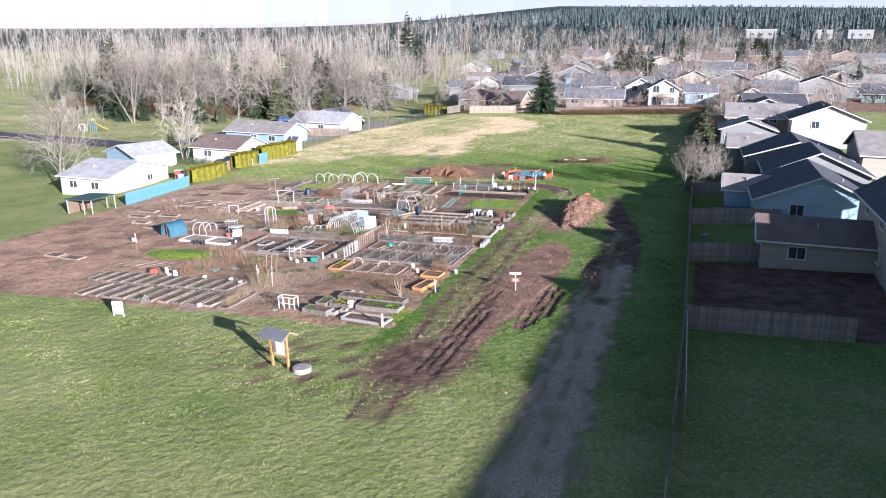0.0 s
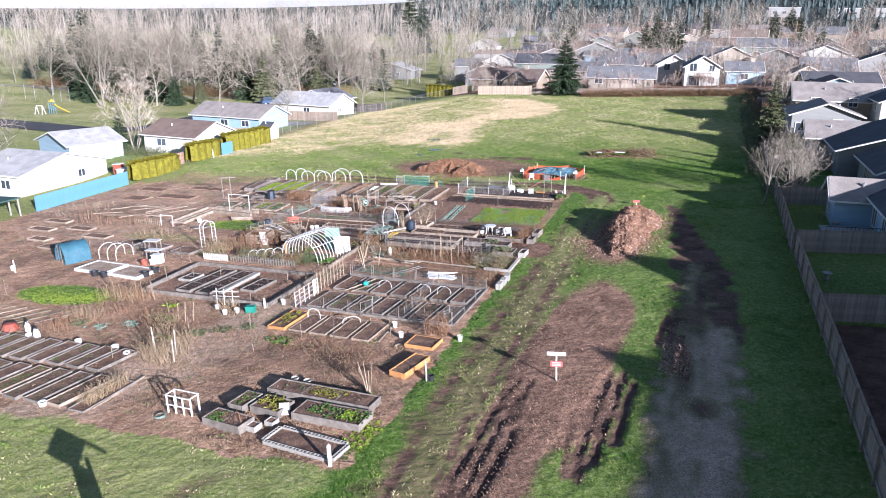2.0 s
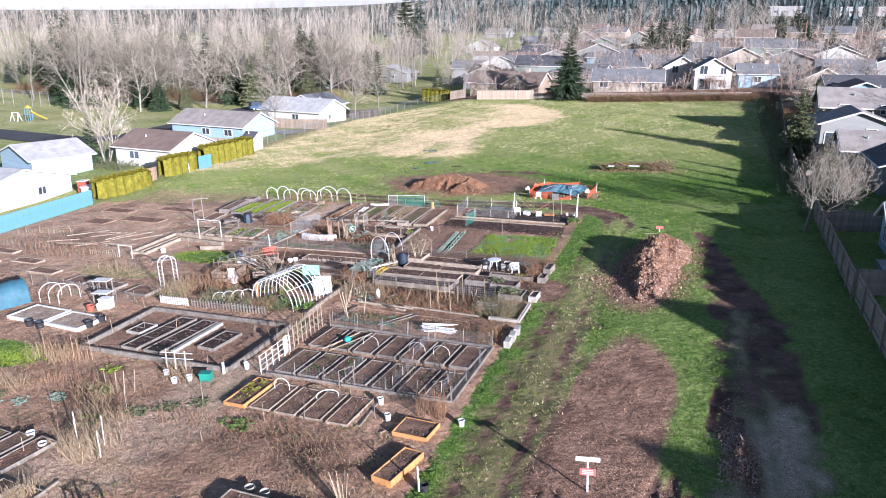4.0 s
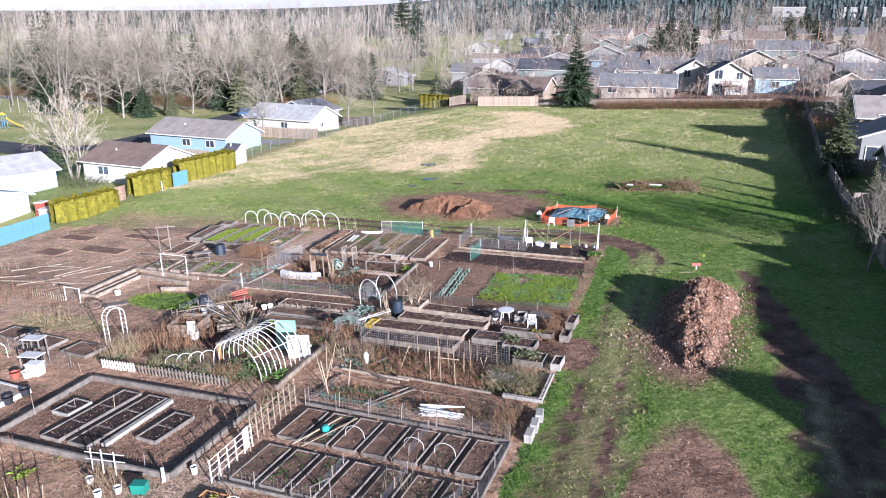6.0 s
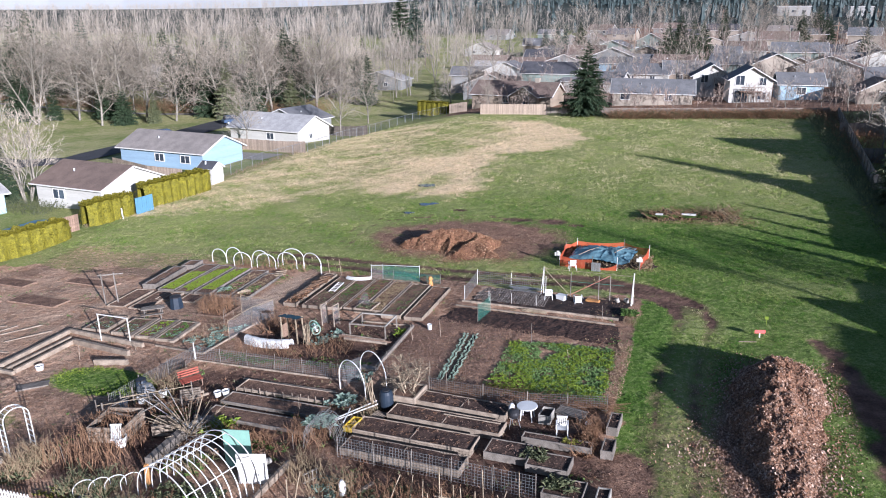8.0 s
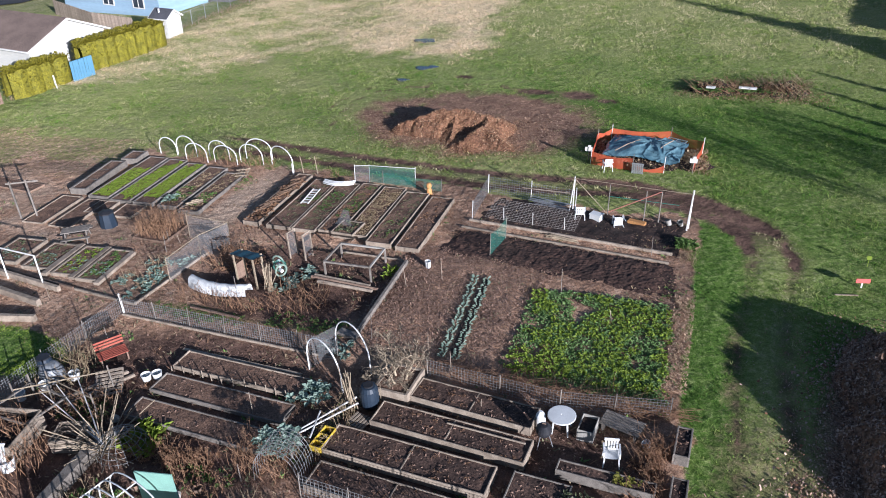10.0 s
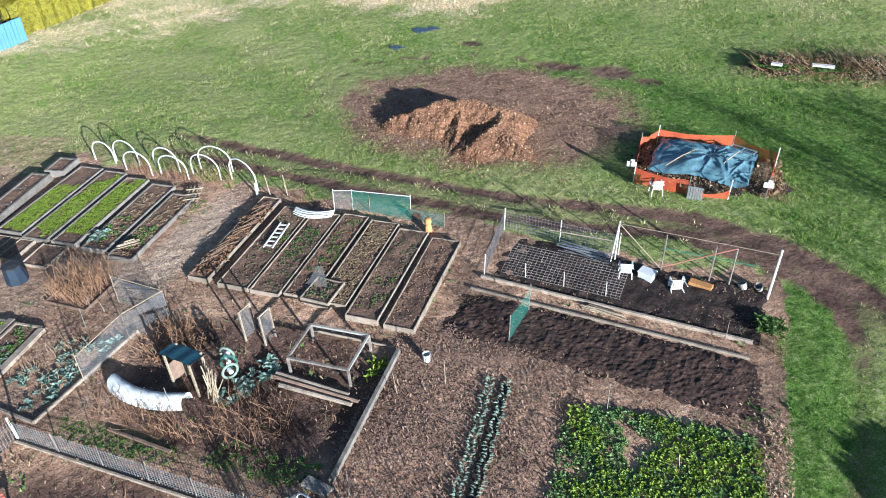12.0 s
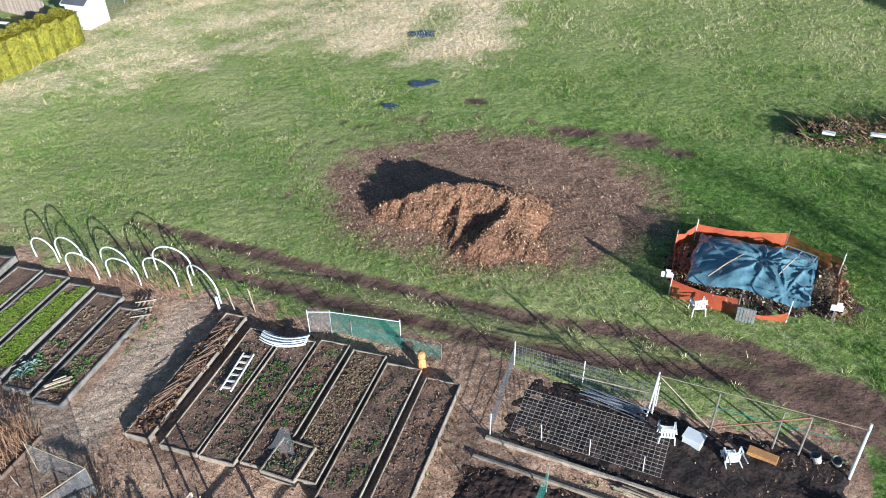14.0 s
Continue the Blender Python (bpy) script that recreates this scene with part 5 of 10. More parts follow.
for _ in range(70):
    bare_tree(R.uniform(-260, -70), R.uniform(190, 300), R.uniform(11, 18))
for _ in range(16):
    bare_tree(R.uniform(-190, -100), R.uniform(180, 215), R.uniform(14, 20))
for _ in range(26):
    conifer(R.uniform(-260, -95), R.uniform(190, 290), R.uniform(9, 20))
for _ in range(64):
    bare_tree(R.uniform(-68, 112), R.uniform(191, 282), R.uniform(7, 14))
for _ in range(44):
    bare_tree(R.uniform(-120, 155), R.uniform(280, 410), R.uniform(10, 20))
for _ in range(34):
    bare_tree(R.uniform(-52, 29), R.uniform(167, 191), R.uniform(2.6, 5.6), None, "low bare garden tree behind the far fence")
for u, v, h in ((28, 60, 7), (12.6, 135.9, 7.3), (14.1, 143.9, 8), (13, 149.1, 7), (30.3, 120.3, 9.5), (32.8, 134.6, 11), (16.9, 157.7, 7.7), (25, 163.7, 8.4), (13.1, 166, 5.9)):
    bare_tree(u, v, h, None, "bare garden tree between the houses")


for u, v, h, k in ((-137, 171, 9, 0), (-131, 174, 7, 3), (-148, 178, 12, 0), (-116, 182, 14, 3), (-112, 186, 12, 0), (-124, 186, 13, 0), (-104, 191, 10, 3), (-170, 172, 12, 0), (-97, 184, 5, 3)):
    conifer(u, v, h, k, "broad green evergreen at the edge of the park" if k == 0 else "ragged olive-green conifer among bare park trees")


def far_woods(name, label, material, n, span, size, seed, fir):
    """Distant woodland of many small trees."""
    r = random.Random(seed)
    g = Geo()
    for _ in range(n):
        u, v = r.uniform(span[0], span[1]), span[2] + (span[3] - span[2]) * r.random() ** 1.3
        p = spot(u, v, -0.5)
        h = r.uniform(*size) * (0.5 + 0.5 * rise(p.x, p.y))
        if fir:
            for i in range(4):
                z0, z1, w = h * (0.08 + 0.21 * i), h * (0.42 + 0.195 * i), h * 0.19 * (1 - 0.22 * i) * r.uniform(0.8, 1.2)
                k = 6
                ring = [p + Vector((math.cos(a) * w * r.uniform(0.6, 1.25), math.sin(a) * w * r.uniform(0.6, 1.25), z0 + r.uniform(-0.05, 0.05) * h)) for a in [6.283 * j / k for j in range(k)]]
                g.add(ring + [p + Vector((0, 0, z1))], [(j, (j + 1) % k, k) for j in range(k)])
        else:
            g.rod(p, p + Vector((0, 0, h * 0.6)), 0.007 * h, 0.003 * h, n=3, cap=False)
            wide, lean = r.uniform(0.26, 0.42), r.uniform(0.6, 1.3)
            for _ in range(11):
                a, e = r.uniform(0, 6.283), r.uniform(-0.2, 1.45)
                b = p + Vector((0, 0, h * r.uniform(0.22, 0.6)))
                c = p + Vector((math.cos(a) * math.cos(e) * wide, math.sin(a) * math.cos(e) * wide, 0.58 + 0.42 * math.sin(e))) * h * r.uniform(0.8, 1.05)
                s = Vector((-math.sin(a), math.cos(a), 0)) * 0.004 * h
                g.add([b - s, b + s, c], [(0, 1, 2)])
                for _ in range(7):
                    f = b.lerp(c, r.uniform(0.35, 1.0))
                    d = ((c - b).normalized() + Vector((r.gauss(0, 0.6), r.gauss(0, 0.6), r.gauss(0.25, 0.5))) * lean).normalized() * h * r.uniform(0.06, 0.15)
                    s = Vector((r.gauss(0, 1), r.gauss(0, 1), 0.3)).normalized() * r.uniform(0.025, 0.055)
                    g.add([f - s, f + s, f + d], [(0, 1, 2)])
    return solo(name, g, material, label, "trees", kind="stuff")


FAR_TWIG = leafy("far_twigs", (0.24, 0.21, 0.18), (0.42, 0.37, 0.31), through_light=0.0)
far_woods("bare_woodland", "distant bare winter trees among houses", FAR_TWIG, 1500, (-360, 390, 205, 700), (7, 13), 3, False)
THIN_TWIG = leafy("garden_twigs", (0.21, 0.155, 0.125), (0.37, 0.29, 0.24), through_light=0.0)
far_woods("bare_woodland", "brown bare garden trees between the houses", THIN_TWIG, 760, (-62, 95, 190, 400), (4.5, 9), 21, False)
far_woods("bare_woodland", "dense bare winter trees behind the park", FAR_TWIG, 520, (-420, -90, 225, 460), (13, 22), 4, False)
far_woods("bare_woodland", "tall bare winter trees beyond the park", FAR_TWIG, 180, (-520, -150, 300, 600), (14, 24), 14, False)
# Bluer than the near firs: the blue of distance haze is put into this colour.
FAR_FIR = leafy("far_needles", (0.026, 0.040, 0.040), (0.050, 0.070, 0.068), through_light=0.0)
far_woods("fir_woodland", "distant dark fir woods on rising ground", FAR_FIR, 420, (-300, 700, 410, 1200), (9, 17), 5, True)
far_woods("bare_woodland", "hazy bare woods along the low horizon", FAR_TWIG, 1300, (-1100, -200, 520, 1300), (12, 20), 15, False)
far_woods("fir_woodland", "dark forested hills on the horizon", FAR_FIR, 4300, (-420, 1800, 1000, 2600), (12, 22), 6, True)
far_woods("bare_woodland", "low brown bare trees and shrubs in back gardens", THIN_TWIG, 260, (-52, 40, 166, 204), (2.6, 5.5), 25, False)


def scrub(u0, u1, v0, v1, h, n, material, label, seed, leaf_mat=None):
    r = random.Random(seed)
    g = Geo()
    for _ in range(n):
        p = spot(r.uniform(u0, u1), r.uniform(v0, v1), -0.05)
        a, e = r.uniform(0, 6.283), r.uniform(0.5, 1.4)
        L = h * r.uniform(0.5, 1.15)
        mid = p + Vector((math.cos(a) * math.cos(e), math.sin(a) * math.cos(e), math.sin(e))) * L * 0.6
        tip = mid + Vector((math.cos(a + r.gauss(0, 0.6)) * 0.5, math.sin(a) * 0.5, r.uniform(-0.1, 0.6))) * L * 0.5
        g.rod(p, mid, 0.02, 0.014, n=3, cap=False)
        g.rod(mid, tip, 0.014, 0.006, n=3, cap=False)
        if leaf_mat:
            for _ in range(2):
                g.leaf(mid.lerp(tip, r.random()), (r.gauss(0, 1), r.gauss(0, 1), r.gauss(0.2, 0.5)), r.uniform(0.08, 0.25), r.uniform(0.05, 0.12))
    return solo("scrub", g, leaf_mat or material, label, "shrubs", kind="stuff")


scrub(-210, -96, 187, 198, 4.5, 3600, TWIG, "tangled brown undergrowth below the park trees", 39, RUST)
scrub(-190, -100, 190, 200, 4.0, 1800, TWIG, "dark evergreen undergrowth below the park trees", 40, OLIVE)
scrub(-24.1, 10.8, 159.4, 162.6, 2.1, 3400, TWIG, "tangled brown bramble scrub along the far fence", 31, RUST)
scrub(-24.1, 10.7, 159.8, 162.6, 1.7, 2000, TWIG, "dark green bramble scrub along the far fence", 32, OLIVE)
scrub(6.5, 10, 92, 159.5, 1.6, 2600, TWIG, "dark scrub along the shaded fence", 33, OLIVE)
scrub(-35.3, -25.9, 162.8, 164, 0.8, 500, TWIG, "low bramble scrub at the foot of the far fence", 34, OLIVE)
scrub(-69, -67.2, 87, 132, 0.6, 700, TWIG, "dead stems along the hedge foot", 35, STRAW)
scrub(7.5, 12, 82, 92, 1.2, 500, TWIG, "dark scrub under the bare trees", 36, OLIVE)
scrub(-90, -76, 90, 96, 1.6, 700, TWIG, "tangled dark shrubs between two bungalows", 37, OLIVE)
scrub(8.3, 16.7, 126.1, 162.5, 2, 1500, TWIG, "brown garden shrubs behind the fence", 38, RUST)


# ---- cars, park and yards ----
def car(u, v, rot, paint, label, tall=1.7, length=4.7):
    ob = thing("car", label, "car", stand(u, v, rot, 0.15, tilt=False), group="parked cars")
    x, y = length / 2, 0.92
    prof = [(-x, 0.35), (-x, 0.85), (-x * 0.94, 1.0), (x * 0.45, 1.02), (x * 0.95, 0.86), (x, 0.7), (x, 0.35)]
    g = Geo()
    n = len(prof)
    g.add([(a, s * y, z) for s in (-1, 1) for a, z in prof], [tuple(range(n)), tuple(range(2 * n - 1, n - 1, -1))] + [(i, n + i, n + (i + 1) % n, (i + 1) % n) for i in range(n)])
    body = part("body", g, paint, ob)
    cab = [(-x * 0.9, 1.0), (-x * 0.78, tall), (x * 0.12, tall), (x * 0.42, 1.02)]
    g2 = Geo()
    g2.add([(a, s * (y - 0.08 if z < 1.1 else y - 0.2), z) for s in (-1, 1) for a, z in cab], [(0, 1, 2, 3), (7, 6, 5, 4), (0, 4, 5, 1), (1, 5, 6, 2), (2, 6, 7, 3)])
    part("windows", g2, GLASS, ob)
    part("roof", Geo().box((-x * 0.33, 0, tall + 0.02), (x * 0.9, 2 * y - 0.4, 0.07)), paint, ob)
    for sx in (-0.62, 0.64):
        for s in (-1, 1):
            wh = part("wheel", Geo().rod((x * sx, s * (y - 0.2), 0.33), (x * sx, s * (y + 0.02), 0.33), 0.33, n=14), BLACK_PLASTIC, ob)
            part("rim", Geo().rod((x * sx, s * (y + 0.02), 0.33), (x * sx, s * (y + 0.04), 0.33), 0.2, n=10), GALV, wh)
    for s in (-1, 1):
        part("headlight", Geo().box((x - 0.05, s * 0.65, 0.72), (0.12, 0.35, 0.14)), WHITE_PLASTIC, ob)
    return ob


NAVY = mat("navy_car_paint", (0.03, 0.07, 0.14), (0.03, 0.06, 0.12), rough=0.3, contrast=0.05, bump=0, spec=0.6)
SILVER = mat("silver_car_paint", (0.35, 0.37, 0.40), (0.33, 0.35, 0.38), rough=0.35, metal=0.4, contrast=0.05, bump=0)
car(-110.0, 152.5, 62, NAVY, "dark blue car parked on the street", 1.55)
car(-108.5, 173.0, 55, NAVY, "dark blue sport utility car parked on the street", 1.85, 4.9)
car(-112.5, 213.0, 60, SILVER, "grey car parked far down the street", 1.5)
car(-80.5, 128.5, 75, SILVER, "dark car partly hidden beside the blue house")
ob = thing("playground_slide", "yellow and blue plastic slide on the park lawn", "slide", stand(-150, 143.5, 20, tilt=False))
g = Geo()
g.sheet(2, 10, lambda a, b: Vector((-1.0 + 3.6 * b, (a - 0.5) * 0.8, 2.3 - 2.0 * b ** 0.8 + 0.25 * abs(a - 0.5))))
part("chute", g, YELLOW, ob)
part("platform", Geo().box((-1.6, 0, 1.5), (1.2, 1.2, 0.12)), BLUE_PAINT, ob)
for a in (-1, 1):
    for b in (-2.15, -1.05):
        part("post", Geo().rod((b, a * 0.55, 0), (b, a * 0.55, 3.0), 0.06), BLUE_PAINT, ob)
part("canopy", Geo().lathe([(0.9, 0), (0.05, 0.6)], 4, (-1.6, 0, 3.0)), YELLOW, ob)
ob = thing("swing_set", "white plastic play frame on the park lawn", "play frame", stand(-154, 141.5, 10, tilt=False))
for a in (-1, 1):
    part("leg", Geo().rod((a, -0.7, 0), (a * 0.8, 0, 2.0), 0.07), WHITE_PLASTIC, ob)
    part("leg", Geo().rod((a, 0.7, 0), (a * 0.8, 0, 2.0), 0.07), WHITE_PLASTIC, ob)
part("beam", Geo().rod((-0.8, 0, 2.0), (0.8, 0, 2.0), 0.08), WHITE_PLASTIC, ob)
shed = house(-67.6, 108.6, 2.0, 2.4, 2.0, 0.7, "white", "dark", "u", 0, label="small white garden shed with a dark blue roof", over=0.15)
ob = thing("patio_slab", "pale concrete patio behind the pale blue house", "patio", stand(13.6, 67.4, 0))
part("slab", Geo().box((0, 0, 0.25), (4.6, 4.0, 0.5)), CONCRETE, ob)
for k in range(16):
    part("baluster", Geo().rod((-2.2 + k * 0.29, -1.9, 0.5), (-2.2 + k * 0.29, -1.9, 1.4), 0.02, n=4), BLACK_PLASTIC, ob)
part("handrail", Geo().rod((-2.2, -1.9, 1.4), (2.2, -1.9, 1.4), 0.03), BLACK_PLASTIC, ob)
for fv, fu in ((56.0, 10.4), (70.5, 12.8)):
    ob = thing("fire_bowl", "round concrete bowl standing in the back yard", "bowl", stand(fu, fv))
    part("bowl", Geo().lathe([(0.16, 0), (0.12, 0.35), (0.34, 0.5), (0.32, 0.56), (0.05, 0.5)], 14), CONCRETE, ob)
for i, (u, v) in enumerate(((-30, 262), (25, 275), (80, 300), (-5, 400), (60, 420), (-110, 300), (30, 520))):
    ob = thing("utility_pole", "tall wooden utility pole with cross arms far off", "utility pole", stand(u, v, tilt=False), group="utility poles")
    part("pole", Geo().rod((0, 0, 0), (0, 0, 12), 0.18, 0.12), BROWN_WOOD, ob)
    part("cross_arm", Geo().box((0, 0, 11), (2.4, 0.14, 0.16)), BROWN_WOOD, ob)

# ---- garden: helpers for plants and beds ----
def clump(g, p, n, size, wide, up=0.6, droop=0.3, rr=None):
    """A rosette of leaves at p."""
    r = rr or R
    p = Vector(p)
    for _ in range(n):
        a = r.uniform(0, 6.283)
        d = Vector((math.cos(a), math.sin(a), r.uniform(0.1, 1.0) * up + 0.15))
        g.leaf(p + Vector((r.gauss(0, 0.03), r.gauss(0, 0.03), 0)), d, size * r.uniform(0.6, 1.2), wide * r.uniform(0.6, 1.2), droop)


def greens(u, v, w, l, n, material, size, wide, label, rot=0.0, dz=0.0, up=0.6, leaves=6, name="leafy_plants", edge=0.0, category="plants"):
    """Leafy plants over an area of the plan."""
    g = Geo()
    for _ in range(n):
        x, y = R.uniform(-w / 2, w / 2), R.uniform(-l / 2, l / 2)
        if edge and noise.noise((x * 0.5 + u, y * 0.5 + v, 0.5)) < -edge:
            continue
        clump(g, (x, y, 0), leaves, size, wide, up)
    return solo(name, g, material, label, category, stand(u, v, rot, dz), kind="stuff")


def stems(u, v, w, l, n, h, material, label, rot=0.0, lean=0.25, thick=0.006, twigs=3, name="dead_stems", dz=0.0, category="plants"):
    """Dead upright stems with side twigs."""
    g = Geo()
    for _ in range(n):
        x, y = R.uniform(-w / 2, w / 2), R.uniform(-l / 2, l / 2)
        hh = h * R.uniform(0.5, 1.1)
        a, b = R.gauss(0, lean) * hh, R.gauss(0, lean) * hh
        p, q = Vector((x, y, -0.03)), Vector((x + a, y + b, hh))
        mid = p.lerp(q, 0.5) + Vector((R.gauss(0, 0.06) * hh, R.gauss(0, 0.06) * hh, 0.03))
        g.rod(p, mid, thick, thick * 0.8, n=3, cap=False).rod(mid, q, thick * 0.8, thick * 0.4, n=3, cap=False)
        for _ in range(twigs):
            s = mid.lerp(q, R.random())
            g.rod(s, s + Vector((R.gauss(0, 0.2), R.gauss(0, 0.2), R.uniform(0.0, 0.3))) * hh * 0.6, thick * 0.6, thick * 0.3, n=3, cap=False)
    return solo(name, g, material, label, category, stand(u, v, rot, dz), kind="stuff")


def bed(u, v, w, l, h=0.22, rot=-3.0, wood=None, soil=None, t=0.05, label="weathered timber raised bed filled with dark soil", group="raised beds", split=0, across=False, low=0.05, heap=0.04):
    """Raised bed of four boards round lumpy soil; split: inner boards."""
    wood, soil = wood or GREY_WOOD, soil or SOIL
    ob = thing("raised_bed", label, "raised bed", stand(u, v, rot), group)
    for s in (-1, 1):
        part("board", Geo().box((s * (w / 2 - t / 2), 0, h / 2 - 0.02 + R.uniform(-0.01, 0.01)), (t, l, h + 0.04), R.uniform(-0.008, 0.008)), wood, ob)
        part("board", Geo().box((0, s * (l / 2 - t / 2), h / 2 - 0.025), (w - 2 * t - 0.004, t, h + 0.03)), wood, ob)
    for k in range(split):
        s = (k + 1) / (split + 1) - 0.5
        part("divider", Geo().box((s * w, 0, h / 2 - 0.03), (t, l - 2 * t - 0.004, h)) if across else Geo().box((0, s * l, h / 2 - 0.03), (w - 2 * t - 0.004, t, h)), wood, ob)
    nx, ny = max(4, int(w / 0.22)), max(4, int(l / 0.22))
    k0 = R.uniform(0, 50)

    def top(a, b):
        x, y = (a - 0.5) * (w - 2 * t), (b - 0.5) * (l - 2 * t)
        z = h - low + heap * noise.noise((x * 2.2 + k0, y * 2.2, k0)) + 0.5 * heap * noise.noise((x * 6 + k0, y * 6, k0))
        return Vector((x, y, min(z, h + 0.06)))

    part("soil", Geo().sheet(nx, ny, top), soil, ob, smooth=True)
    g = Geo()
    for _ in range(int(w * l * 44)):
        p = top(R.uniform(0.04, 0.96), R.uniform(0.04, 0.96)) + Vector((0, 0, 0.018))
        a, s = R.uniform(0, 6.283), R.uniform(0.012, 0.05)
        ex, ey = Vector((math.cos(a), math.sin(a), R.gauss(0, 0.3))) * s, Vector((-math.sin(a), math.cos(a), R.gauss(0, 0.3))) * s * 0.4
        g.add([p - ex - ey, p + ex - ey, p + ex + ey, p - ex + ey], [(0, 1, 2, 3)])
    tagged(part("debris", g, CHIP_BITS, ob), kind="stuff")
    return ob


def bed_weeds(u, v, w, l, h, rot=-3.0, kind=None, n=None):
    """A few weeds or leaf bits on a bed."""
    kind = R.choice(("none", "weed", "straw", "green", "weed")) if kind is None else kind
    n = n or int(w * l * 10)
    if kind == "weed":
        greens(u, v, w - 0.2, l - 0.2, n, OLIVE, 0.09, 0.05, "sparse low weeds on bed soil", rot, h - 0.04)
    elif kind == "straw":
        greens(u, v, w - 0.2, l - 0.2, n, RUST, 0.10, 0.02, "dry stalks and leaf litter on bed soil", rot, h - 0.03, 0.2)
    elif kind == "green":
        greens(u, v, w - 0.2, l - 0.2, n, KALE, 0.10, 0.06, "small leafy greens growing in a bed", rot, h - 0.04)


def poles(u, v, pts, r, material, label, name="stake", rot=0.0, group="garden stakes"):
    """Single stakes: each (x, y, height, lean_x, lean_y) about u, v."""
    for x, y, h, a, b in pts:
        m = stand(u, v, rot) @ Matrix.Translation((x, y, 0))
        solo(name, Geo().rod((0, 0, -0.1), (a * 0.5 + R.gauss(0, 0.01), b * 0.5, h * 0.5), r, r * 0.9, n=5).rod((a * 0.5, b * 0.5, h * 0.5), (a, b, h), r * 0.9, r * 0.8, n=5), material, label, "stake", m, group)


def pipe_hoop(u, v, span, h, rot, r=0.022, material=None, label="white plastic pipe hoop standing over soil", group="pipe hoops", lean=0.0):
    g = Geo()
    pts = []
    for i in range(17):
        a = math.pi * i / 16
        z = h * 0.45 + h * 0.55 * math.sin(a)
        pts.append(Vector((-span / 2 * math.cos(a), lean * z, z)))
    pts = [Vector((-span / 2, 0, -0.1))] + pts + [Vector((span / 2, 0, -0.1))]
    return solo("pipe_hoop", g.tube(pts, r, 6), material or WHITE_PLASTIC, label, "hoop", stand(u, v, rot), group)


def wire_panel(pts, h, label, cell=0.15, r=0.004, material=None, post=None, post_gap=1.8, base=0.0, name="wire_fence"):
    """Wire mesh fence along points of the plan, with stakes."""
    o = spot(*pts[0])
    ob = thing(name, label, "fence", Matrix.Translation(o), group="garden fences")
    net = Geo()
    for (a, b), (c, d) in zip(pts, pts[1:]):
        p, q = spot(a, b, base) - o, spot(c, d, base) - o
        L = (q - p).length
        k = max(1, int(L / cell))
        for i in range(k + 1):
            e = p.lerp(q, i / k)
            net.rod(e, e + Vector((0, 0, h)), r, n=3, cap=False)
        for j in range(int(h / cell) + 1):
            z = Vector((0, 0, j * cell))
            net.rod(p + z, q + z, r, n=3, cap=False)
        m = max(1, int(L / post_gap))
        for j in range(m + 1):
            e = p.lerp(q, j / m)
            part("post", Geo().rod(e - Vector((0, 0, 0.1)), e + Vector((R.gauss(0, 0.02), R.gauss(0, 0.02), h + 0.12)), 0.022, n=5), post or GREY_WOOD, ob)
    tagged(part("wire_mesh", net, material or WIRE, ob), kind="stuff")
    return ob


def net_panel(pts, h, material, label, posts=True, sag=0.1, frame_top=None, name="net_fence"):
    o = spot(*pts[0])
    ob = thing(name, label, "fence", Matrix.Translation(o), group="garden fences")
    for (a, b), (c, d) in zip(pts, pts[1:]):
        p, q = spot(a, b) - o, spot(c, d) - o
        n = max(4, int((q - p).length / 0.3))
        side = (q - p).cross(Vector((0, 0, 1))).normalized()
        part("net", Geo().sheet(n, 4, lambda s, t: p.lerp(q, s) + Vector((0, 0, t * (h - sag * math.sin(math.pi * s) * t))) + side * 0.06 * noise.noise((s * 5, t * 3, a))), material, ob, smooth=True)
        if posts:
            for e in (p, q):
                part("post", Geo().rod(e - Vector((0, 0, 0.1)), e + Vector((0, 0, h + 0.1)), 0.02, n=5), frame_top or GREY_WOOD, ob)
        if frame_top:
            part("rail", Geo().rod(p + Vector((0, 0, h)), q + Vector((0, 0, h)), 0.02, n=5), frame_top, ob)
    return ob


def bucket(u, v, material=None, r=0.15, h=0.36, label="white plastic bucket standing on the soil", soil=True, tip=0.0):
    ob = thing("bucket", label, "bucket", stand(u, v, R.uniform(0, 360)) @ Matrix.Rotation(tip, 4, "X"), group="buckets")
    part("body", Geo().lathe([(r * 0.82, 0), (r, h), (r * 1.07, h), (r * 1.07, h - 0.03), (r * 0.98, h - 0.03), (r * 0.93, h - 0.02), (r * 0.78, 0.02)], 14), material or WHITE_PLASTIC, ob, smooth=False)
    pts = [Vector((r * math.cos(a), 0.04, h - 0.05 - r * 0.8 * math.sin(a) + 0.02)) for a in [math.pi * i / 8 for i in range(9)]]
    part("bail", Geo().tube([p + Vector((0, -r * 1.02, 0)) for p in pts], 0.004, 4), WIRE, ob)
    return ob


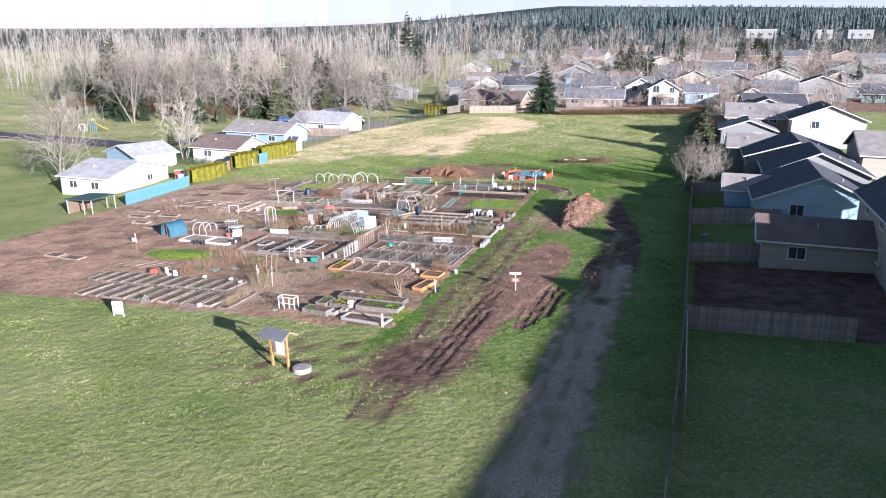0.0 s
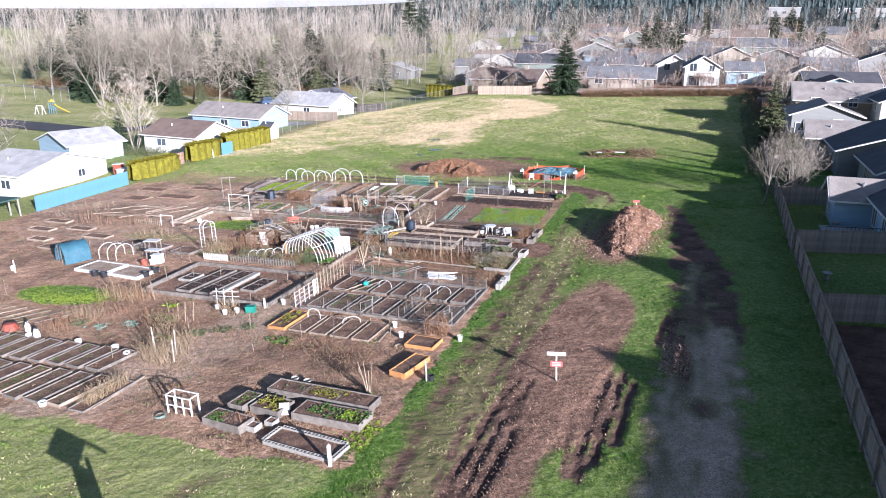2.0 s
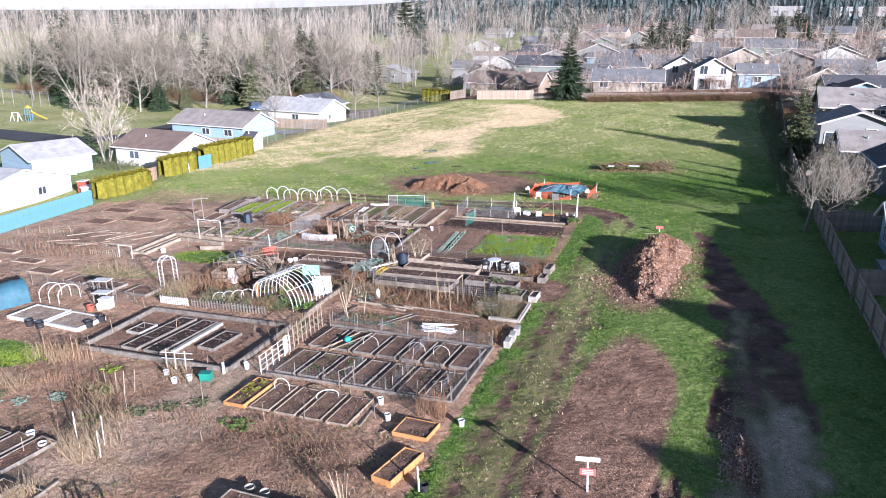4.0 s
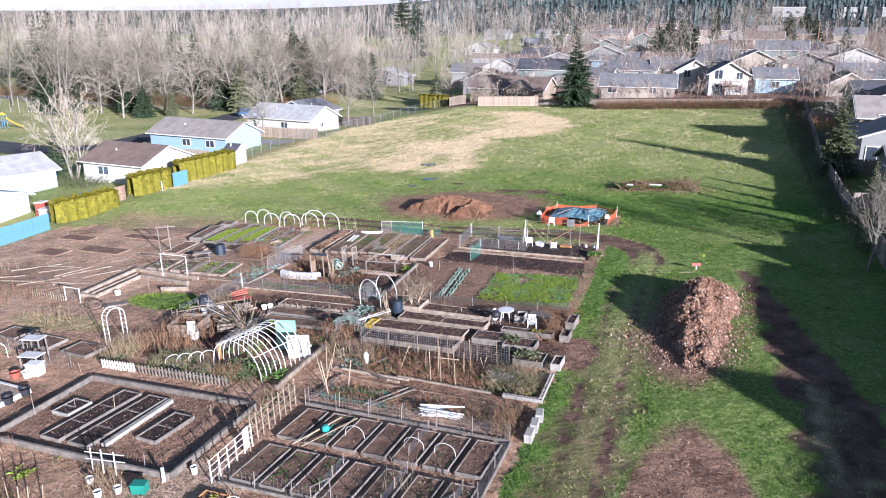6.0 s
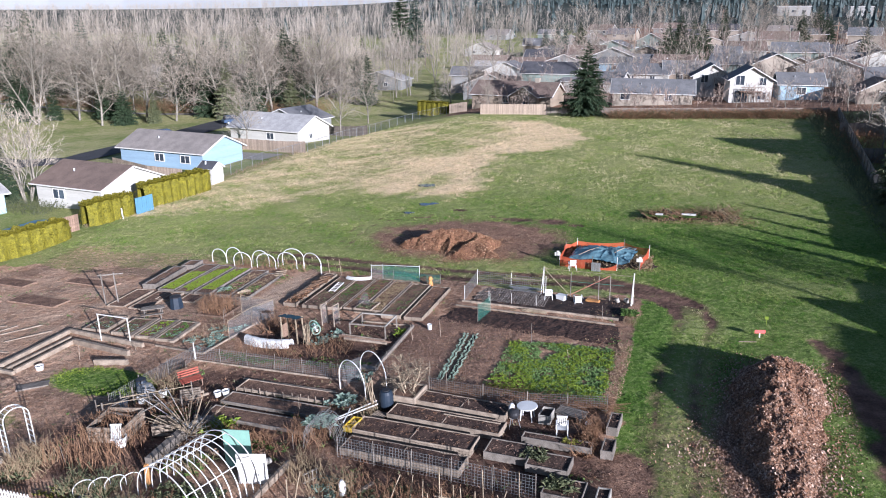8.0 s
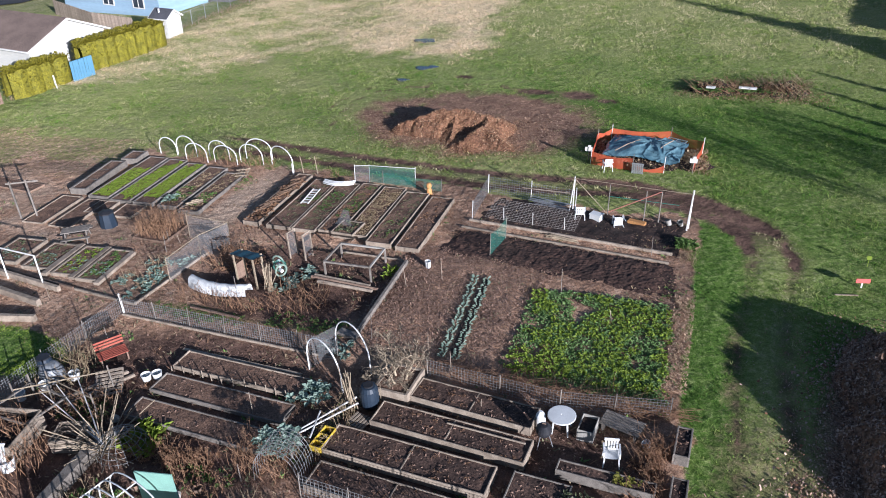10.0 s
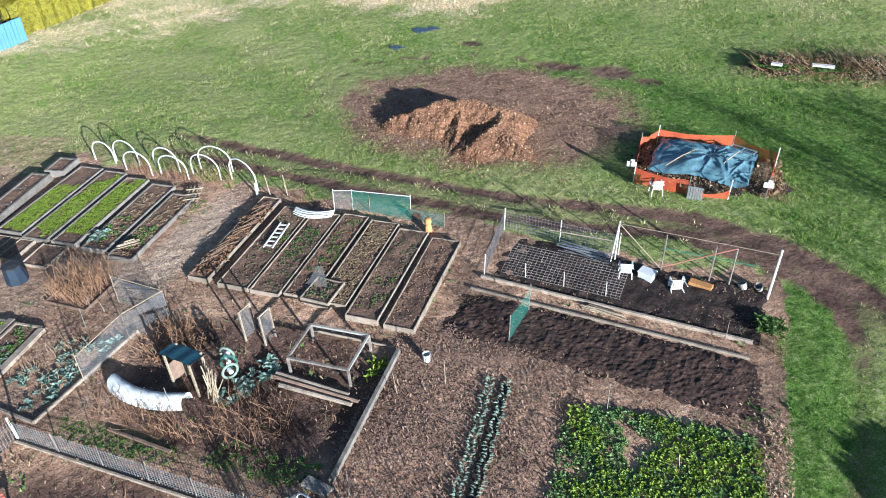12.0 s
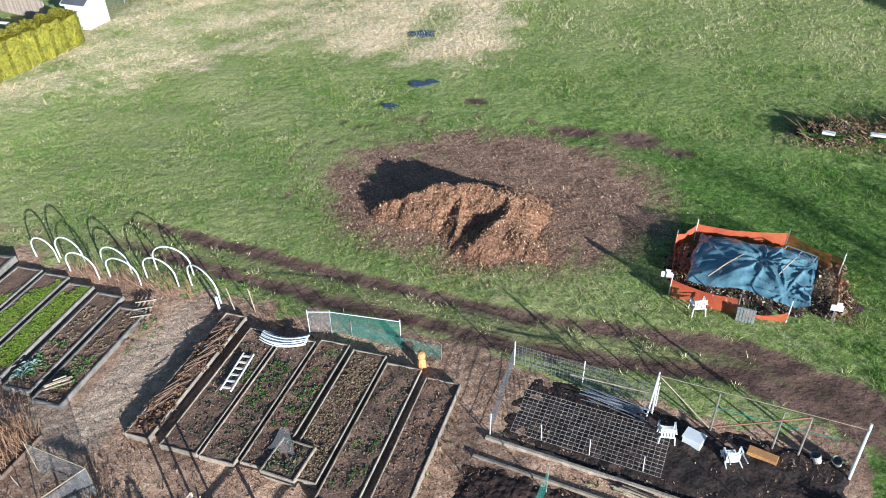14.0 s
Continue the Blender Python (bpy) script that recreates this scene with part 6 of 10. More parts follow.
def lounge_chair(u, v, rot, tip=None, label="white moulded plastic armchair"):
    """Stacking garden armchair."""
    m = stand(u, v, rot) if tip is None else stand(u, v, rot, 0.32) @ Matrix.Rotation(tip, 4, "X")
    ob = thing("garden_chair", label, "chair", m, group="white garden chairs")
    part("seat", Geo().sheet(5, 5, lambda a, b: Vector(((a - 0.5) * 0.46, (b - 0.5) * 0.46, 0.43 - 0.04 * b + 0.03 * (2 * a - 1) ** 2))).sheet(5, 5, lambda a, b: Vector(((0.5 - a) * 0.46, (b - 0.5) * 0.46, 0.405 - 0.04 * b + 0.03 * (2 * a - 1) ** 2))), WHITE_PLASTIC, ob)
    back = part("backrest", Geo().box((0, 0.29, 0.83), (0.50, 0.035, 0.10)), WHITE_PLASTIC, ob)
    part("back_rail", Geo().box((0, 0.25, 0.43), (0.48, 0.035, 0.07)), WHITE_PLASTIC, back)
    for k in range(5):
        part("slat", Geo().box((-0.19 + k * 0.095, 0.27, 0.62), (0.06, 0.025, 0.34)), WHITE_PLASTIC, back)
    for s in (-1, 1):
        part("armrest", Geo().box((s * 0.27, 0.02, 0.65), (0.06, 0.52, 0.03)).box((s * 0.27, -0.22, 0.54), (0.05, 0.05, 0.22)), WHITE_PLASTIC, ob)
        for y in (-0.24, 0.26):
            part("leg", Geo().rod((s * 0.24, y * 0.92, 0.42), (s * 0.28, y * 1.12, 0), 0.03, 0.022, n=5), WHITE_PLASTIC, ob)
    return ob


def block(m, parent=None, name="concrete_block"):
    """Hollow concrete block."""
    g = Geo()
    for x in (-0.18, 0, 0.18):
        g.box((x, 0, 0.095), (0.035, 0.19, 0.19))
    for y in (-0.08, 0.08):
        g.box((0, y, 0.094), (0.39, 0.035, 0.187))
    ob = new(name, g.mesh(name, CONCRETE))
    if parent:
        ob.parent = parent
        ob.matrix_local = m
    else:
        ob.matrix_world = m
    return ob


def lumber(u, v, x0, y0, x1, y1, w, h, material, label, z=0.0, name="timber", rot=0.0, group="loose timbers"):
    """A plank lying from one point to another about u, v."""
    L = math.hypot(x1 - x0, y1 - y0)
    m = stand(u, v, rot) @ Matrix.Translation(((x0 + x1) / 2, (y0 + y1) / 2, z)) @ Matrix.Rotation(math.atan2(y1 - y0, x1 - x0), 4, "Z")
    return solo(name, Geo().box((0, 0, h / 2 - 0.015), (L, w, h)), material, label, "timber", m, group)


def plank(p, q, w, h, material, label, z=0.0, **k):
    """The same between two places of the plan."""
    return lumber(p[0], p[1], 0, 0, q[0] - p[0], q[1] - p[1], w, h, material, label, z, **k)


# ---- front beds of grey timber ----
for u, v, w, l, rot, sp in ((-15.3, 31.0, 6.0, 1.2, -4, 2), (-18.8, 29.35, 0.95, 1.5, -8, 0), (-17.2, 29.3, 1.75, 1.3, -8, 0), (-13.9, 29.3, 3.7, 1.4, -3, 1), (-18.5, 27.5, 2.3, 1.1, -8, 1)):
    bed(u, v, w, l, 0.42, rot, GREY_WOOD, SOIL, 0.06, "tall grey timber raised bed with leafy greens", split=sp, across=True)
greens(-13.6, 29.3, 3.2, 1.0, 34, KALE, 0.22, 0.12, "leafy kale and chard growing in a grey raised bed", -3, 0.38)
greens(-12.8, 29.2, 1.2, 0.9, 14, LIME, 0.25, 0.14, "bright chard growing in a grey raised bed", -3, 0.38)
greens(-15.0, 31.0, 2.0, 0.8, 30, YELLOW_LEAF, 0.18, 0.09, "yellowing greens in a grey raised bed", -4, 0.38)
greens(-16.9, 31.1, 1.4, 0.8, 10, OLIVE, 0.14, 0.08, "sparse greens in a grey raised bed", -4, 0.38)
greens(-17.2, 29.3, 1.5, 1.0, 40, YELLOW_LEAF, 0.25, 0.05, "yellow-green grassy herbs in a grey raised bed", -8, 0.38, 1.2)
greens(-18.8, 29.4, 0.7, 1.2, 14, KALE, 0.16, 0.08, "small greens in a grey raised bed", -8, 0.38)
greens(-19.0, 27.5, 0.9, 0.8, 16, KALE, 0.2, 0.1, "leafy greens in a grey raised bed", -8, 0.38)
stems(-18.0, 27.5, 0.9, 0.8, 30, 0.35, RUST, "reddish dead stems in a grey raised bed", -8, dz=0.38)
greens(-11.9, 28.4, 1.2, 2.4, 70, LIME, 0.24, 0.12, "bright green weeds spilling at the bed end", -3, 0, 0.8)
greens(-12.4, 27.0, 1.6, 1.6, 40, KALE, 0.16, 0.09, "green weeds beside the block bed", 0, 0)
ob = thing("block_bed", "raised bed edged with hollow concrete blocks", "raised bed", stand(-14.0, 26.9, -8), "raised beds")
for k in range(9):
    for s in (-1, 1):
        block(Matrix.Translation((-1.62 + k * 0.405, s * 0.68, 0)), ob)
for k in range(3):
    for s in (-1, 1):
        block(Matrix.Translation((s * 1.92, -0.405 + k * 0.405, 0)) @ Matrix.Rotation(1.5708, 4, "Z"), ob)
part("soil", Geo().sheet(14, 6, lambda a, b: Vector(((a - 0.5) * 3.6, (b - 0.5) * 1.15, 0.1 + 0.05 * noise.noise((a * 7, b * 4, 2))))), SOIL, ob, smooth=True)
for u, v, s in ((-17.1, 27.5, 0.55), (-16.5, 28.1, 0.5)):
    bed(u, v, s, s, 0.25, -8, CONCRETE, SOIL, 0.06, "small square grey planter box on the soil", "planter boxes")
solo("post", Geo().box((0, 0, 0.5), (0.12, 0.12, 1.05)).lathe([(0.085, 0), (0.0, 0.08)], 4, (0, 0, 1.02)), WHITE_PAINT, "white painted wooden post at the plot corner", "post", stand(-12.1, 25.7))
plank((-13.2, 25.9), (-11.2, 26.2), 0.05, 0.05, BROWN_WOOD, "thin stick lying by the block bed")
ob = thing("leaning_screen", "white framed board leaning on a bed", "frame", stand(-16.35, 29.0, 20, 0.35) @ Matrix.Rotation(radians(50), 4, "X"))
part("panel", Geo().box((0, 0, 0), (0.55, 0.6, 0.025)), WHITE_PAINT, ob)
for k in (-1, 1):
    part("batten", Geo().box((k * 0.26, 0, 0.03), (0.04, 0.6, 0.03)), GREY_WOOD, ob)
for u, v in ((-17.7, 32.3), (-16.9, 32.2)):
    bucket(u, v, CONCRETE, 0.2, 0.28, "round grey plant pot standing behind a bed")
bundle = thing("cane_bundle", "upright bundle of dry canes standing in soil", "canes", stand(-13.4, 32.3))
for k in range(12):
    a = k * 0.55
    part("cane", Geo().rod((0.1 * math.cos(a), 0.1 * math.sin(a), 0), (0.38 * math.cos(a) - 0.1, 0.3 * math.sin(a), R.uniform(1.0, 1.7)), 0.022, 0.014, n=5), CANE, bundle)
rack = thing("white_rack", "white square pipe rack standing by a coiled hose", "rack", stand(-21.4, 27.6, -4))
for x in (-0.75, -0.25, 0.25, 0.75):
    part("post", Geo().box((x, 0.0, 0.5), (0.06, 0.06, 1.0)), WHITE_PAINT, rack)
for x in (-0.75, 0.75):
    part("post", Geo().box((x, 0.55, 0.5), (0.06, 0.06, 1.0)), WHITE_PAINT, rack)
    part("rail", Geo().box((x, 0.27, 1.0), (0.05, 0.55, 0.05)), WHITE_PAINT, rack)
for z in (0.5, 1.0):
    part("rail", Geo().box((0, -0.05, z), (1.55, 0.05, 0.05)), WHITE_PAINT, rack)
part("rail", Geo().box((0, 0.6, 1.0), (1.55, 0.05, 0.05)), WHITE_PAINT, rack)
coil = thing("hose_coil", "pale green garden hose lying in a coil", "hose", stand(-22.3, 27.2))
for k in range(5):
    part("loop", Geo().tube([Vector(((0.32 - 0.03 * k) * math.cos(a), (0.3 - 0.02 * k) * math.sin(a), 0.02 + 0.015 * k)) for a in [i * 0.4 for i in range(17)]], 0.014, 5), BLUE_LEAF, coil)
greens(-21.4, 27.0, 2.4, 1.4, 26, KALE, 0.13, 0.07, "low green weeds under the rack")

# ---- long narrow beds at the lower left ----
for k in range(11):
    u = -29.5 - 1.45 * k
    bed(u, 31.75, 1.12, 2.75, 0.2, -8, GREY_WOOD, SOIL, 0.05, "narrow grey timber bed with bare raked soil", "narrow beds")
    bed_weeds(u, 31.75, 1.1, 2.7, 0.2, -8)
for k in range(10):
    u = -28.25 - 1.5 * k
    bed(u, 28.2, 1.08, 3.4, 0.2, -8, GREY_WOOD if k % 3 else PALE_WOOD, SOIL, 0.05, "narrow pale timber bed with bare raked soil", "narrow beds")
    bed_weeds(u, 28.2, 1.0, 3.3, 0.2, -8)
bed(-26.7, 28.1, 1.05, 3.5, 0.15, -3, GREY_WOOD, SOIL, 0.05, "narrow bed overgrown with dry straw", "narrow beds")
stems(-26.8, 28.3, 0.9, 2.8, 260, 0.75, STRAW, "tall dry straw growing in a narrow bed", -3, 0.3, 0.008, 1, dz=0.1)
plank((-26.2, 26.8), (-26.2, 30.6), 0.12, 0.1, PALE_WOOD, "pale edging plank beside a bed")
for u, v in ((-33.57, 33.3), (-30.6, 33.2), (-29.2, 32.6), (-29.0, 26.4), (-37.5, 33.2)):
    bucket(u, v, None, 0.2, 0.26, "white plastic tub at the end of a bed")
stems(-26.8, 32.9, 2.4, 2.2, 150, 1.3, STRAW, "tangled dry vines and stalks over poles", 0, 0.35, 0.01, 4)
poles(-26.8, 32.9, [(-1.0, 0.4, 1.7, 0.05, 0), (-0.6, 0.1, 1.5, -0.05, 0), (0.4, 0.6, 1.6, 0.1, 0), (0.9, -0.2, 1.3, 0, 0.05)], 0.03, WHITE_PAINT, "pale wooden stake among dry vines")
red = thing("wheelbarrow", "upturned red wheelbarrow tub on the soil", "wheelbarrow", stand(-39.9, 33.9, 30))
part("tub", Geo().lathe([(0.55, 0), (0.5, 0.2), (0.34, 0.42), (0.05, 0.47)], 10), RED_PAINT, red)
for s in (-1, 1):
    part("handle", Geo().rod((s * 0.25, -0.3, 0.3), (s * 0.3, -1.2, 0.12), 0.025), CANE, red)
for u, v, n in ((-38.4, 33.9, 3), (-36.9, 33.2, 4)):
    for k in range(n):
        jug = thing("jug", "white plastic jug stacked on the soil", "jug", stand(u + 0.22 * (k % 2), v + 0.3 * (k // 2) - 0.1 * k, R.uniform(0, 90)), "white jugs")
        part("body", Geo().lathe([(0.11, 0), (0.13, 0.05), (0.13, 0.42), (0.05, 0.6), (0.04, 0.68)], 10), WHITE_PLASTIC, jug)
        part("cap", Geo().lathe([(0.045, 0.68), (0.045, 0.72)], 8), BLUE_BIN, jug)
cage = thing("wire_pyramid", "small pale wire pyramid on the soil", "plant cage", stand(-34.4, 26.3))
for k in range(4):
    a = k * 1.5708 + 0.785
    part("wire", Geo().rod((0.4 * math.cos(a), 0.4 * math.sin(a), 0), (0, 0, 0.75), 0.02, n=4), CONCRETE, cage)
for k in range(3):
    part("ring", Geo().tube([Vector(((0.4 - 0.1 * k) * math.cos(j * 1.5708 + 0.785), (0.4 - 0.1 * k) * math.sin(j * 1.5708 + 0.785), 0.05 + 0.19 * k)) for j in range(5)], 0.015, 4), CONCRETE, cage)
for k in range(7):
    plank((-46 + 1.1 * k, 35.2 + R.uniform(-0.3, 0.3)), (-44.6 + 1.1 * k, 37.4), 0.2, 0.06, PALE_WOOD, "pale board lying between garden rows")

# ---- orange timber beds and the middle ground ----
for u, v, w, l, rot, h in ((-22.6, 39.8, 1.25, 2.9, -3, 0.22), (-12.8, 38.6, 1.8, 1.45, -5, 0.24), (-12.4, 35.5, 1.0, 2.5, -12, 0.3)):
    bed(u, v, w, l, h, rot, ORANGE_WOOD, SOIL, 0.05, "new orange timber raised bed with dark soil", "orange beds")
greens(-22.6, 39.9, 0.9, 2.4, 16, YELLOW_LEAF, 0.28, 0.16, "large yellow-green leaves in an orange bed", -3, 0.2)
for k in range(4):
    u = -21.2 + 1.5 * k
    bed(u, 39.8 - 0.1 * k, 1.2, 2.7, 0.1, -3, PALE_WOOD, SOIL, 0.05, "low bed edged with thin pale battens", "batten beds", low=0.04)
pipe_hoop(-21.2, 40.6, 0.9, 0.7, 0)
pipe_hoop(-18.4, 40.4, 1.1, 0.5, 30)
for u, v in ((-15.5, 40.6), (-14.5, 39.2), (-10.9, 39.6), (-24.6, 42.4)):
    bucket(u, v)
poles(-11.0, 34.3, [(0, 0, 1.15, 0, 0)], 0.05, WHITE_PAINT, "white painted marker post", "post")
bucket(-10.75, 34.35, BLACK_PLASTIC, 0.16, 0.34, "dark plastic bucket beside a white post")
stems(-12.6, 40.2, 1.4, 1.0, 90, 1.25, RUST, "rust-brown upright dead stalks at the plot edge", 0, 0.12, 0.012, 2)
plank((-15.6, 38.3), (-15.7, 40.6), 0.1, 0.06, PALE_WOOD, "pale stick lying on the soil")
plank((-14.4, 38.0), (-13.6, 39.2), 0.06, 0.06, PALE_WOOD, "pale stick lying on the soil")
for u, v, w, l, n in ((-16.5, 36.3, 5, 2.4, 150), (-20.5, 36.6, 3.5, 2.5, 90), (-29.5, 38.0, 4, 2.5, 90), (-33.0, 37.5, 5, 3, 120), (-37, 37.2, 4, 2, 70), (-24.5, 35, 3, 2.5, 40), (-14.8, 33.6, 3.5, 1.6, 70)):
    stems(u, v, w, l, n, 0.35, RUST, "low dead brown stalks on an uncleared plot", 0, 0.6, 0.008, 4)
for u, v, n in ((-22.0, 36.9, 8), (-31.0, 38.2, 10), (-29.0, 35.2, 10), (-34.5, 35.8, 12)):
    greens(u, v, 1.4, 0.9, n, BLUE_LEAF if n == 12 else KALE, 0.25, 0.06, "grassy green plant left on an uncleared plot", 0, 0, 1.5, 10)
poles(-29.3, 37.9, [(-0.6, 0.2, 1.2, 0.1, 0), (0, 0.1, 1.4, 0.2, 0), (0.4, 0.4, 1.3, 0.15, 0.1), (-1.6, 0.5, 1.0, 0.0, 0)], 0.03, CANE, "pale leaning stake on an uncleared plot")
for u, v in ((-27.5, 39.8), (-28.6, 40.5), (-26.9, 40.3)):
    bucket(u, v, None, 0.17, 0.3, "white plastic pot with dead stalks")
stems(-27.6, 40.2, 1.6, 1.0, 50, 1.1, STRAW, "dead stalks standing in white pots", 0, 0.3, 0.01, 3)
tote = thing("green_box", "dark green plastic tote with a lid", "box", stand(-26.0, 40.6, 15))
part("body", Geo().box((0, 0, 0.2), (0.6, 0.42, 0.4)), GREEN_PLASTIC, tote)
part("lid", Geo().box((0, 0, 0.42), (0.66, 0.48, 0.06)), GREEN_PLASTIC, tote)
rack = thing("white_trellis", "small white wooden trellis frame standing in soil", "trellis", stand(-28.3, 41.3))
for x in (-0.9, -0.3, 0.4):
    part("post", Geo().rod((x, 0, 0), (x + 0.05, 0, 1.2), 0.03, n=5), WHITE_PAINT, rack)
for z in (0.6, 0.95):
    part("rail", Geo().rod((-1.2, 0, z), (0.9, 0.1, z + 0.08), 0.025, n=5), WHITE_PAINT, rack)
stems(-36.5, 41.0, 4.5, 1.6, 110, 1.0, RUST, "row of dead bean stalks and canes", 0, 0.15, 0.012, 3)
poles(-36.5, 41.0, [(-2.0 + 0.55 * k, R.uniform(-0.5, 0.5), R.uniform(0.9, 1.4), R.gauss(0, 0.08), 0) for k in range(9)], 0.02, CANE, "thin cane standing among dead stalks")

# ---- plot with two rows of beds behind low wire ----
for k in range(7):
    u = -21.95 + 1.52 * k
    bed(u, 47.3 - 0.1 * k, 1.2, 2.75, 0.2, -4, GREY_WOOD, SOIL, 0.05, "grey timber bed with dark soil inside a wired plot", "wired plot beds")
    bed(u - 0.1, 43.75 - 0.1 * k, 1.2, 2.9, 0.2, -4, GREY_WOOD, SOIL, 0.05, "grey timber bed with dark soil inside a wired plot", "wired plot beds")
    if k in (2, 4, 5):
        pipe_hoop(u, 47.0 - 0.1 * k, 1.0, 0.75, -4, 0.012, GREY_NET if k == 9 else WHITE_PLASTIC)
    bed_weeds(u, 47.3 - 0.1 * k, 1.1, 2.7, 0.2, -4)
    bed_weeds(u - 0.1, 43.75 - 0.1 * k, 1.1, 2.8, 0.2, -4)
wire_panel([(-23.1, 42.1), (-12.1, 41.6), (-11.9, 48.4), (-22.9, 49.2)], 0.85, "low wire mesh fence round a plot of beds", 0.2, 0.004)
for p, q in (((-23.1, 42.05), (-12.1, 41.55)), ((-12.0, 41.6), (-11.85, 48.4)), ((-11.9, 48.45), (-22.9, 49.25))):
    plank(p, q, 0.09, 0.18, GREY_WOOD, "long grey edging timber round a plot")
tr = thing("white_lattice_fence", "white slatted trellis panels in a row", "trellis", stand(-23.35, 43.9, 90))
for k in range(6):
    part("post", Geo().box((-1.95 + k * 0.62, 0, 0.55), (0.045, 0.045, 1.2)), WHITE_PAINT, tr)
for z in (0.2, 0.5, 0.8, 1.08):
    part("rail", Geo().box((-0.4, 0.035, z), (3.2, 0.02, 0.03)), WHITE_PAINT, tr)
for k in range(6):
    part("slat", Geo().box((0.62 + 0.07 * k, 0.06, 0.6), (0.045, 0.02, 1.1)), WHITE_PAINT, tr)
tr = thing("wooden_trellis", "tall weathered slatted trellis along the plot", "trellis", stand(-23.4, 47.1, 90))
for k in range(9):
    part("post", Geo().box((-2.0 + k * 0.5, 0, 0.75 - 0.05 * (k % 2)), (0.04, 0.04, 1.55)), PALE_WOOD, tr)
for z in (0.4, 0.85, 1.3):
    part("rail", Geo().box((0.05, 0.03, z), (4.3, 0.02, 0.035)), PALE_WOOD, tr)
gate = thing("net_gate", "small grey gate frame with wire", "gate", stand(-18.1, 42.0, 60))
for x in (-0.45, 0.45):
    part("post", Geo().rod((x, 0, 0), (x, 0, 1.0), 0.025, n=5), GREY_WOOD, gate)
part("rail", Geo().rod((-0.45, 0, 1.0), (0.45, 0, 1.0), 0.025, n=5), GREY_WOOD, gate)
greens(-20.2, 46.9, 0.3, 0.3, 3, BLUE_LEAF, 0.25, 0.2, "one pale cabbage plant in a bed", 0, 0.15)
stems(-15.5, 44.2, 1.2, 2.2, 30, 0.8, CANE, "thin canes and wire hoops in a bed", 0, 0.3, 0.008, 1, dz=0.15)
for u, v, a in ((-13.4, 43.4, 40), (-13.2, 43.6, 60), (-13.0, 43.3, 70)):
    lumber(u, v, -0.35, 0, 0.35, 0, 0.1, 0.03, GREY_WOOD, "short pale board lying in a bed", 0.2, rot=a)

# ---- plot edged with heavy timbers, sunken block beds inside ----
for p, q in (((-36.3, 42.1), (-25.4, 41.7)), ((-25.35, 41.75), (-25.25, 48.2)), ((-25.3, 48.25), (-36.2, 48.7)), ((-36.3, 48.65), (-36.35, 42.15))):
    plank(p, q, 0.14, 0.32, GREY_WOOD, "heavy grey border timber round a plot")
for u, v, w, l, sp in ((-34.7, 45.6, 1.2, 1.5, 1), (-33.0, 45.3, 1.3, 5.1, 2), (-31.2, 45.2, 1.3, 5.1, 2), (-28.4, 45.2, 1.3, 2.6, 1)):
    bed(u, v, w, l, 0.22, -6, GREY_WOOD if l > 2 else CONCRETE, DARK_SOIL, 0.09, "grey block-edged bed with very dark soil", "block-edged beds", split=sp)
plank((-30.2, 43.0), (-30.0, 47.6), 0.28, 0.24, CONCRETE, "row of grey blocks beside a bed")
litter("wood_chips", "fresh wood chips covering a bordered plot", CHIP_BITS, 13000, (-36.2, -25.4, 42.2, 48.4), lambda U, V: np.full_like(U, 0.85), 0.036, 19)
poles(-25.5, 41.5, [(0, 0, 0.7, 0, 0)], 0.09, WHITE_PAINT, "white painted post at a plot corner", "post")

# ---- pale trays, green hut and tables at the left ----
TRAY_SOIL = mat("tray_soil", (0.46, 0.37, 0.28), (0.30, 0.225, 0.165), scale=2.0, fine=16, contrast=0.6, bump=0.8)
for u, v, w, l in ((-43.9, 46.0, 3.5, 2.4), (-40.3, 45.6, 3.2, 2.3)):
    bed(u, v, w, l, 0.22, -6, WHITE_PAINT, TRAY_SOIL, 0.16, "white edged tray bed with pale soil", "white tray beds")
hut = thing("hoop_shelter", "small blue-green tarpaulin hoop shelter with a netted end", "shelter", stand(-48.2, 47.4, 66))
HUT_TARP = mat("hut_tarp", (0.045, 0.125, 0.165), (0.032, 0.095, 0.13), rough=0.5, contrast=0.25, bump=0.2)
part("cover", Geo().sheet(24, 24, lambda a, b: Vector(((a - 0.5) * 2.1, -1.05 * math.cos(math.pi * b), (1.62 + 0.03 * math.sin(a * 12)) * math.sin(math.pi * b) ** 0.7 + 0.03 * noise.noise((a * 6, b * 6, 1))))), HUT_TARP, hut, smooth=True)
for x in (-1.06, 1.06):
    part("end_net", Geo().sheet(2, 16, lambda a, b: Vector((x * 0.99, -1.03 * math.cos(math.pi * b), a * 1.6 * math.sin(math.pi * b) ** 0.7))), GREY_NET, hut)
    part("hoop", Geo().tube([Vector((x, -1.06 * math.cos(math.pi * i / 14), 1.64 * math.sin(math.pi * i / 14) ** 0.7)) for i in range(15)], 0.03, 5), HUT_TARP, hut)
    for y in (-0.35, 0.35):
        part("post", Geo().rod((x, y, 0), (x, y, 1.52), 0.02), GREY_WOOD, hut)
for k in range(3):
    pipe_hoop(-46.0 + 0.9 * k, 49.0, 1.7, 1.2, 80, 0.025)
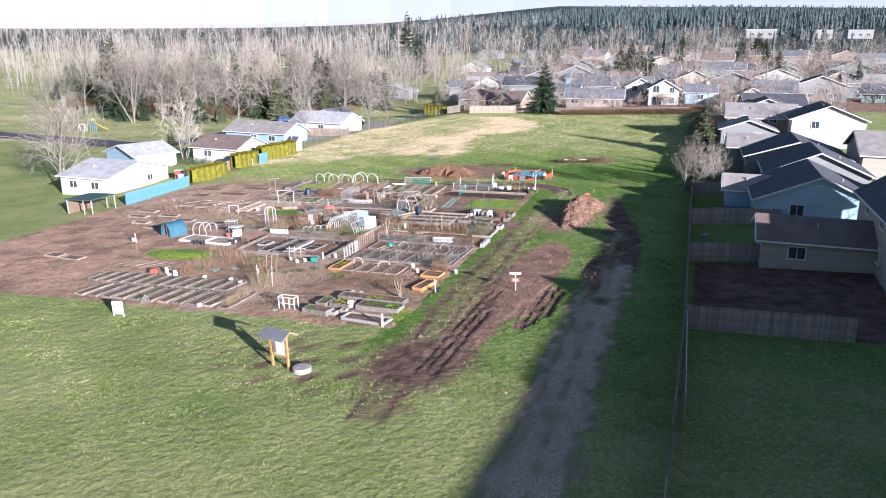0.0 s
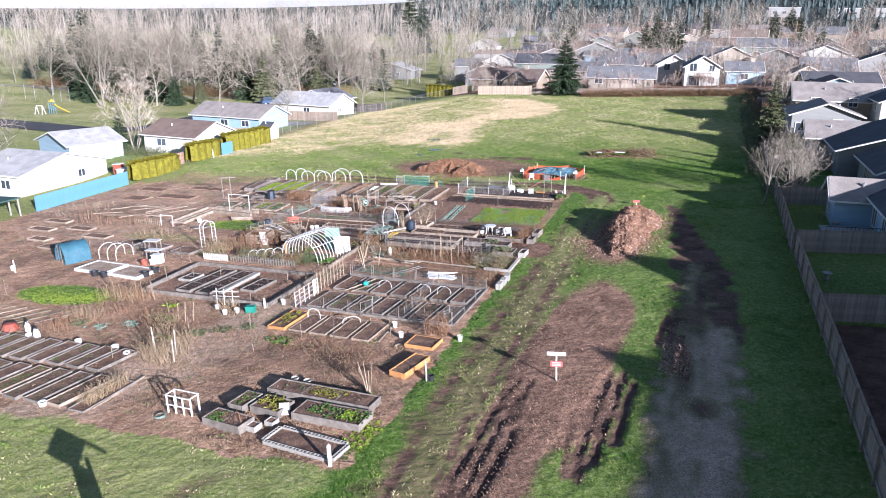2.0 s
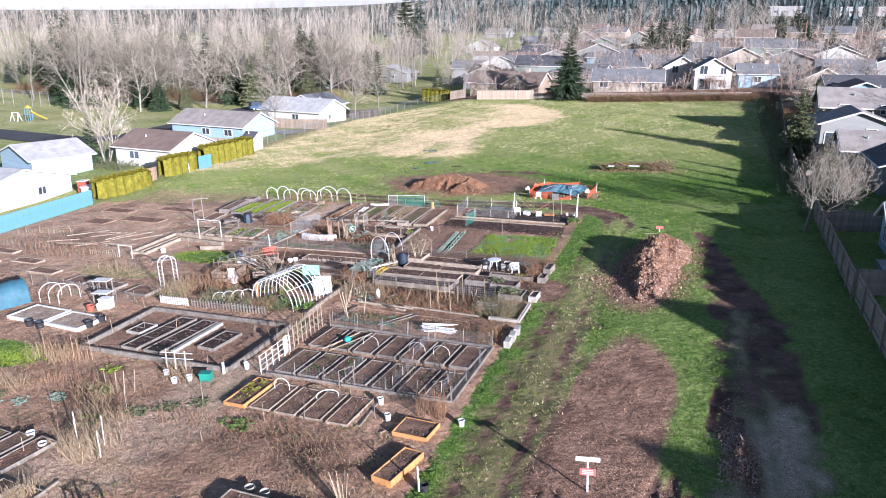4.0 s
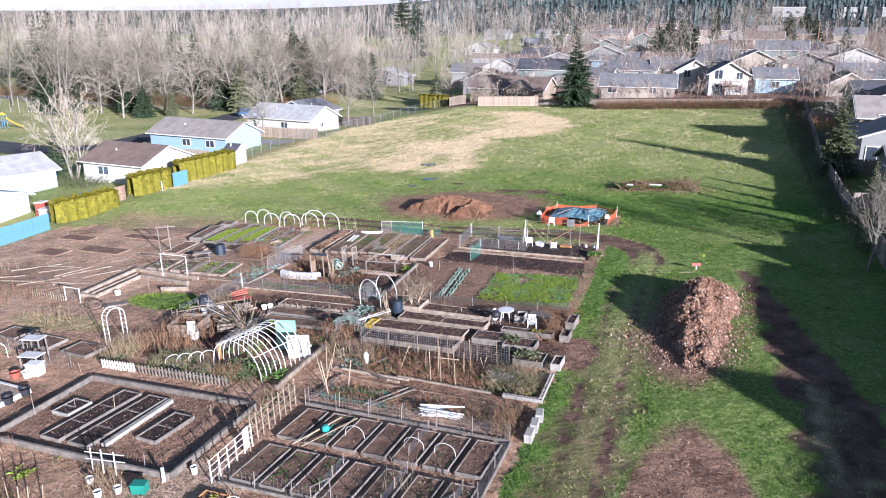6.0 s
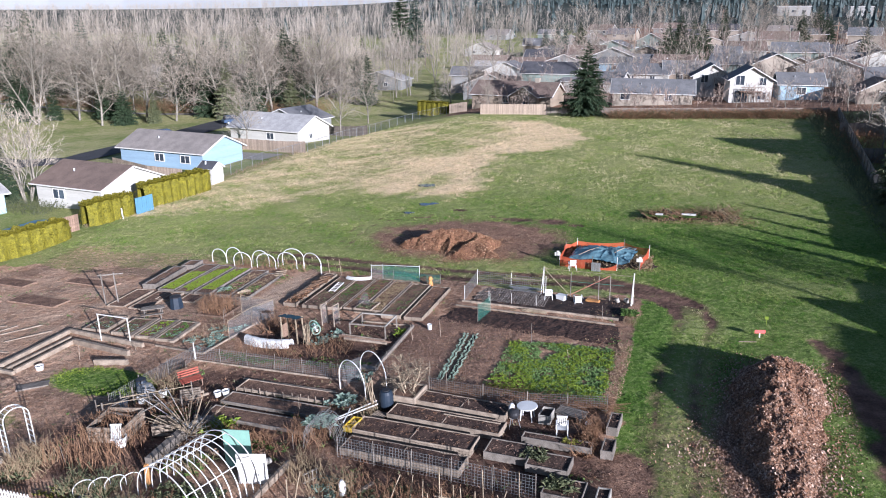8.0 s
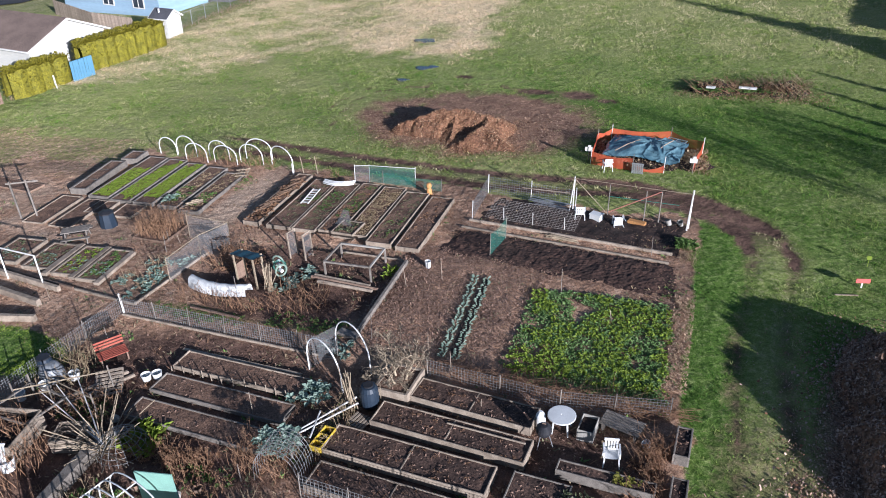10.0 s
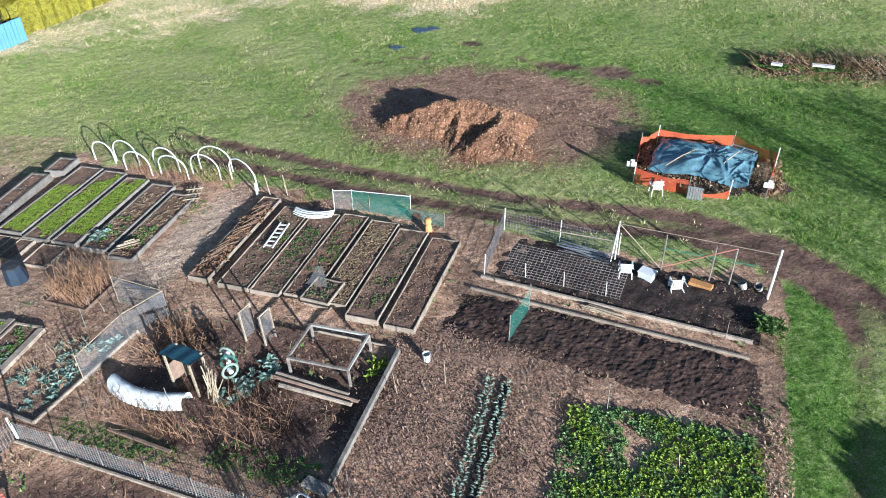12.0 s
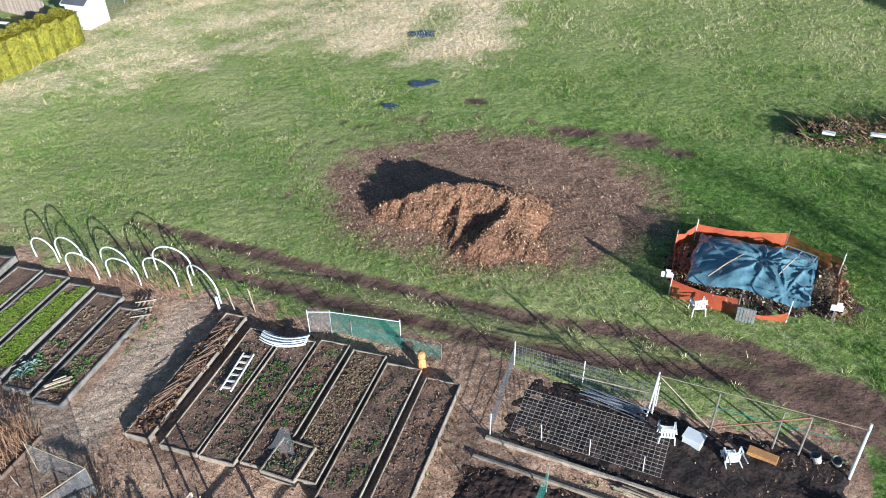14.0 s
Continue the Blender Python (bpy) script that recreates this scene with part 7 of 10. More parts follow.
for u, v, h in ((-42.3, 50.4, 1.25), (-40.9, 48.9, 0.95)):
    tb = thing("garden_table", "white topped wooden garden table with pots", "table", stand(u, v, 8))
    part("tabletop", Geo().box((0, 0, h), (1.3, 0.8, 0.05)), WHITE_PAINT, tb)
    for x in (-0.55, 0.55):
        for y in (-0.32, 0.32):
            part("leg", Geo().box((x, y, h / 2 - 0.02), (0.07, 0.07, h - 0.02)), GREY_WOOD, tb)
for u, v, mt in ((-38.7, 45.2, BLACK_PLASTIC), (-38.6, 46.2, BLACK_PLASTIC), (-41.0, 47.7, RED_PAINT), (-40.4, 48.0, WHITE_PLASTIC), (-42.9, 44.3, BLACK_PLASTIC), (-41.9, 44.2, BLACK_PLASTIC)):
    bucket(u, v, mt, 0.28, 0.4, "round plant tub standing beside a tray bed")
tub = thing("white_tub", "white plastic tub with a lid", "tub", stand(-40.2, 48.4, 10))
part("body", Geo().box((0, 0, 0.35), (0.8, 0.6, 0.7)), WHITE_PLASTIC, tub)
part("lid", Geo().box((0, 0, 0.73), (0.88, 0.68, 0.06)), WHITE_PLASTIC, tub)
for u, v, w, l in ((-40.0, 51.8, 2.2, 1.6), (-43.8, 52.2, 3.0, 1.5), (-46.8, 52.8, 2.0, 1.5)):
    bed(u, v, w, l, 0.2, -6, GREY_WOOD, SOIL, 0.08, "weathered timber bed with dark soil", "raised beds")
wire_panel([(-50, 51.0), (-38.8, 49.6)], 0.9, "low wire fence behind the tray beds", 0.2)
poles(-50.2, 43.3, [(0, 0, 1.1, 0, 0)], 0.06, WHITE_PAINT, "white pipe standing in soil", "post")
bucket(-51.0, 43.8, None, 0.2, 0.4)
for u, v, w, l in ((-52.5, 36.5, 2.4, 1.2), (-55.5, 37.0, 2.0, 1.2), (-53.5, 50, 2.4, 1.0), (-57, 52, 2.4, 1.0), (-52, 54, 3, 1.1), (-56, 56, 3, 1.1), (-60, 55, 3, 1.1), (-61, 58, 3.2, 1.0)):
    bed(u, v, w, l, 0.16, -4, PALE_WOOD, SOIL, 0.05, "low pale timber bed at the bare end of the garden", "raised beds")
stems(-55, 58.5, 8, 2.5, 90, 1.1, RUST, "dead upright stalks at the bare end of the garden", 0, 0.2, 0.012, 2)

FRONT_STALKS = ((-37.0, 40.6, 3.6, 1.6, 90, 1.0, STRAW), (-28.2, 35.4, 3.0, 1.8, 80, 0.8, STRAW), (-36.6, 34.9, 2.6, 1.6, 70, 0.8, RUST), (-36.6, 37.0, 3.0, 1.4, 60, 0.9, STRAW), (-33.4, 38.4, 4.0, 1.4, 60, 0.7, RUST), (-30.4, 37.2, 2.2, 1.4, 50, 0.8, STRAW), (-24.6, 36.6, 3.0, 1.4, 50, 0.5, RUST), (-46.5, 55.4, 5.0, 1.6, 60, 0.9, STRAW))
FRONT_CLUMPS = ((-32.6, 36.7, BLUE_LEAF, 12), (-32.4, 40.2, LIME, 10), (-27.2, 36.6, OLIVE, 34), (-26.0, 37.4, OLIVE, 24), (-21.2, 36.8, KALE, 18), (-36.2, 36.0, OLIVE, 20), (-24.6, 38.2, OLIVE, 16))
for u, v, w, l, n, h, mt in FRONT_STALKS:
    stems(u, v, w, l, n, h, mt, "thin dead stalks standing on an uncleared plot", 0, 0.3, 0.011, 3)
for u, v, mt, n in FRONT_CLUMPS:
    greens(u, v, 1.0, 0.8, n, mt, 0.3, 0.07, "low clump of winter greens among dead stalks", 0, 0.0, 0.8, 7)

# ---- hoop house plot ----
hh = thing("hoop_house", "open greenhouse frame of white pipe hoops over green plants", "greenhouse frame", stand(-28.1, 53.0, -17))
for k in range(10):
    y = -1.6 + k * 0.36
    pts = [Vector((-2.1 * math.cos(math.pi * i / 18), y + 0.03 * math.sin(k * 2.3), (2.0 + 0.012 * k) * math.sin(math.pi * i / 18) ** 0.85)) for i in range(19)]
    part("hoop", Geo().tube(pts, 0.024, 6), WHITE_PLASTIC, hh)
for a in (0.22, 0.5, 0.78):
    x, z = -2.1 * math.cos(math.pi * a), 2.0 * math.sin(math.pi * a) ** 0.85
    part("ridge_pipe", Geo().rod((x, -1.6, z), (x, 1.66, z + 0.05), 0.022), WHITE_PLASTIC, hh)
solo("screen_board", Geo().box((0, 0, 0.75), (1.35, 0.05, 1.5)), WHITE_PAINT, "white insulating board standing at the greenhouse end", "board", stand(-26.1, 54.2, 14))
solo("screen_board", Geo().box((0, 0, 0.95), (1.3, 0.05, 1.9)), mat("pale_green_board", (0.22, 0.40, 0.32), (0.19, 0.34, 0.28), contrast=0.1), "pale green board standing behind the greenhouse hoops", "board", stand(-27.5, 55.2, 10))
greens(-28.4, 52.2, 3.2, 1.8, 60, OLIVE, 0.4, 0.12, "grey-green brassica plants under the hoops", 0, 0.1, 1.2, 8)
greens(-27.0, 51.6, 2.6, 1.2, 36, KALE, 0.4, 0.14, "dark green leafy plants under the hoops", 0, 0.1, 1.3, 8)
stems(-28.8, 50.9, 3.5, 1.0, 110, 0.8, OLIVE, "grey-green bushy herbs along the greenhouse", 0, 0.35, 0.012, 5)
plank((-25.3, 50.3), (-25.35, 55.9), 0.16, 0.3, PALE_WOOD, "long pale border plank beside the greenhouse")
plank((-31.6, 54.0), (-31.8, 56.9), 0.4, 0.5, GREY_WOOD, "grey wooden bench plank beside the greenhouse")
solo("post", Geo().box((0, 0, 0.5), (0.16, 0.16, 1.0)), ORANGE_WOOD, "orange timber post beside the greenhouse", "post", stand(-30.7, 52.9))
for k in range(4):
    pipe_hoop(-33.0 + 0.55 * k, 51.5 + 0.35 * k, 0.9, 0.65, 60, 0.02, None, "small white pipe hoop over herbs")
ar = thing("garden_arbor", "white arched metal garden arbor with ladder sides", "arbor", stand(-38.9, 53.5, 75))
for s in (-1, 1):
    for y in (-0.25, 0.25):
        part("post", Geo().rod((s * 0.62, y, 0), (s * 0.62, y, 1.8), 0.03, n=6), WHITE_PAINT, ar)
    for z in (0.2, 0.5, 0.8, 1.1, 1.4, 1.7):
        part("rung", Geo().rod((s * 0.62, -0.25, z), (s * 0.62, 0.25, z), 0.02, n=5), WHITE_PAINT, ar)
for y in (-0.25, 0.25):
    part("arch", Geo().tube([Vector((-0.62 * math.cos(math.pi * i / 12), y, 1.8 + 0.55 * math.sin(math.pi * i / 12))) for i in range(13)], 0.03, 6), WHITE_PAINT, ar)
for i in range(1, 8):
    a = math.pi * i / 8
    part("rung", Geo().rod((-0.62 * math.cos(a), -0.25, 1.8 + 0.55 * math.sin(a)), (-0.62 * math.cos(a), 0.25, 1.8 + 0.55 * math.sin(a)), 0.018, n=5), WHITE_PAINT, ar)
pk = thing("picket_fence", "short white picket fence at the plot edge", "fence", stand(-35.75, 50.1, 0))
for k in range(13):
    part("picket", Geo().box((-1.15 + k * 0.19, 0, 0.26), (0.1, 0.03, 0.52)).add([(-1.2 + k * 0.19, -0.012, 0.52), (-1.1 + k * 0.19, -0.012, 0.52), (-1.15 + k * 0.19, -0.012, 0.6), (-1.2 + k * 0.19, 0.012, 0.52), (-1.1 + k * 0.19, 0.012, 0.52), (-1.15 + k * 0.19, 0.012, 0.6)], [(0, 1, 2), (4, 3, 5), (0, 2, 5, 3), (1, 4, 5, 2)]), WHITE_PAINT, pk)
for z in (0.15, 0.4):
    part("rail", Geo().box((0, 0.04, z), (2.4, 0.03, 0.05)), WHITE_PAINT, pk)
pk = thing("picket_fence", "low grey weathered paling fence round the herb plot", "fence", stand(-31.2, 50.0, -1))
for k in range(26):
    part("picket", Geo().box((-3.0 + k * 0.24, 0, 0.3), (0.08, 0.03, R.uniform(0.5, 0.68)), 0), GREY_WOOD, pk)
part("rail", Geo().box((0, 0.035, 0.4), (6.2, 0.03, 0.05)), GREY_WOOD, pk)
stems(-35.0, 54.6, 3.8, 3.8, 250, 1.25, RUST, "dense thicket of rust-brown raspberry canes", 0, 0.22, 0.012, 4)
stems(-36.8, 52.6, 1.8, 2.0, 70, 1.0, STRAW, "dry pale stalks and vines beside the arbor", 0, 0.3, 0.012, 4)
stems(-33.0, 51.8, 3.0, 1.8, 140, 0.7, OLIVE, "grey-green lavender and herb bushes", 0, 0.45, 0.014, 6)
greens(-34.3, 51.2, 1.6, 0.9, 30, YELLOW_LEAF, 0.2, 0.05, "yellow-green grassy herb clump", 0, 0, 1.3)
tyre = thing("tyre_planter", "old black tyre lying in the herb plot", "tyre", stand(-32.5, 51.0))
part("tyre", Geo().tube([Vector((0.32 * math.cos(a), 0.32 * math.sin(a), 0.11)) for a in [i * 0.3927 for i in range(17)]], 0.11, 8), BLACK_PLASTIC, tyre)
fr = thing("cold_frame", "low grey timber cold frame with a white basin", "cold frame", stand(-35.6, 57.6, -5))
for p, q in (((-1.0, -1.0), (1.0, -0.9)), ((1.0, -0.9), (1.2, 0.8)), ((1.2, 0.8), (-0.9, 0.9)), ((-0.9, 0.9), (-1.0, -1.0))):
    part("rail", Geo().rod((*p, 0.75), (*q, 0.75), 0.045, n=4), GREY_WOOD, fr)
    part("post", Geo().rod((*p, -0.1), (*p, 1.2 if p[0] < 0 else 0.8), 0.04, n=4), GREY_WOOD, fr)
bucket(-34.3, 55.2, None, 0.3, 0.5, "white plastic tub among raspberry canes")
for u, v in ((-36.4, 59.1), (-35.7, 60.0), (-36.9, 58.3)):
    bucket(u, v, None, 0.22, 0.35, "pale plastic bucket beside the wire fence")
bar = thing("water_butt", "dark blue plastic barrel beside the wire fence", "barrel", stand(-37.0, 59.9))
part("body", Geo().lathe([(0.26, 0), (0.31, 0.2), (0.31, 0.7), (0.26, 0.9), (0.24, 0.92)], 14), BLUE_BIN, bar)
part("lid", Geo().lathe([(0.28, 0.9), (0.28, 0.95)], 14), BLACK_PLASTIC, bar)
stems(-36.2, 59.6, 1.8, 1.6, 60, 0.7, STRAW, "grey tangle of dead vines and netting", 0, 0.5, 0.012, 4)
crate = thing("wooden_crate", "weathered wooden compost crate", "crate", stand(-33.0, 56.9, 20))
for s in (-1, 1):
    for z in (0.12, 0.34, 0.56):
        part("slat", Geo().box((s * 0.5, 0, z), (0.04, 1.0, 0.16)), PALE_WOOD, crate)
        part("slat", Geo().box((0, s * 0.5, z), (0.96, 0.04, 0.16)), PALE_WOOD, crate)
bs = thing("bean_pole_fan", "huge fan of pale bamboo canes gathered in a heap", "canes", stand(-31.6, 57.0))
for k in range(60):
    a = R.uniform(0, 6.283)
    e = R.uniform(0.2, 1.3)
    L = R.uniform(1.2, 2.6)
    part("cane", Geo().rod((R.gauss(0, 0.12), R.gauss(0, 0.12), 0.05), (math.cos(a) * math.cos(e) * L, math.sin(a) * math.cos(e) * L, 0.1 + math.sin(e) * L * 0.8), 0.024, 0.014, n=4), CANE, bs)
for a0, L in ((2.5, 4.2), (2.7, 3.9), (2.85, 4.0)):
    part("cane", Geo().rod((0, 0, 0.3), (math.cos(a0) * L, math.sin(a0) * L, 0.9), 0.03, 0.02, n=5), WHITE_PAINT, bs)
solo("stone", Geo().lathe([(0.28, 0), (0.36, 0.12), (0.30, 0.26), (0.1, 0.32)], 7), CONCRETE, "pale angular stone by the bean poles", "stone", stand(-31.9, 56.1))
greens(-30.6, 57.9, 1.8, 1.4, 60, LIME, 0.45, 0.03, "tall yellow-green ornamental grass", 0, 0, 2.0, 8)
greens(-29.4, 59.0, 0.9, 0.6, 10, LIME, 0.2, 0.12, "bright chard plant in the bean plot")

# ---- left bean plot with long low frames ----
for v, l in ((62.2, 1.1), (60.65, 1.1), (59.1, 1.1)):
    bed(-29.0, v, 6.2, l, 0.16, -2, PALE_WOOD if v > 61 else GREY_WOOD, SOIL, 0.06, "long low timber bed of dark soil in a wired plot", "long low beds")
for k in range(14):
    poles(-32 + 0.5 * k, 61.55 + 0.1 * math.sin(k), [(0, 0, R.uniform(0.25, 0.4), 0, 0)], 0.03, PALE_WOOD, "short peg at a bed edge", "peg", group="bed pegs")
plank((-32.5, 63.0), (-26.6, 62.9), 0.14, 0.08, PALE_WOOD, "long pale plank beside a bed", 0.0)
wire_panel([(-37.6, 58.0), (-37.1, 64.6), (-25.7, 64.4)], 0.9, "wire mesh fence round the bean plot", 0.12, 0.008)
poles(-37.05, 64.6, [(0, 0, 1.1, 0, 0)], 0.05, WHITE_PAINT, "white capped corner post", "post")
plank((-37.0, 64.45), (-25.8, 64.25), 0.09, 0.1, PALE_WOOD, "long pale batten at the fence foot")
bench = thing("garden_bench", "red-brown slatted wooden bench seat", "bench", stand(-34.95, 61.5, 55))
for k in range(6):
    part("slat", Geo().box((0, -0.3 + k * 0.12, 0.42), (1.2, 0.085, 0.03)), RED_PAINT, bench)
for k in range(3):
    part("slat", Geo().box((0, 0.42 + 0.03 * k, 0.55 + k * 0.13), (1.2, 0.03, 0.09)), RED_PAINT, bench)
for x in (-0.52, 0.52):
    for y in (-0.28, 0.36):
        part("leg", Geo().box((x, y, 0.2), (0.06, 0.06, 0.42)), BROWN_WOOD, bench)
for u, v in ((-32.7, 60.8), (-32.35, 61.05)):
    bucket(u, v, None, 0.2, 0.3, "white bucket beside a bean bed")
for a in (0, 1):
    plank((-34.8 - 0.3 * a, 58.6), (-33.4 - 0.3 * a, 60.9), 0.12, 0.12, PALE_WOOD, "pale timber stacked by the bench", 0.1 * a)
greens(-25.6, 61.8, 1.2, 1.1, 14, BLUE_LEAF, 0.42, 0.22, "large grey-green kale plant in a bed", 0, 0.15, 0.9, 8)
greens(-26.0, 64.9, 1.3, 0.9, 12, BLUE_LEAF, 0.35, 0.18, "grey-green kale plants beside the wire fence", 0, 0, 0.9, 8)
greens(-25.3, 58.9, 1.2, 1.0, 14, BLUE_LEAF, 0.45, 0.24, "grey-green broccoli plants on a wooden bench", 0, 0.5, 0.9, 8)
shelf = thing("plant_bench", "weathered wooden potting bench holding plants", "bench", stand(-25.3, 58.9, 0))
part("top", Geo().box((0, 0, 0.55), (1.5, 0.7, 0.06)), GREY_WOOD, shelf)
for x in (-0.65, 0.65):
    for y in (-0.28, 0.28):
        part("leg", Geo().box((x, y, 0.26), (0.07, 0.07, 0.54)), GREY_WOOD, shelf)
stems(-25.6, 58.2, 2.2, 1.6, 130, 0.8, RUST, "tangle of brown vines over a wire arch", 0, 0.4, 0.01, 5)
wa = thing("wire_arch", "arched wire mesh tunnel overgrown with dead vines", "arch", stand(-24.6, 58.0, 4))
for k in range(9):
    y = -0.6 + 0.15 * k
    part("wire", Geo().tube([Vector((-0.85 * math.cos(math.pi * i / 12), y, 1.5 * math.sin(math.pi * i / 12) ** 0.7)) for i in range(13)], 0.007, 4), WIRE, wa)
for i in range(1, 12):
    x, z = -0.85 * math.cos(math.pi * i / 12), 1.5 * math.sin(math.pi * i / 12) ** 0.7
    part("wire", Geo().rod((x, -0.6, z), (x, 0.6, z), 0.007, n=4), WIRE, wa)
greens(-24.6, 58.0, 1.3, 1.1, 40, BLUE_LEAF, 0.16, 0.05, "grey vine leaves on a wire arch", 0, 1.3, 0.4)
scr = thing("lattice_arbor", "two white pipe arches over the path with netting", "arch", stand(-25.2, 63.6, -25))
for y in (-0.75, 0.75):
    part("hoop", Geo().tube([Vector((-1.1 * math.cos(math.pi * i / 14), y, 0.7 + 1.3 * math.sin(math.pi * i / 14))) for i in range(15)], 0.03, 6), WHITE_PLASTIC, scr)
    for s in (-1, 1):
        part("leg", Geo().rod((s * 1.1, y, -0.1), (s * 1.1, y, 0.72), 0.03), WHITE_PLASTIC, scr)
part("net", Geo().sheet(4, 4, lambda a, b: Vector((-1.1 + 0.1 * a, -0.75 + 1.5 * a, 1.4 * b))), GREY_NET, scr)

# ---- table plot with long raised beds ----
for u, v, w, l, sp, rot in ((-19.2, 63.0, 4.9, 1.2, 1, -5), (-19.6, 61.3, 6.0, 1.2, 1, -4), (-20.6, 59.6, 6.2, 1.35, 1, -3), (-20.5, 57.85, 6.0, 1.2, 1, -3)):
    bed(u, v, w, l, 0.34, rot, PALE_WOOD, BED_SOIL, 0.05, "long pale timber raised bed with raked dark soil", "long raised beds", split=sp, across=True)
    bed_weeds(u, v, w, l, 0.34, rot, "straw", 30)
plank((-19.8, 61.6), (-16.8, 61.4), 0.05, 0.05, PALE_WOOD, "thin batten lying along a bed", 0.34)
for u, v, w, l in ((-15.9, 59.4, 2.0, 1.25), (-13.9, 58.9, 1.9, 1.2), (-12.9, 57.1, 1.7, 1.3), (-13.9, 60.7, 3.3, 0.55)):
    bed(u, v, w, l, 0.36, -3, GREY_WOOD, BED_SOIL, 0.05, "weathered timber raised bed with herbs", "raised beds")
greens(-13.1, 57.2, 1.2, 0.9, 24, OLIVE, 0.4, 0.05, "grey-green herb bushes in a raised bed", 0, 0.3, 1.6, 9)
greens(-14.6, 59.2, 1.2, 0.8, 22, OLIVE, 0.32, 0.06, "grey-green sage in a raised bed", 0, 0.3, 1.4, 9)
greens(-13.2, 60.7, 0.9, 0.4, 10, YELLOW_LEAF, 0.2, 0.1, "yellow-green leaves in a narrow raised bed", 0, 0.32)
for u, v, l in ((-11.55, 63.0, 1.5), (-11.55, 60.7, 1.1), (-11.3, 56.8, 1.2)):
    bed(u, v, 0.55, l, 0.45, -2, CONCRETE if v < 60 else GREY_WOOD, DARK_SOIL, 0.06, "upright grey planter box with dark soil", "planter boxes")
bed(-22.4, 63.3, 1.5, 1.7, 0.5, -3, PALE_WOOD, SOIL, 0.12, "square thick timber planter round a small pale tree", "planter boxes")
w, t = bare_tree_geo(77, 2.1, 1.1, 3, 0.2, 0.5)
ob = thing("small_fig_tree", "small leafless pale fig tree in a timber planter", "tree", stand(-22.4, 63.3, 0, 0.4))
part("trunk", w, CANE, ob)
part("crown", t, CANE, ob)
wire_panel([(-21.6, 64.35), (-18.5, 64.1), (-16.1, 63.95), (-12.1, 64.6)], 0.8, "brown reed and wire fence along a raised bed plot", 0.13, 0.007)
g = Geo()
for _ in range(520):
    u, v = rnd(-21.6, -11.9), 64.5 + rnd(-0.25, 0.35)
    p = spot(u, v) - spot(-17, 64.5)
    a = rnd(-0.5, 0.5) + (0 if R.random() < 0.8 else 1.57)
    d = Vector((math.cos(a - 0.32), math.sin(a - 0.32), rnd(-0.1, 0.15))) * rnd(0.5, 1.3)
    g.rod(p + Vector((0, 0, rnd(0.05, 0.5))), p + d + Vector((0, 0, rnd(0.05, 0.5))), 0.009, 0.006, n=3, cap=False)
solo("brush_hedge", g, RUST, "low dead hedge of woven brown brush", "brush fence", Matrix.Translation(spot(-17, 64.5)), kind="stuff")
wire_panel([(-23.5, 57.15), (-14.0, 56.5)], 1.05, "grey wire mesh fence in front of raised beds", 0.15, 0.009)
tb = thing("round_table", "round white plastic garden table", "table", stand(-15.8, 62.8))
part("tabletop", Geo().lathe([(0.5, 0.69), (0.52, 0.70), (0.52, 0.73), (0.50, 0.74), (0.03, 0.745), (0.02, 0.72)], 28), WHITE_PLASTIC, tb)
for k in range(4):
    a = 0.785 + k * 1.5708
    part("leg", Geo().rod((0.33 * math.cos(a), 0.33 * math.sin(a), 0.7), (0.42 * math.cos(a), 0.42 * math.sin(a), 0), 0.04, 0.03, n=6), WHITE_PLASTIC, tb)
lounge_chair(-13.85, 61.7, 10, label="white moulded plastic armchair beside raised beds")
grill = thing("kettle_grill", "black round kettle barbecue on three legs", "barbecue", stand(-16.25, 61.85))
part("bowl", Geo().lathe([(0.05, 0.5), (0.22, 0.56), (0.29, 0.7), (0.29, 0.74)], 18), BLACK_PLASTIC, grill)
part("lid", Geo().lathe([(0.295, 0.75), (0.27, 0.87), (0.15, 0.98), (0.03, 1.0)], 18), BLACK_PLASTIC, grill)
part("handle", Geo().rod((-0.07, 0, 1.04), (0.07, 0, 1.04), 0.02), BROWN_WOOD, grill)
for k in range(3):
    a = k * 2.094
    part("leg", Geo().rod((0.18 * math.cos(a), 0.18 * math.sin(a), 0.58), (0.34 * math.cos(a), 0.34 * math.sin(a), 0), 0.015, n=5), GALV, grill)
jug = thing("jug", "white plastic drum beside the barbecue", "drum", stand(-16.55, 62.7))
part("body", Geo().lathe([(0.16, 0), (0.18, 0.05), (0.18, 0.62), (0.1, 0.75), (0.06, 0.8)], 12), WHITE_PLASTIC, jug)
barrel = thing("barrel", "large black plastic barrel on a slatted base", "barrel", stand(-23.1, 62.0, -15))
part("body", Geo().lathe([(0.28, 0), (0.36, 0.15), (0.38, 0.5), (0.36, 0.85), (0.28, 1.0), (0.1, 1.04)], 18), BLUE_BIN, barrel)
part("lid", Geo().lathe([(0.2, 1.02), (0.2, 1.07)], 14), BLACK_PLASTIC, barrel)
pal = thing("pallet", "small wooden slatted pallet by the barrel", "pallet", stand(-23.1, 61.0, -15))
for k in range(6):
    part("slat", Geo().box((-0.35 + k * 0.14, 0, 0.12), (0.09, 0.7, 0.03)), PALE_WOOD, pal)
for y in (-0.3, 0.3):
    part("bearer", Geo().box((0, y, 0.045), (0.85, 0.08, 0.1)), PALE_WOOD, pal)
cb = thing("cane_bundle", "tall upright bundle of pale canes", "canes", stand(-23.75, 61.6))
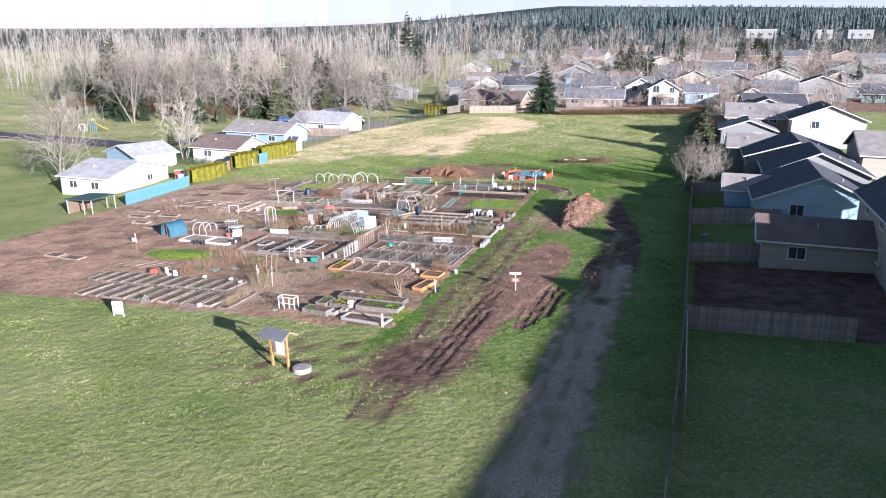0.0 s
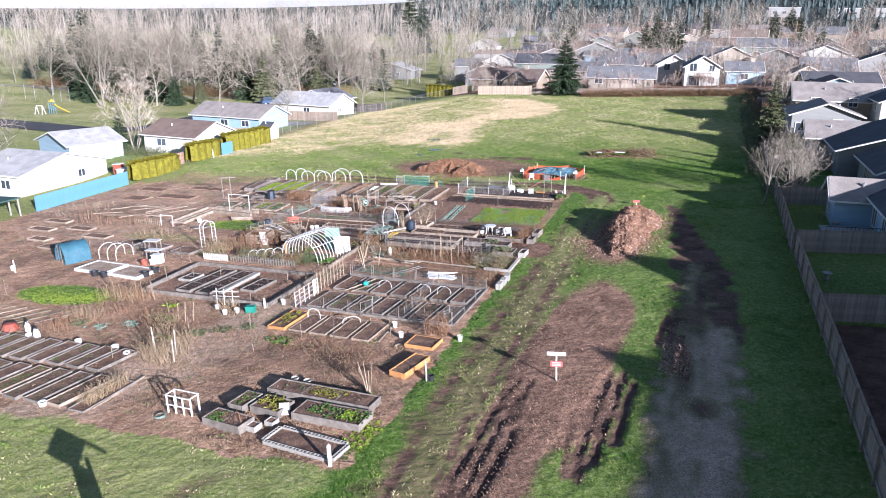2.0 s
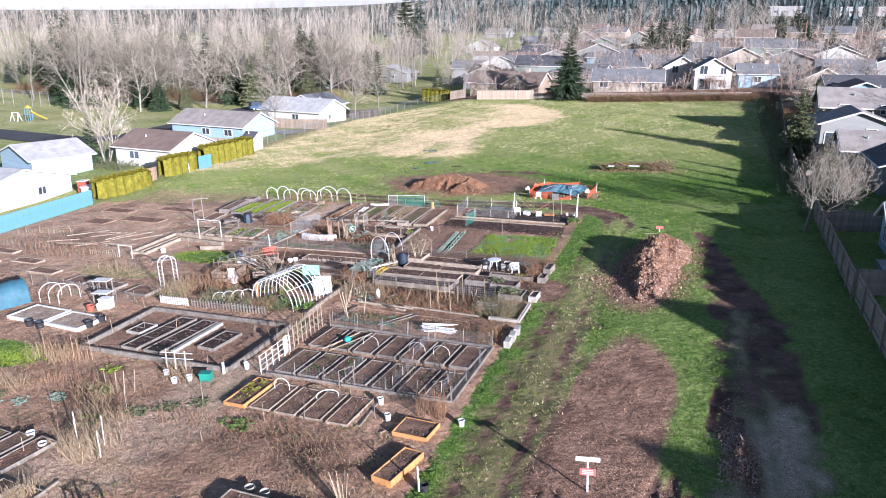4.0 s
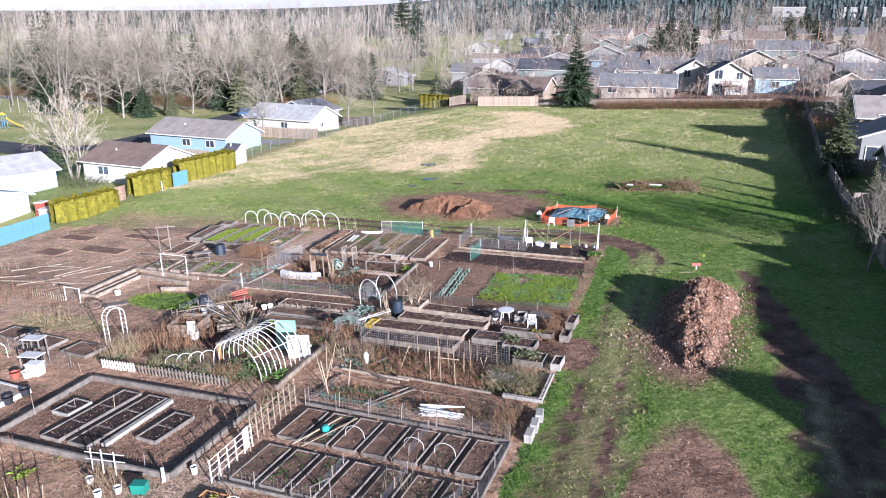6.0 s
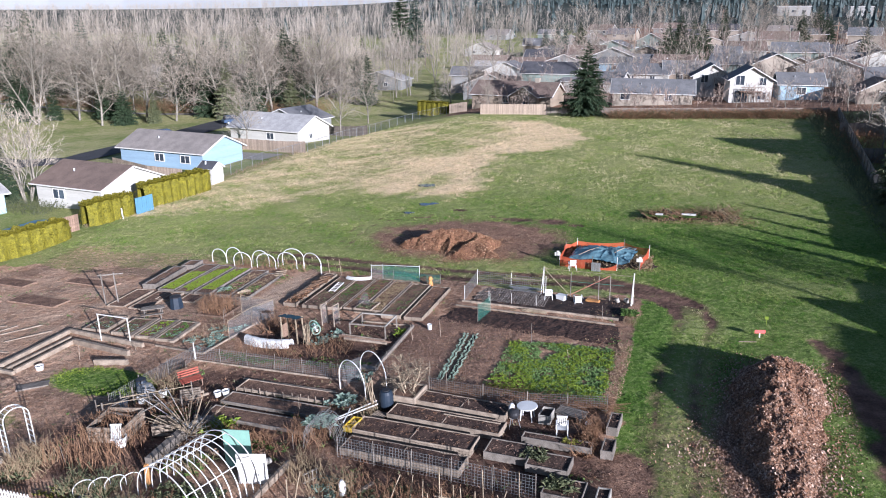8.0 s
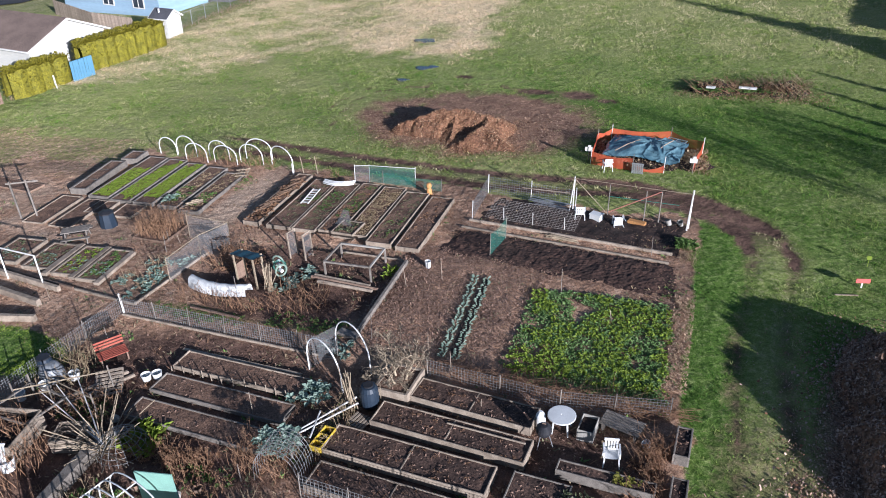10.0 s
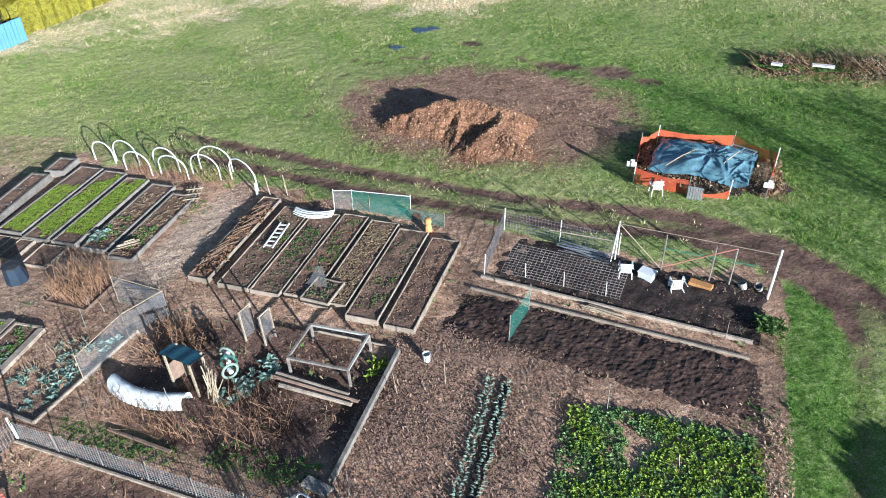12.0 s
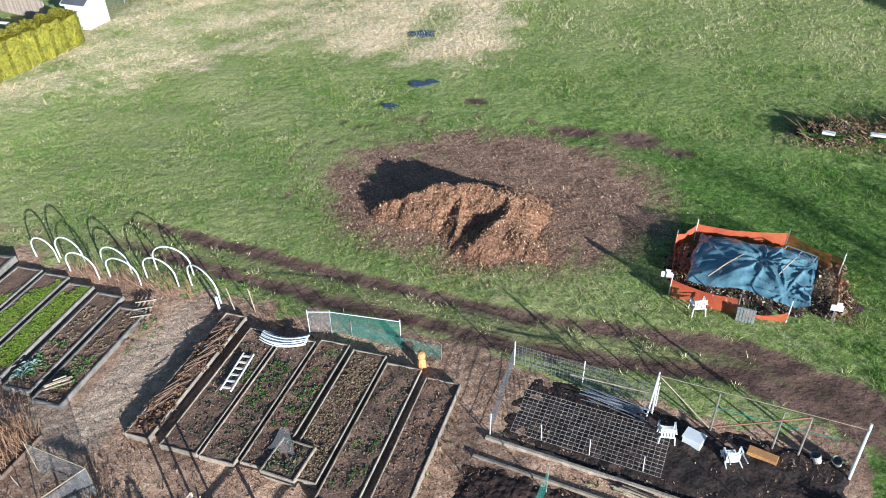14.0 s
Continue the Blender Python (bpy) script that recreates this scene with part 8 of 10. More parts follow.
for k in range(14):
    part("cane", Geo().rod((R.gauss(0, 0.1), R.gauss(0, 0.1), 0), (R.gauss(0, 0.14), R.gauss(0, 0.12), rnd(1.3, 2.0)), 0.025, 0.018, n=5), CANE, cb)
for a, b in (((-24.9, 59.6), (-23.6, 61.9)), ((-24.8, 59.5), (-23.4, 61.6)), ((-24.3, 59.4), (-24.6, 60.8))):
    plank(a, b, 0.05, 0.05, WHITE_PAINT, "white pole lying across the path", 0.4, name="pole")
cr = thing("yellow_crate", "yellow plastic crate at the end of a bed", "crate", stand(-23.9, 59.6, -5, 0.1))
for s in (-1, 1):
    part("side", Geo().box((s * 0.22, 0, 0.15), (0.03, 1.1, 0.28)), YELLOW, cr)
    part("side", Geo().box((0, s * 0.54, 0.15), (0.41, 0.03, 0.28)), YELLOW, cr)
for y in (-0.2, 0.15):
    part("divider", Geo().box((0, y, 0.15), (0.41, 0.03, 0.24)), YELLOW, cr)
box = thing("storage_box", "open grey plastic box beside the table", "box", stand(-14.85, 62.9, -5))
for s in (-1, 1):
    part("side", Geo().box((s * 0.28, 0, 0.25), (0.03, 0.9, 0.5)), CONCRETE, box)
    part("side", Geo().box((0, s * 0.44, 0.25), (0.53, 0.03, 0.5)), CONCRETE, box)
part("soil", Geo().box((0, 0, 0.2), (0.52, 0.84, 0.36)), DARK_SOIL, box)
bn = thing("slat_bench", "low grey slatted bench heaped with boards", "bench", stand(-13.7, 63.4, -14))
for k in range(6):
    part("slat", Geo().box((0, -0.35 + k * 0.14, 0.35), (1.5, 0.11, 0.03)), GREY_WOOD, bn)
for x in (-0.6, 0.6):
    part("leg", Geo().box((x, 0, 0.165), (0.08, 0.75, 0.33)), GREY_WOOD, bn)
bucket(-12.8, 63.0, GALV, 0.16, 0.3, "grey metal bucket tipped on its side", tip=0.9)
for u, v in ((-12.6, 62.0), (-12.4, 61.4), (-12.2, 62.6)):
    stems(u, v, 0.8, 0.8, 26, 0.9, RUST, "bare brown shrub beside planters", 0, 0.35, 0.01, 4)

# ---- pole plot, net plot and loose timbers in the middle ----
poles(-16.0, 54.0, [(-1.45, -0.9, 1.9, 0, 0), (-1.45, 0.35, 2.3, 0.05, 0), (-0.85, -0.95, 2.3, 0, 0), (-0.82, 0.3, 1.6, 0, 0), (0, -1.05, 2.5, -0.05, 0), (0.05, 0.25, 1.5, 0.05, 0), (0.15, 1.15, 1.9, 0, 0), (1.5, 1.8, 1.6, 0, 0), (0.8, 1.2, 1.0, 0.3, 0.1), (1.0, 1.1, 0.9, -0.25, 0)], 0.028, CANE, "tall pale bean pole standing in soil")
plank((-17.5, 54.0), (-16.1, 54.0), 0.05, 0.05, CANE, "crossbar tied between bean poles", 1.15, name="crossbar")
poles(-20.0, 54.2, [(0.9, 1.0, 1.1, 0.2, 0), (0.2, 0.2, 1.3, 0.5, 0.4), (1.6, 0.6, 1.2, 0.1, 0)], 0.025, CANE, "leaning pale bean pole")
stems(-18.5, 54.3, 7.0, 2.6, 170, 0.8, RUST, "dead brown vegetable stalks in a pole plot", 0, 0.4, 0.01, 4)
stems(-13.0, 54.2, 2.6, 2.4, 150, 0.9, OLIVE, "grey dry lavender bushes at the plot corner", 0, 0.4, 0.012, 5)
greens(-20.8, 54.2, 1.6, 1.2, 22, OLIVE, 0.4, 0.07, "grey-green bushy plants in a pole plot", 0, 0, 1.5, 9)
greens(-14.6, 54.6, 1.6, 1.2, 26, KALE, 0.22, 0.1, "green leafy plants around white pipes")
for k in range(14):
    a = rnd(-0.5, 0.5)
    lumber(-13.9, 54.3, -0.6 * math.cos(a) + rnd(-0.2, 0.2), -0.6 * math.sin(a) + rnd(-0.25, 0.25), 0.6 * math.cos(a) + rnd(-0.2, 0.2), 0.6 * math.sin(a) + rnd(-0.2, 0.2), 0.04, 0.04, WHITE_PLASTIC, "white plastic pipe in a loose heap", 0.05 + 0.03 * k, "pipe", 15, "white pipes")
for k in range(18):
    a = rnd(-0.3, 0.3)
    lumber(-15.8, 50.0, -1.0 * math.cos(a) + rnd(-0.2, 0.2), rnd(-0.4, 0.4) - 0.5 * math.sin(a), 1.0 * math.cos(a) + rnd(-0.2, 0.2), rnd(-0.4, 0.4) + 0.5 * math.sin(a), 0.045, 0.045, WHITE_PLASTIC, "long white plastic pipe in a loose heap", 0.03 + 0.025 * k, "pipe", 0, "white pipes")
for p, q, z in (((-23.4, 53.5), (-19.1, 52.6), 0.1), ((-19.3, 53.0), (-13.9, 52.4), 0.25), ((-20.2, 52.4), (-13.4, 51.8), 0.0), ((-22.8, 53.2), (-18.6, 52.8), 0.2), ((-23.6, 53.0), (-20.2, 52.4), 0.0), ((-22.0, 53.5), (-19.6, 52.3), 0.3)):
    plank(p, q, 0.12, 0.1, PALE_WOOD if z else BROWN_WOOD, "long pale plank lying across the plot edge", z)
for k in range(8):
    block(stand(-13.1 + 0.24 * k, 52.5 - 0.015 * k, 0, 0.1) @ Matrix.Scale(1.0, 4), None)
for k in range(7):
    block(stand(-11.35, 52.9 + 0.42 * k, 90, 0.05))
for ob in [o for o in bpy.data.objects if o.name.startswith("concrete_block") and not o.parent]:
    tagged(ob, "hollow grey concrete block edging the plot", "concrete block", "edging blocks")
for k in range(3):
    solo("stone_block", Geo().box((0, 0, 0.22), (0.35, 0.75, 0.44)), CONCRETE, "pale concrete block at the plot edge", "concrete block", stand(-11.1 + 0.03 * k, 49.0 + 0.95 * k, 4 * k), "edging blocks")
for p, q in (((-19.9, 49.9), (-18.4, 52.2)), ((-19.6, 49.8), (-18.0, 52.1)), ((-22.8, 50.0), (-22.6, 52.8))):
    plank(p, q, 0.07, 0.06, GREY_WOOD, "thin grey rail lying on netted soil", 0.1)
wire_panel([(-22.9, 49.6), (-12.0, 48.7)], 0.8, "sagging wire mesh along a plot", 0.18, 0.004)
greens(-20.5, 51.0, 3.4, 2.0, 40, OLIVE, 0.2, 0.08, "low grey-green plants under netting")
greens(-14.0, 51.0, 3.4, 2.0, 40, KALE, 0.16, 0.07, "low green weeds on a netted plot")
stems(-12.4, 50.5, 1.2, 3.0, 80, 0.6, STRAW, "dry weeds along the plot edge", 0, 0.4, 0.01, 3)
poles(-23.0, 51.5, [(0, 0, 1.6, 0.5, 0.1), (0.3, -0.4, 1.7, -0.6, 0.3), (0.7, -0.9, 1.9, -0.3, 0), (1.3, 0.2, 1.6, 0.3, 0), (-0.5, 1.2, 1.7, 0.1, 0), (-0.7, 2.0, 1.5, 0.4, 0.1)], 0.035, CANE, "leaning pale pole at the plot corner")
jug = thing("jug", "white plastic jug hanging over dry stalks", "jug", stand(-21.9, 54.5))
part("body", Geo().lathe([(0.14, 0), (0.16, 0.05), (0.16, 0.55), (0.06, 0.75)], 10), WHITE_PLASTIC, jug)
stems(-21.9, 54.7, 0.7, 0.5, 26, 1.2, STRAW, "pale dry sheaf of stalks", 0, 0.3, 0.015, 2)
stems(-24.3, 55.3, 1.2, 1.6, 60, 1.0, STRAW, "dry stalks along a plank border", 0, 0.35, 0.012, 3)
plank((-21.9, 53.4), (-21.0, 55.6), 0.14, 0.14, PALE_WOOD, "short pale border timber")
gate = thing("lattice_gate", "small grey lattice gate lying open", "gate", stand(-23.7, 55.0, 60))
for k in range(4):
    part("slat", Geo().box((-0.3 + 0.2 * k, 0, 0.3), (0.04, 0.03, 0.6)), GREY_WOOD, gate)
for z in (0.1, 0.5):
    part("rail", Geo().box((0, 0.03, z), (0.75, 0.03, 0.04)), GREY_WOOD, gate)

# ---- timber-stepped plot at the left ----
for p, q, wd, h in (((-48.3, 60.2), (-48.4, 66.2), 0.24, 0.3), ((-48.4, 66.1), (-41.6, 65.3), 0.2, 0.3), ((-46.7, 60.1), (-46.7, 64.8), 0.2, 0.3), ((-46.7, 64.7), (-41.6, 64.0), 0.24, 0.34), ((-42.8, 62.4), (-40.7, 62.9), 0.2, 0.34), ((-47.6, 60.3), (-47.5, 65.2), 0.18, 0.22), ((-48.4, 60.0), (-46.6, 59.9), 0.2, 0.26)):
    plank(p, q, wd, h, PALE_WOOD, "heavy pale timber stepping a dug plot")
bucket(-45.6, 60.9, None, 0.24, 0.3, "white tub on dug soil")
plank((-44.8, 58.5), (-43.5, 59.6), 0.7, 0.1, GREY_WOOD, "wide grey slab lying on the soil")
for u, v, span, h, lab in ((-44.0, 65.5, 2.6, 1.85, "tall white rectangular pipe frame"), (-47.9, 58.85, 1.5, 1.1, "small white rectangular pipe frame")):
    fr = thing("pipe_gate", lab + " standing in soil", "frame", stand(u, v, -4))
    for s in (-1, 1):
        part("post", Geo().rod((s * span / 2, 0, -0.1), (s * span / 2 + 0.06, 0, h), 0.04, n=6), WHITE_PAINT, fr)
    part("rail", Geo().rod((-span / 2, 0, h), (span / 2 + 0.06, 0, h), 0.04, n=6), WHITE_PAINT, fr)
fr = thing("post_arch", "tall grey timber post frame in a plot", "frame", stand(-49.7, 71.4, 30))
for s in (-1, 1):
    part("post", Geo().box((s * 0.45, 0, 1.2), (0.09, 0.09, 2.5)), GREY_WOOD, fr)
part("rail", Geo().box((0.2, 0.06, 2.3), (1.8, 0.05, 0.09)), GREY_WOOD, fr)
for k in range(12):
    lumber(-58 + 1.4 * (k % 6), 62 + 3.0 * (k // 6), rnd(-2, -1), rnd(-0.6, 0.6), rnd(1, 2), rnd(-0.6, 0.6), 0.12, 0.08, PALE_WOOD, "pale plank lying on the bare tilled plot", 0.0, rot=rnd(-10, 70))
for u, v, w, l in ((-56, 70.5, 5, 1.6), (-60.5, 69, 3, 1.8), (-55, 75, 5, 1.2), (-62, 73.5, 4, 1.4)):
    bed(u, v, w, l, 0.12, -4, BROWN_WOOD, SOIL, 0.06, "low brown timber bed of bare tilled soil", "raised beds", low=0.03)


pk = thing("paling_fence", "low rustic paling fence of thin sticks", "fence", stand(-50.3, 58.9, -4))
for k in range(14):
    part("paling", Geo().rod((-1.7 + 0.25 * k, 0, 0), (-1.7 + 0.25 * k + R.gauss(0, 0.02), 0, rnd(0.45, 0.7)), 0.02, n=4), CANE, pk)
part("rail", Geo().rod((-1.8, 0.03, 0.35), (1.8, 0.03, 0.35), 0.015, n=4), CANE, pk)

# ---- kale patch, leeks, chip plot ----
g = Geo()
for _ in range(3600):
    x, y = rnd(-3.7, 3.15), rnd(-3.6, 3.3)
    n0 = noise.noise((x * 0.55, y * 0.55, 3.3))
    if n0 + 0.3 * noise.noise((x * 2.5, y * 2.5, 7)) < -0.42 and y < 0.5 or (y > 2.4 and x < -2.6 + 0.3 * n0) or (abs(x + 0.2) > 3.1 and n0 < 0.0) or (x < -1.4 + 1.6 * n0 and y < -0.9 + 1.5 * n0 and R.random() < 0.8) or n0 + 0.5 * noise.noise((x * 1.8, y * 1.8, 21)) < -0.5:
        continue
    clump(g, (x, y, -0.02), 7, rnd(0.12, 0.28), rnd(0.05, 0.095), 1.3)
solo("green_crop", g, CROP, "dense patch of leafy green cover crop", "plants", stand(-15.55, 68.7, 2), kind="stuff")
g = Geo()
for _ in range(1500):
    x, y = rnd(-3.3, 3.1), rnd(-3.2, 3.2)
    if noise.noise((x * 0.55, y * 0.55, 3.3)) > -0.2 + 0.25 * noise.noise((x * 2, y * 2, 9)):
        clump(g, (x, y, 0.06), 6, rnd(0.11, 0.22), rnd(0.05, 0.09), 1.3)
solo("green_crop", g, LIME, "brighter leaf tips in the cover crop", "plants", stand(-15.55, 68.7, 2), kind="stuff")
for row in (0, 1):
    g = Geo()
    for k in range(44):
        p = (-0.01 * k + 0.05 * math.sin(k), -3.2 + 0.15 * k, 0)
        for _ in range(7):
            a = R.gauss(0, 0.5) + (0 if R.random() < 0.5 else math.pi)
            g.leaf(p, (math.cos(a), math.sin(a) * 0.5, rnd(0.8, 1.8)), rnd(0.2, 0.36), 0.025, 0.35)
    solo("leek_row", g, BLUE_LEAF, "row of grey-green leeks in wood chips", "plants", stand(-21.45 + 0.6 * row, 68.8, 0), kind="stuff")
plank((-21.0, 65.9), (-21.3, 71.9), 0.35, 0.03, DARK_SOIL, "dark trench of soil between leek rows", 0.07, name="trench")
stems(-12.0, 69.5, 0.5, 6.0, 70, 0.25, STRAW, "dry stalks along a chip strip", 0, 0.8, 0.01, 2)
litter("wood_chips", "pale wood chip strip at the plot edge", PALE_BITS, 1600, (-12.5, -11.6, 66, 73), lambda U, V: np.full_like(U, 0.9), 0.04, 23)
litter("wood_chips", "thick layer of wood chips round the leek rows", CHIP_BITS, 15000, (-26.0, -18.2, 64.8, 74.5), lambda U, V: np.clip(0.9 - 0.35 * (U > -19.5), 0, 1), 0.04, 24)
bucket(-24.5, 72.3, None, 0.15, 0.4, "white plastic bucket on wood chips")
ob = thing("dark_tilled_soil", "broad strip of freshly tilled dark brown soil", "soil", stand(-18.5, 74.8, -5))
part("soil", Geo().sheet(150, 42, lambda a, b: Vector(((a - 0.5) * 12.2, (b - 0.5) * 3.3, 0.07 + 0.12 * min(1, 5 * min(b, 1 - b)) * min(1, 12 * min(a, 1 - a)) + 0.04 * noise.noise((a * 30, b * 8, 1)) + 0.035 * noise.noise((a * 75, b * 21, 5)) - 0.11))), TILLED, ob)
tagged(ob, kind="structure")
ob = thing("dark_tilled_soil", "bed of black compost under wire trellis", "soil", stand(-18.1, 79.0, -6))
part("soil", Geo().sheet(60, 18, lambda a, b: Vector(((a - 0.5) * 11.3, (b - 0.5) * 3.5, 0.03 + 0.10 * math.sin(math.pi * b) ** 0.4 * math.sin(math.pi * a) ** 0.25 + 0.06 * noise.noise((a * 26, b * 8, 7)) + 0.05 * noise.noise((a * 60, b * 18, 9)) - 0.05))), DARK_SOIL, ob)
tagged(ob, kind="structure")
plank((-24.0, 77.75), (-12.9, 76.7), 0.12, 0.16, PALE_WOOD, "long pale board edging the black soil")
plank((-24.2, 76.9), (-13.0, 75.8), 0.1, 0.12, PALE_WOOD, "long pale board edging the black soil")
for k in range(9):
    lumber(-18.6, 76.9, rnd(-1.0, -0.3), rnd(-0.15, 0.15), rnd(0.3, 1.0), rnd(-0.2, 0.2), 0.05, 0.04, CANE, "pale stick in a small heap on the path", 0.02 * k, "stick", -8, "loose sticks")

# trellis of pale posts with wire
tr = thing("wire_trellis", "long pole and wire trellis along the black soil", "trellis", stand(-15.5, 80.2, -5))
for x, h in ((-3.2, 2.0), (-1.2, 1.9), (0.8, 1.8), (1.6, 1.9), (3.2, 2.05)):
    part("post", Geo().rod((x, 0, -0.1), (x + 0.05, 0.03, h), 0.035, 0.03, n=6), WHITE_PAINT if x > 3 or x < -3 else GREY_WOOD, tr)
part("post", Geo().rod((3.15, -0.35, -0.1), (3.25, 0.1, 2.2), 0.045, n=6), WHITE_PAINT, tr)
part("post", Geo().rod((-3.35, -0.2, -0.1), (-3.15, 0.05, 2.1), 0.03, n=6), WHITE_PAINT, tr)
for x0, z0, x1, z1 in ((-3.15, 2.0, 3.25, 2.0), (-1.15, 1.2, 2.6, 1.25)):
    part("wire", Geo().rod((x0, 0, z0), (x1, 0.02, z1), 0.014, n=4), GREEN_PLASTIC if z0 < 1.5 else CANE, tr)
part("brace", Geo().rod((-3.1, 0, 1.95), (-1.25, 0, 0.15), 0.02, n=5), CANE, tr)
part("brace", Geo().rod((-1.2, 0, 0.2), (1.62, 0, 1.9), 0.028, n=5), mat("red_pole", (0.5, 0.2, 0.15), (0.42, 0.17, 0.12)), tr)
part("top_rail", Geo().rod((-6.2, -0.1, 1.0), (-3.4, 0, 1.05), 0.035, n=5), PALE_WOOD, tr)
wire_panel([(-23.9, 77.9), (-24.0, 81.5), (-18.6, 80.9)], 1.1, "wire mesh fence round the black soil bed", 0.15, 0.009, None, WHITE_PAINT, 2.4)
RUSTY = mat("rusty_wire", (0.42, 0.38, 0.35), (0.28, 0.24, 0.21), rough=0.7, bump=0)
mp = thing("mesh_screen", "rusty steel reinforcing mesh panel standing over soil", "mesh panel", stand(-20.6, 78.7, -5))
for k in range(29):
    part("wire", Geo().rod((-2.6 + 0.185 * k, -0.7, 0.12), (-2.6 + 0.185 * k, 1.1, 0.42), 0.006, n=4), RUSTY, mp)
for j in range(13):
    part("wire", Geo().rod((-2.6, -0.7 + 0.15 * j, 0.12 + 0.025 * j), (2.6, -0.7 + 0.15 * j, 0.12 + 0.025 * j), 0.006, n=4), RUSTY, mp)
for x in (-1.5, 0.2, 2.0):
    part("stake", Geo().rod((x, -0.6, 0), (x, -0.6, 0.8), 0.018, n=5), WHITE_PAINT, mp)
for k in range(16):
    lumber(-20.0, 80.3, rnd(-1.4, -0.8), rnd(-0.25, 0.25), rnd(0.8, 1.4), rnd(-0.25, 0.25), 0.025, 0.025, GALV, "thin metal conduit in a loose heap", 0.2 + 0.02 * k, "conduit", -10, "metal conduits")
lounge_chair(-18.1, 79.5, 190, label="white moulded plastic armchair on black soil")
lounge_chair(-15.8, 78.7, 20, radians(-85), "white plastic armchair tipped on its back")
bx = thing("storage_box", "pale grey plastic storage box on the soil", "box", stand(-17.2, 79.6, -20))
part("body", Geo().box((0, 0, 0.18), (0.62, 0.45, 0.36)), WHITE_PLASTIC, bx)
part("lid", Geo().box((0, 0, 0.385), (0.68, 0.5, 0.05)), WHITE_PLASTIC, bx)
solo("orange_board", Geo().box((0, 0, 0.1), (0.95, 0.34, 0.2)), ORANGE_WOOD, "orange wooden box beside the trellis", "box", stand(-15.0, 79.65, -14))
plank((-16.2, 79.9), (-15.4, 79.75), 0.25, 0.08, BROWN_WOOD, "brown metal grate by the box")
for u, v in ((-13.3, 80.0), (-12.7, 80.1)):
    bucket(u, v, CONCRETE, 0.16, 0.3, "grey bucket at the trellis corner", tip=0.4)
greens(-12.3, 77.7, 0.9, 0.9, 34, KALE, 0.4, 0.07, "leafy green shrub at the plot corner", 0, 0.1, 2.2, 10)
stems(-12.1, 76.6, 0.8, 1.2, 50, 0.4, STRAW, "dry stalks at the plot corner", 0, 0.5, 0.01, 3)
net_panel([(-21.8, 74.2), (-21.5, 76.2)], 1.3, GREEN_NET, "small green net stretched between stakes")

# ---- back beds in a row ----
for u, v, w, l, lab in ((-36.0, 77.4, 1.0, 6.8, "long narrow bed heaped with dry stalks"), (-34.2, 77.1, 1.5, 6.3, "long pale timber bed of dark soil"), (-32.6, 77.1, 1.4, 6.3, "long pale timber bed with sparse greens"), (-31.1, 77.3, 1.3, 6.3, "long pale timber bed with sparse greens"), (-29.5, 77.2, 1.4, 6.2, "long pale timber bed with grey mulch"), (-27.9, 76.8, 1.45, 6.4, "long pale timber bed of dark soil"), (-26.2, 76.6, 1.35, 6.2, "long pale timber bed of dark soil")):
    bed(u, v, w, l, 0.28, 1, PALE_WOOD, SOIL, 0.045, lab, "long back beds", heap=0.06)
for u, n, mt, sz in ((-36.0, 90, RUST, 0.25), (-34.2, 70, OLIVE, 0.12), (-32.6, 90, OLIVE, 0.13), (-31.1, 70, RUST, 0.15), (-29.5, 420, STRAW, 0.14), (-27.9, 90, OLIVE, 0.12), (-26.2, 50, RUST, 0.12)):
    greens(u, 77.1, 1.1, 5.8, n, mt, sz, sz * 0.25, "sparse winter weeds and litter on a long bed", 1, 0.24, 0.5, 5)
for u, v, n in ((-32.6, 77.6, 46), (-31.0, 77.0, 40), (-27.8, 75.5, 14), (-34.0, 77.8, 16), (-31.1, 79.2, 20), (-39.2, 78.6, 24)):
    greens(u, v, 0.9, 2.4, n, KALE, 0.13, 0.06, "small green plants on a long bed", 1, 0.25)
bed(-30.1, 74.7, 1.35, 1.5, 0.36, -3, PALE_WOOD, SOIL, 0.06, "square pale timber planter with netting", "planter boxes")
greens(-30.2, 74.7, 1.0, 1.1, 16, OLIVE, 0.25, 0.08, "plants under netting in a planter", 0, 0.3)
solo("netting", Geo().sheet(6, 6, lambda a, b: Vector(((a - 0.5) * (0.3 + 0.7 * b) * 1.1 - 0.1, 0.5 - 0.5 * b, 0.32 + 0.7 * (1 - b) ** 1.6))), GREY_NET, "grey netting drooping over a planter", "netting", stand(-30.4, 74.9, 0), smooth=True)
lad = thing("ladder", "short white ladder lying on a bed", "ladder", stand(-34.1, 77.8, 6, 0.33))
for s in (-1, 1):
    part("rail", Geo().box((s * 0.22, 0, 0), (0.05, 2.0, 0.06)), WHITE_PAINT, lad)
for k in range(6):
    part("rung", Geo().box((0, -0.85 + 0.34 * k, 0), (0.4, 0.09, 0.03)), WHITE_PAINT, lad)
for k in range(11):
    g = Geo().tube([Vector((-1.0 + 0.2 * i, 0.05 * k - 0.2 + 0.28 * ((i - 5) / 5) ** 2, 0.35 + 0.04 * (k % 3))) for i in range(11)], 0.025, 5)
    solo("bent_pipe", g, WHITE_PLASTIC, "bent white plastic pipe lying across beds", "pipe", stand(-33.2, 79.7, 8 + rnd(-3, 3)), "white pipes")
for k in range(26):
    lumber(-36.0, 77.6 + rnd(-2.4, 2.4), rnd(-0.4, 0), rnd(-0.6, -0.3), rnd(0, 0.4), rnd(0.3, 0.6), 0.025, 0.025, TWIG, "dry brown stick heaped on a narrow bed", rnd(0.28, 0.5), "stick", 0, "loose sticks")
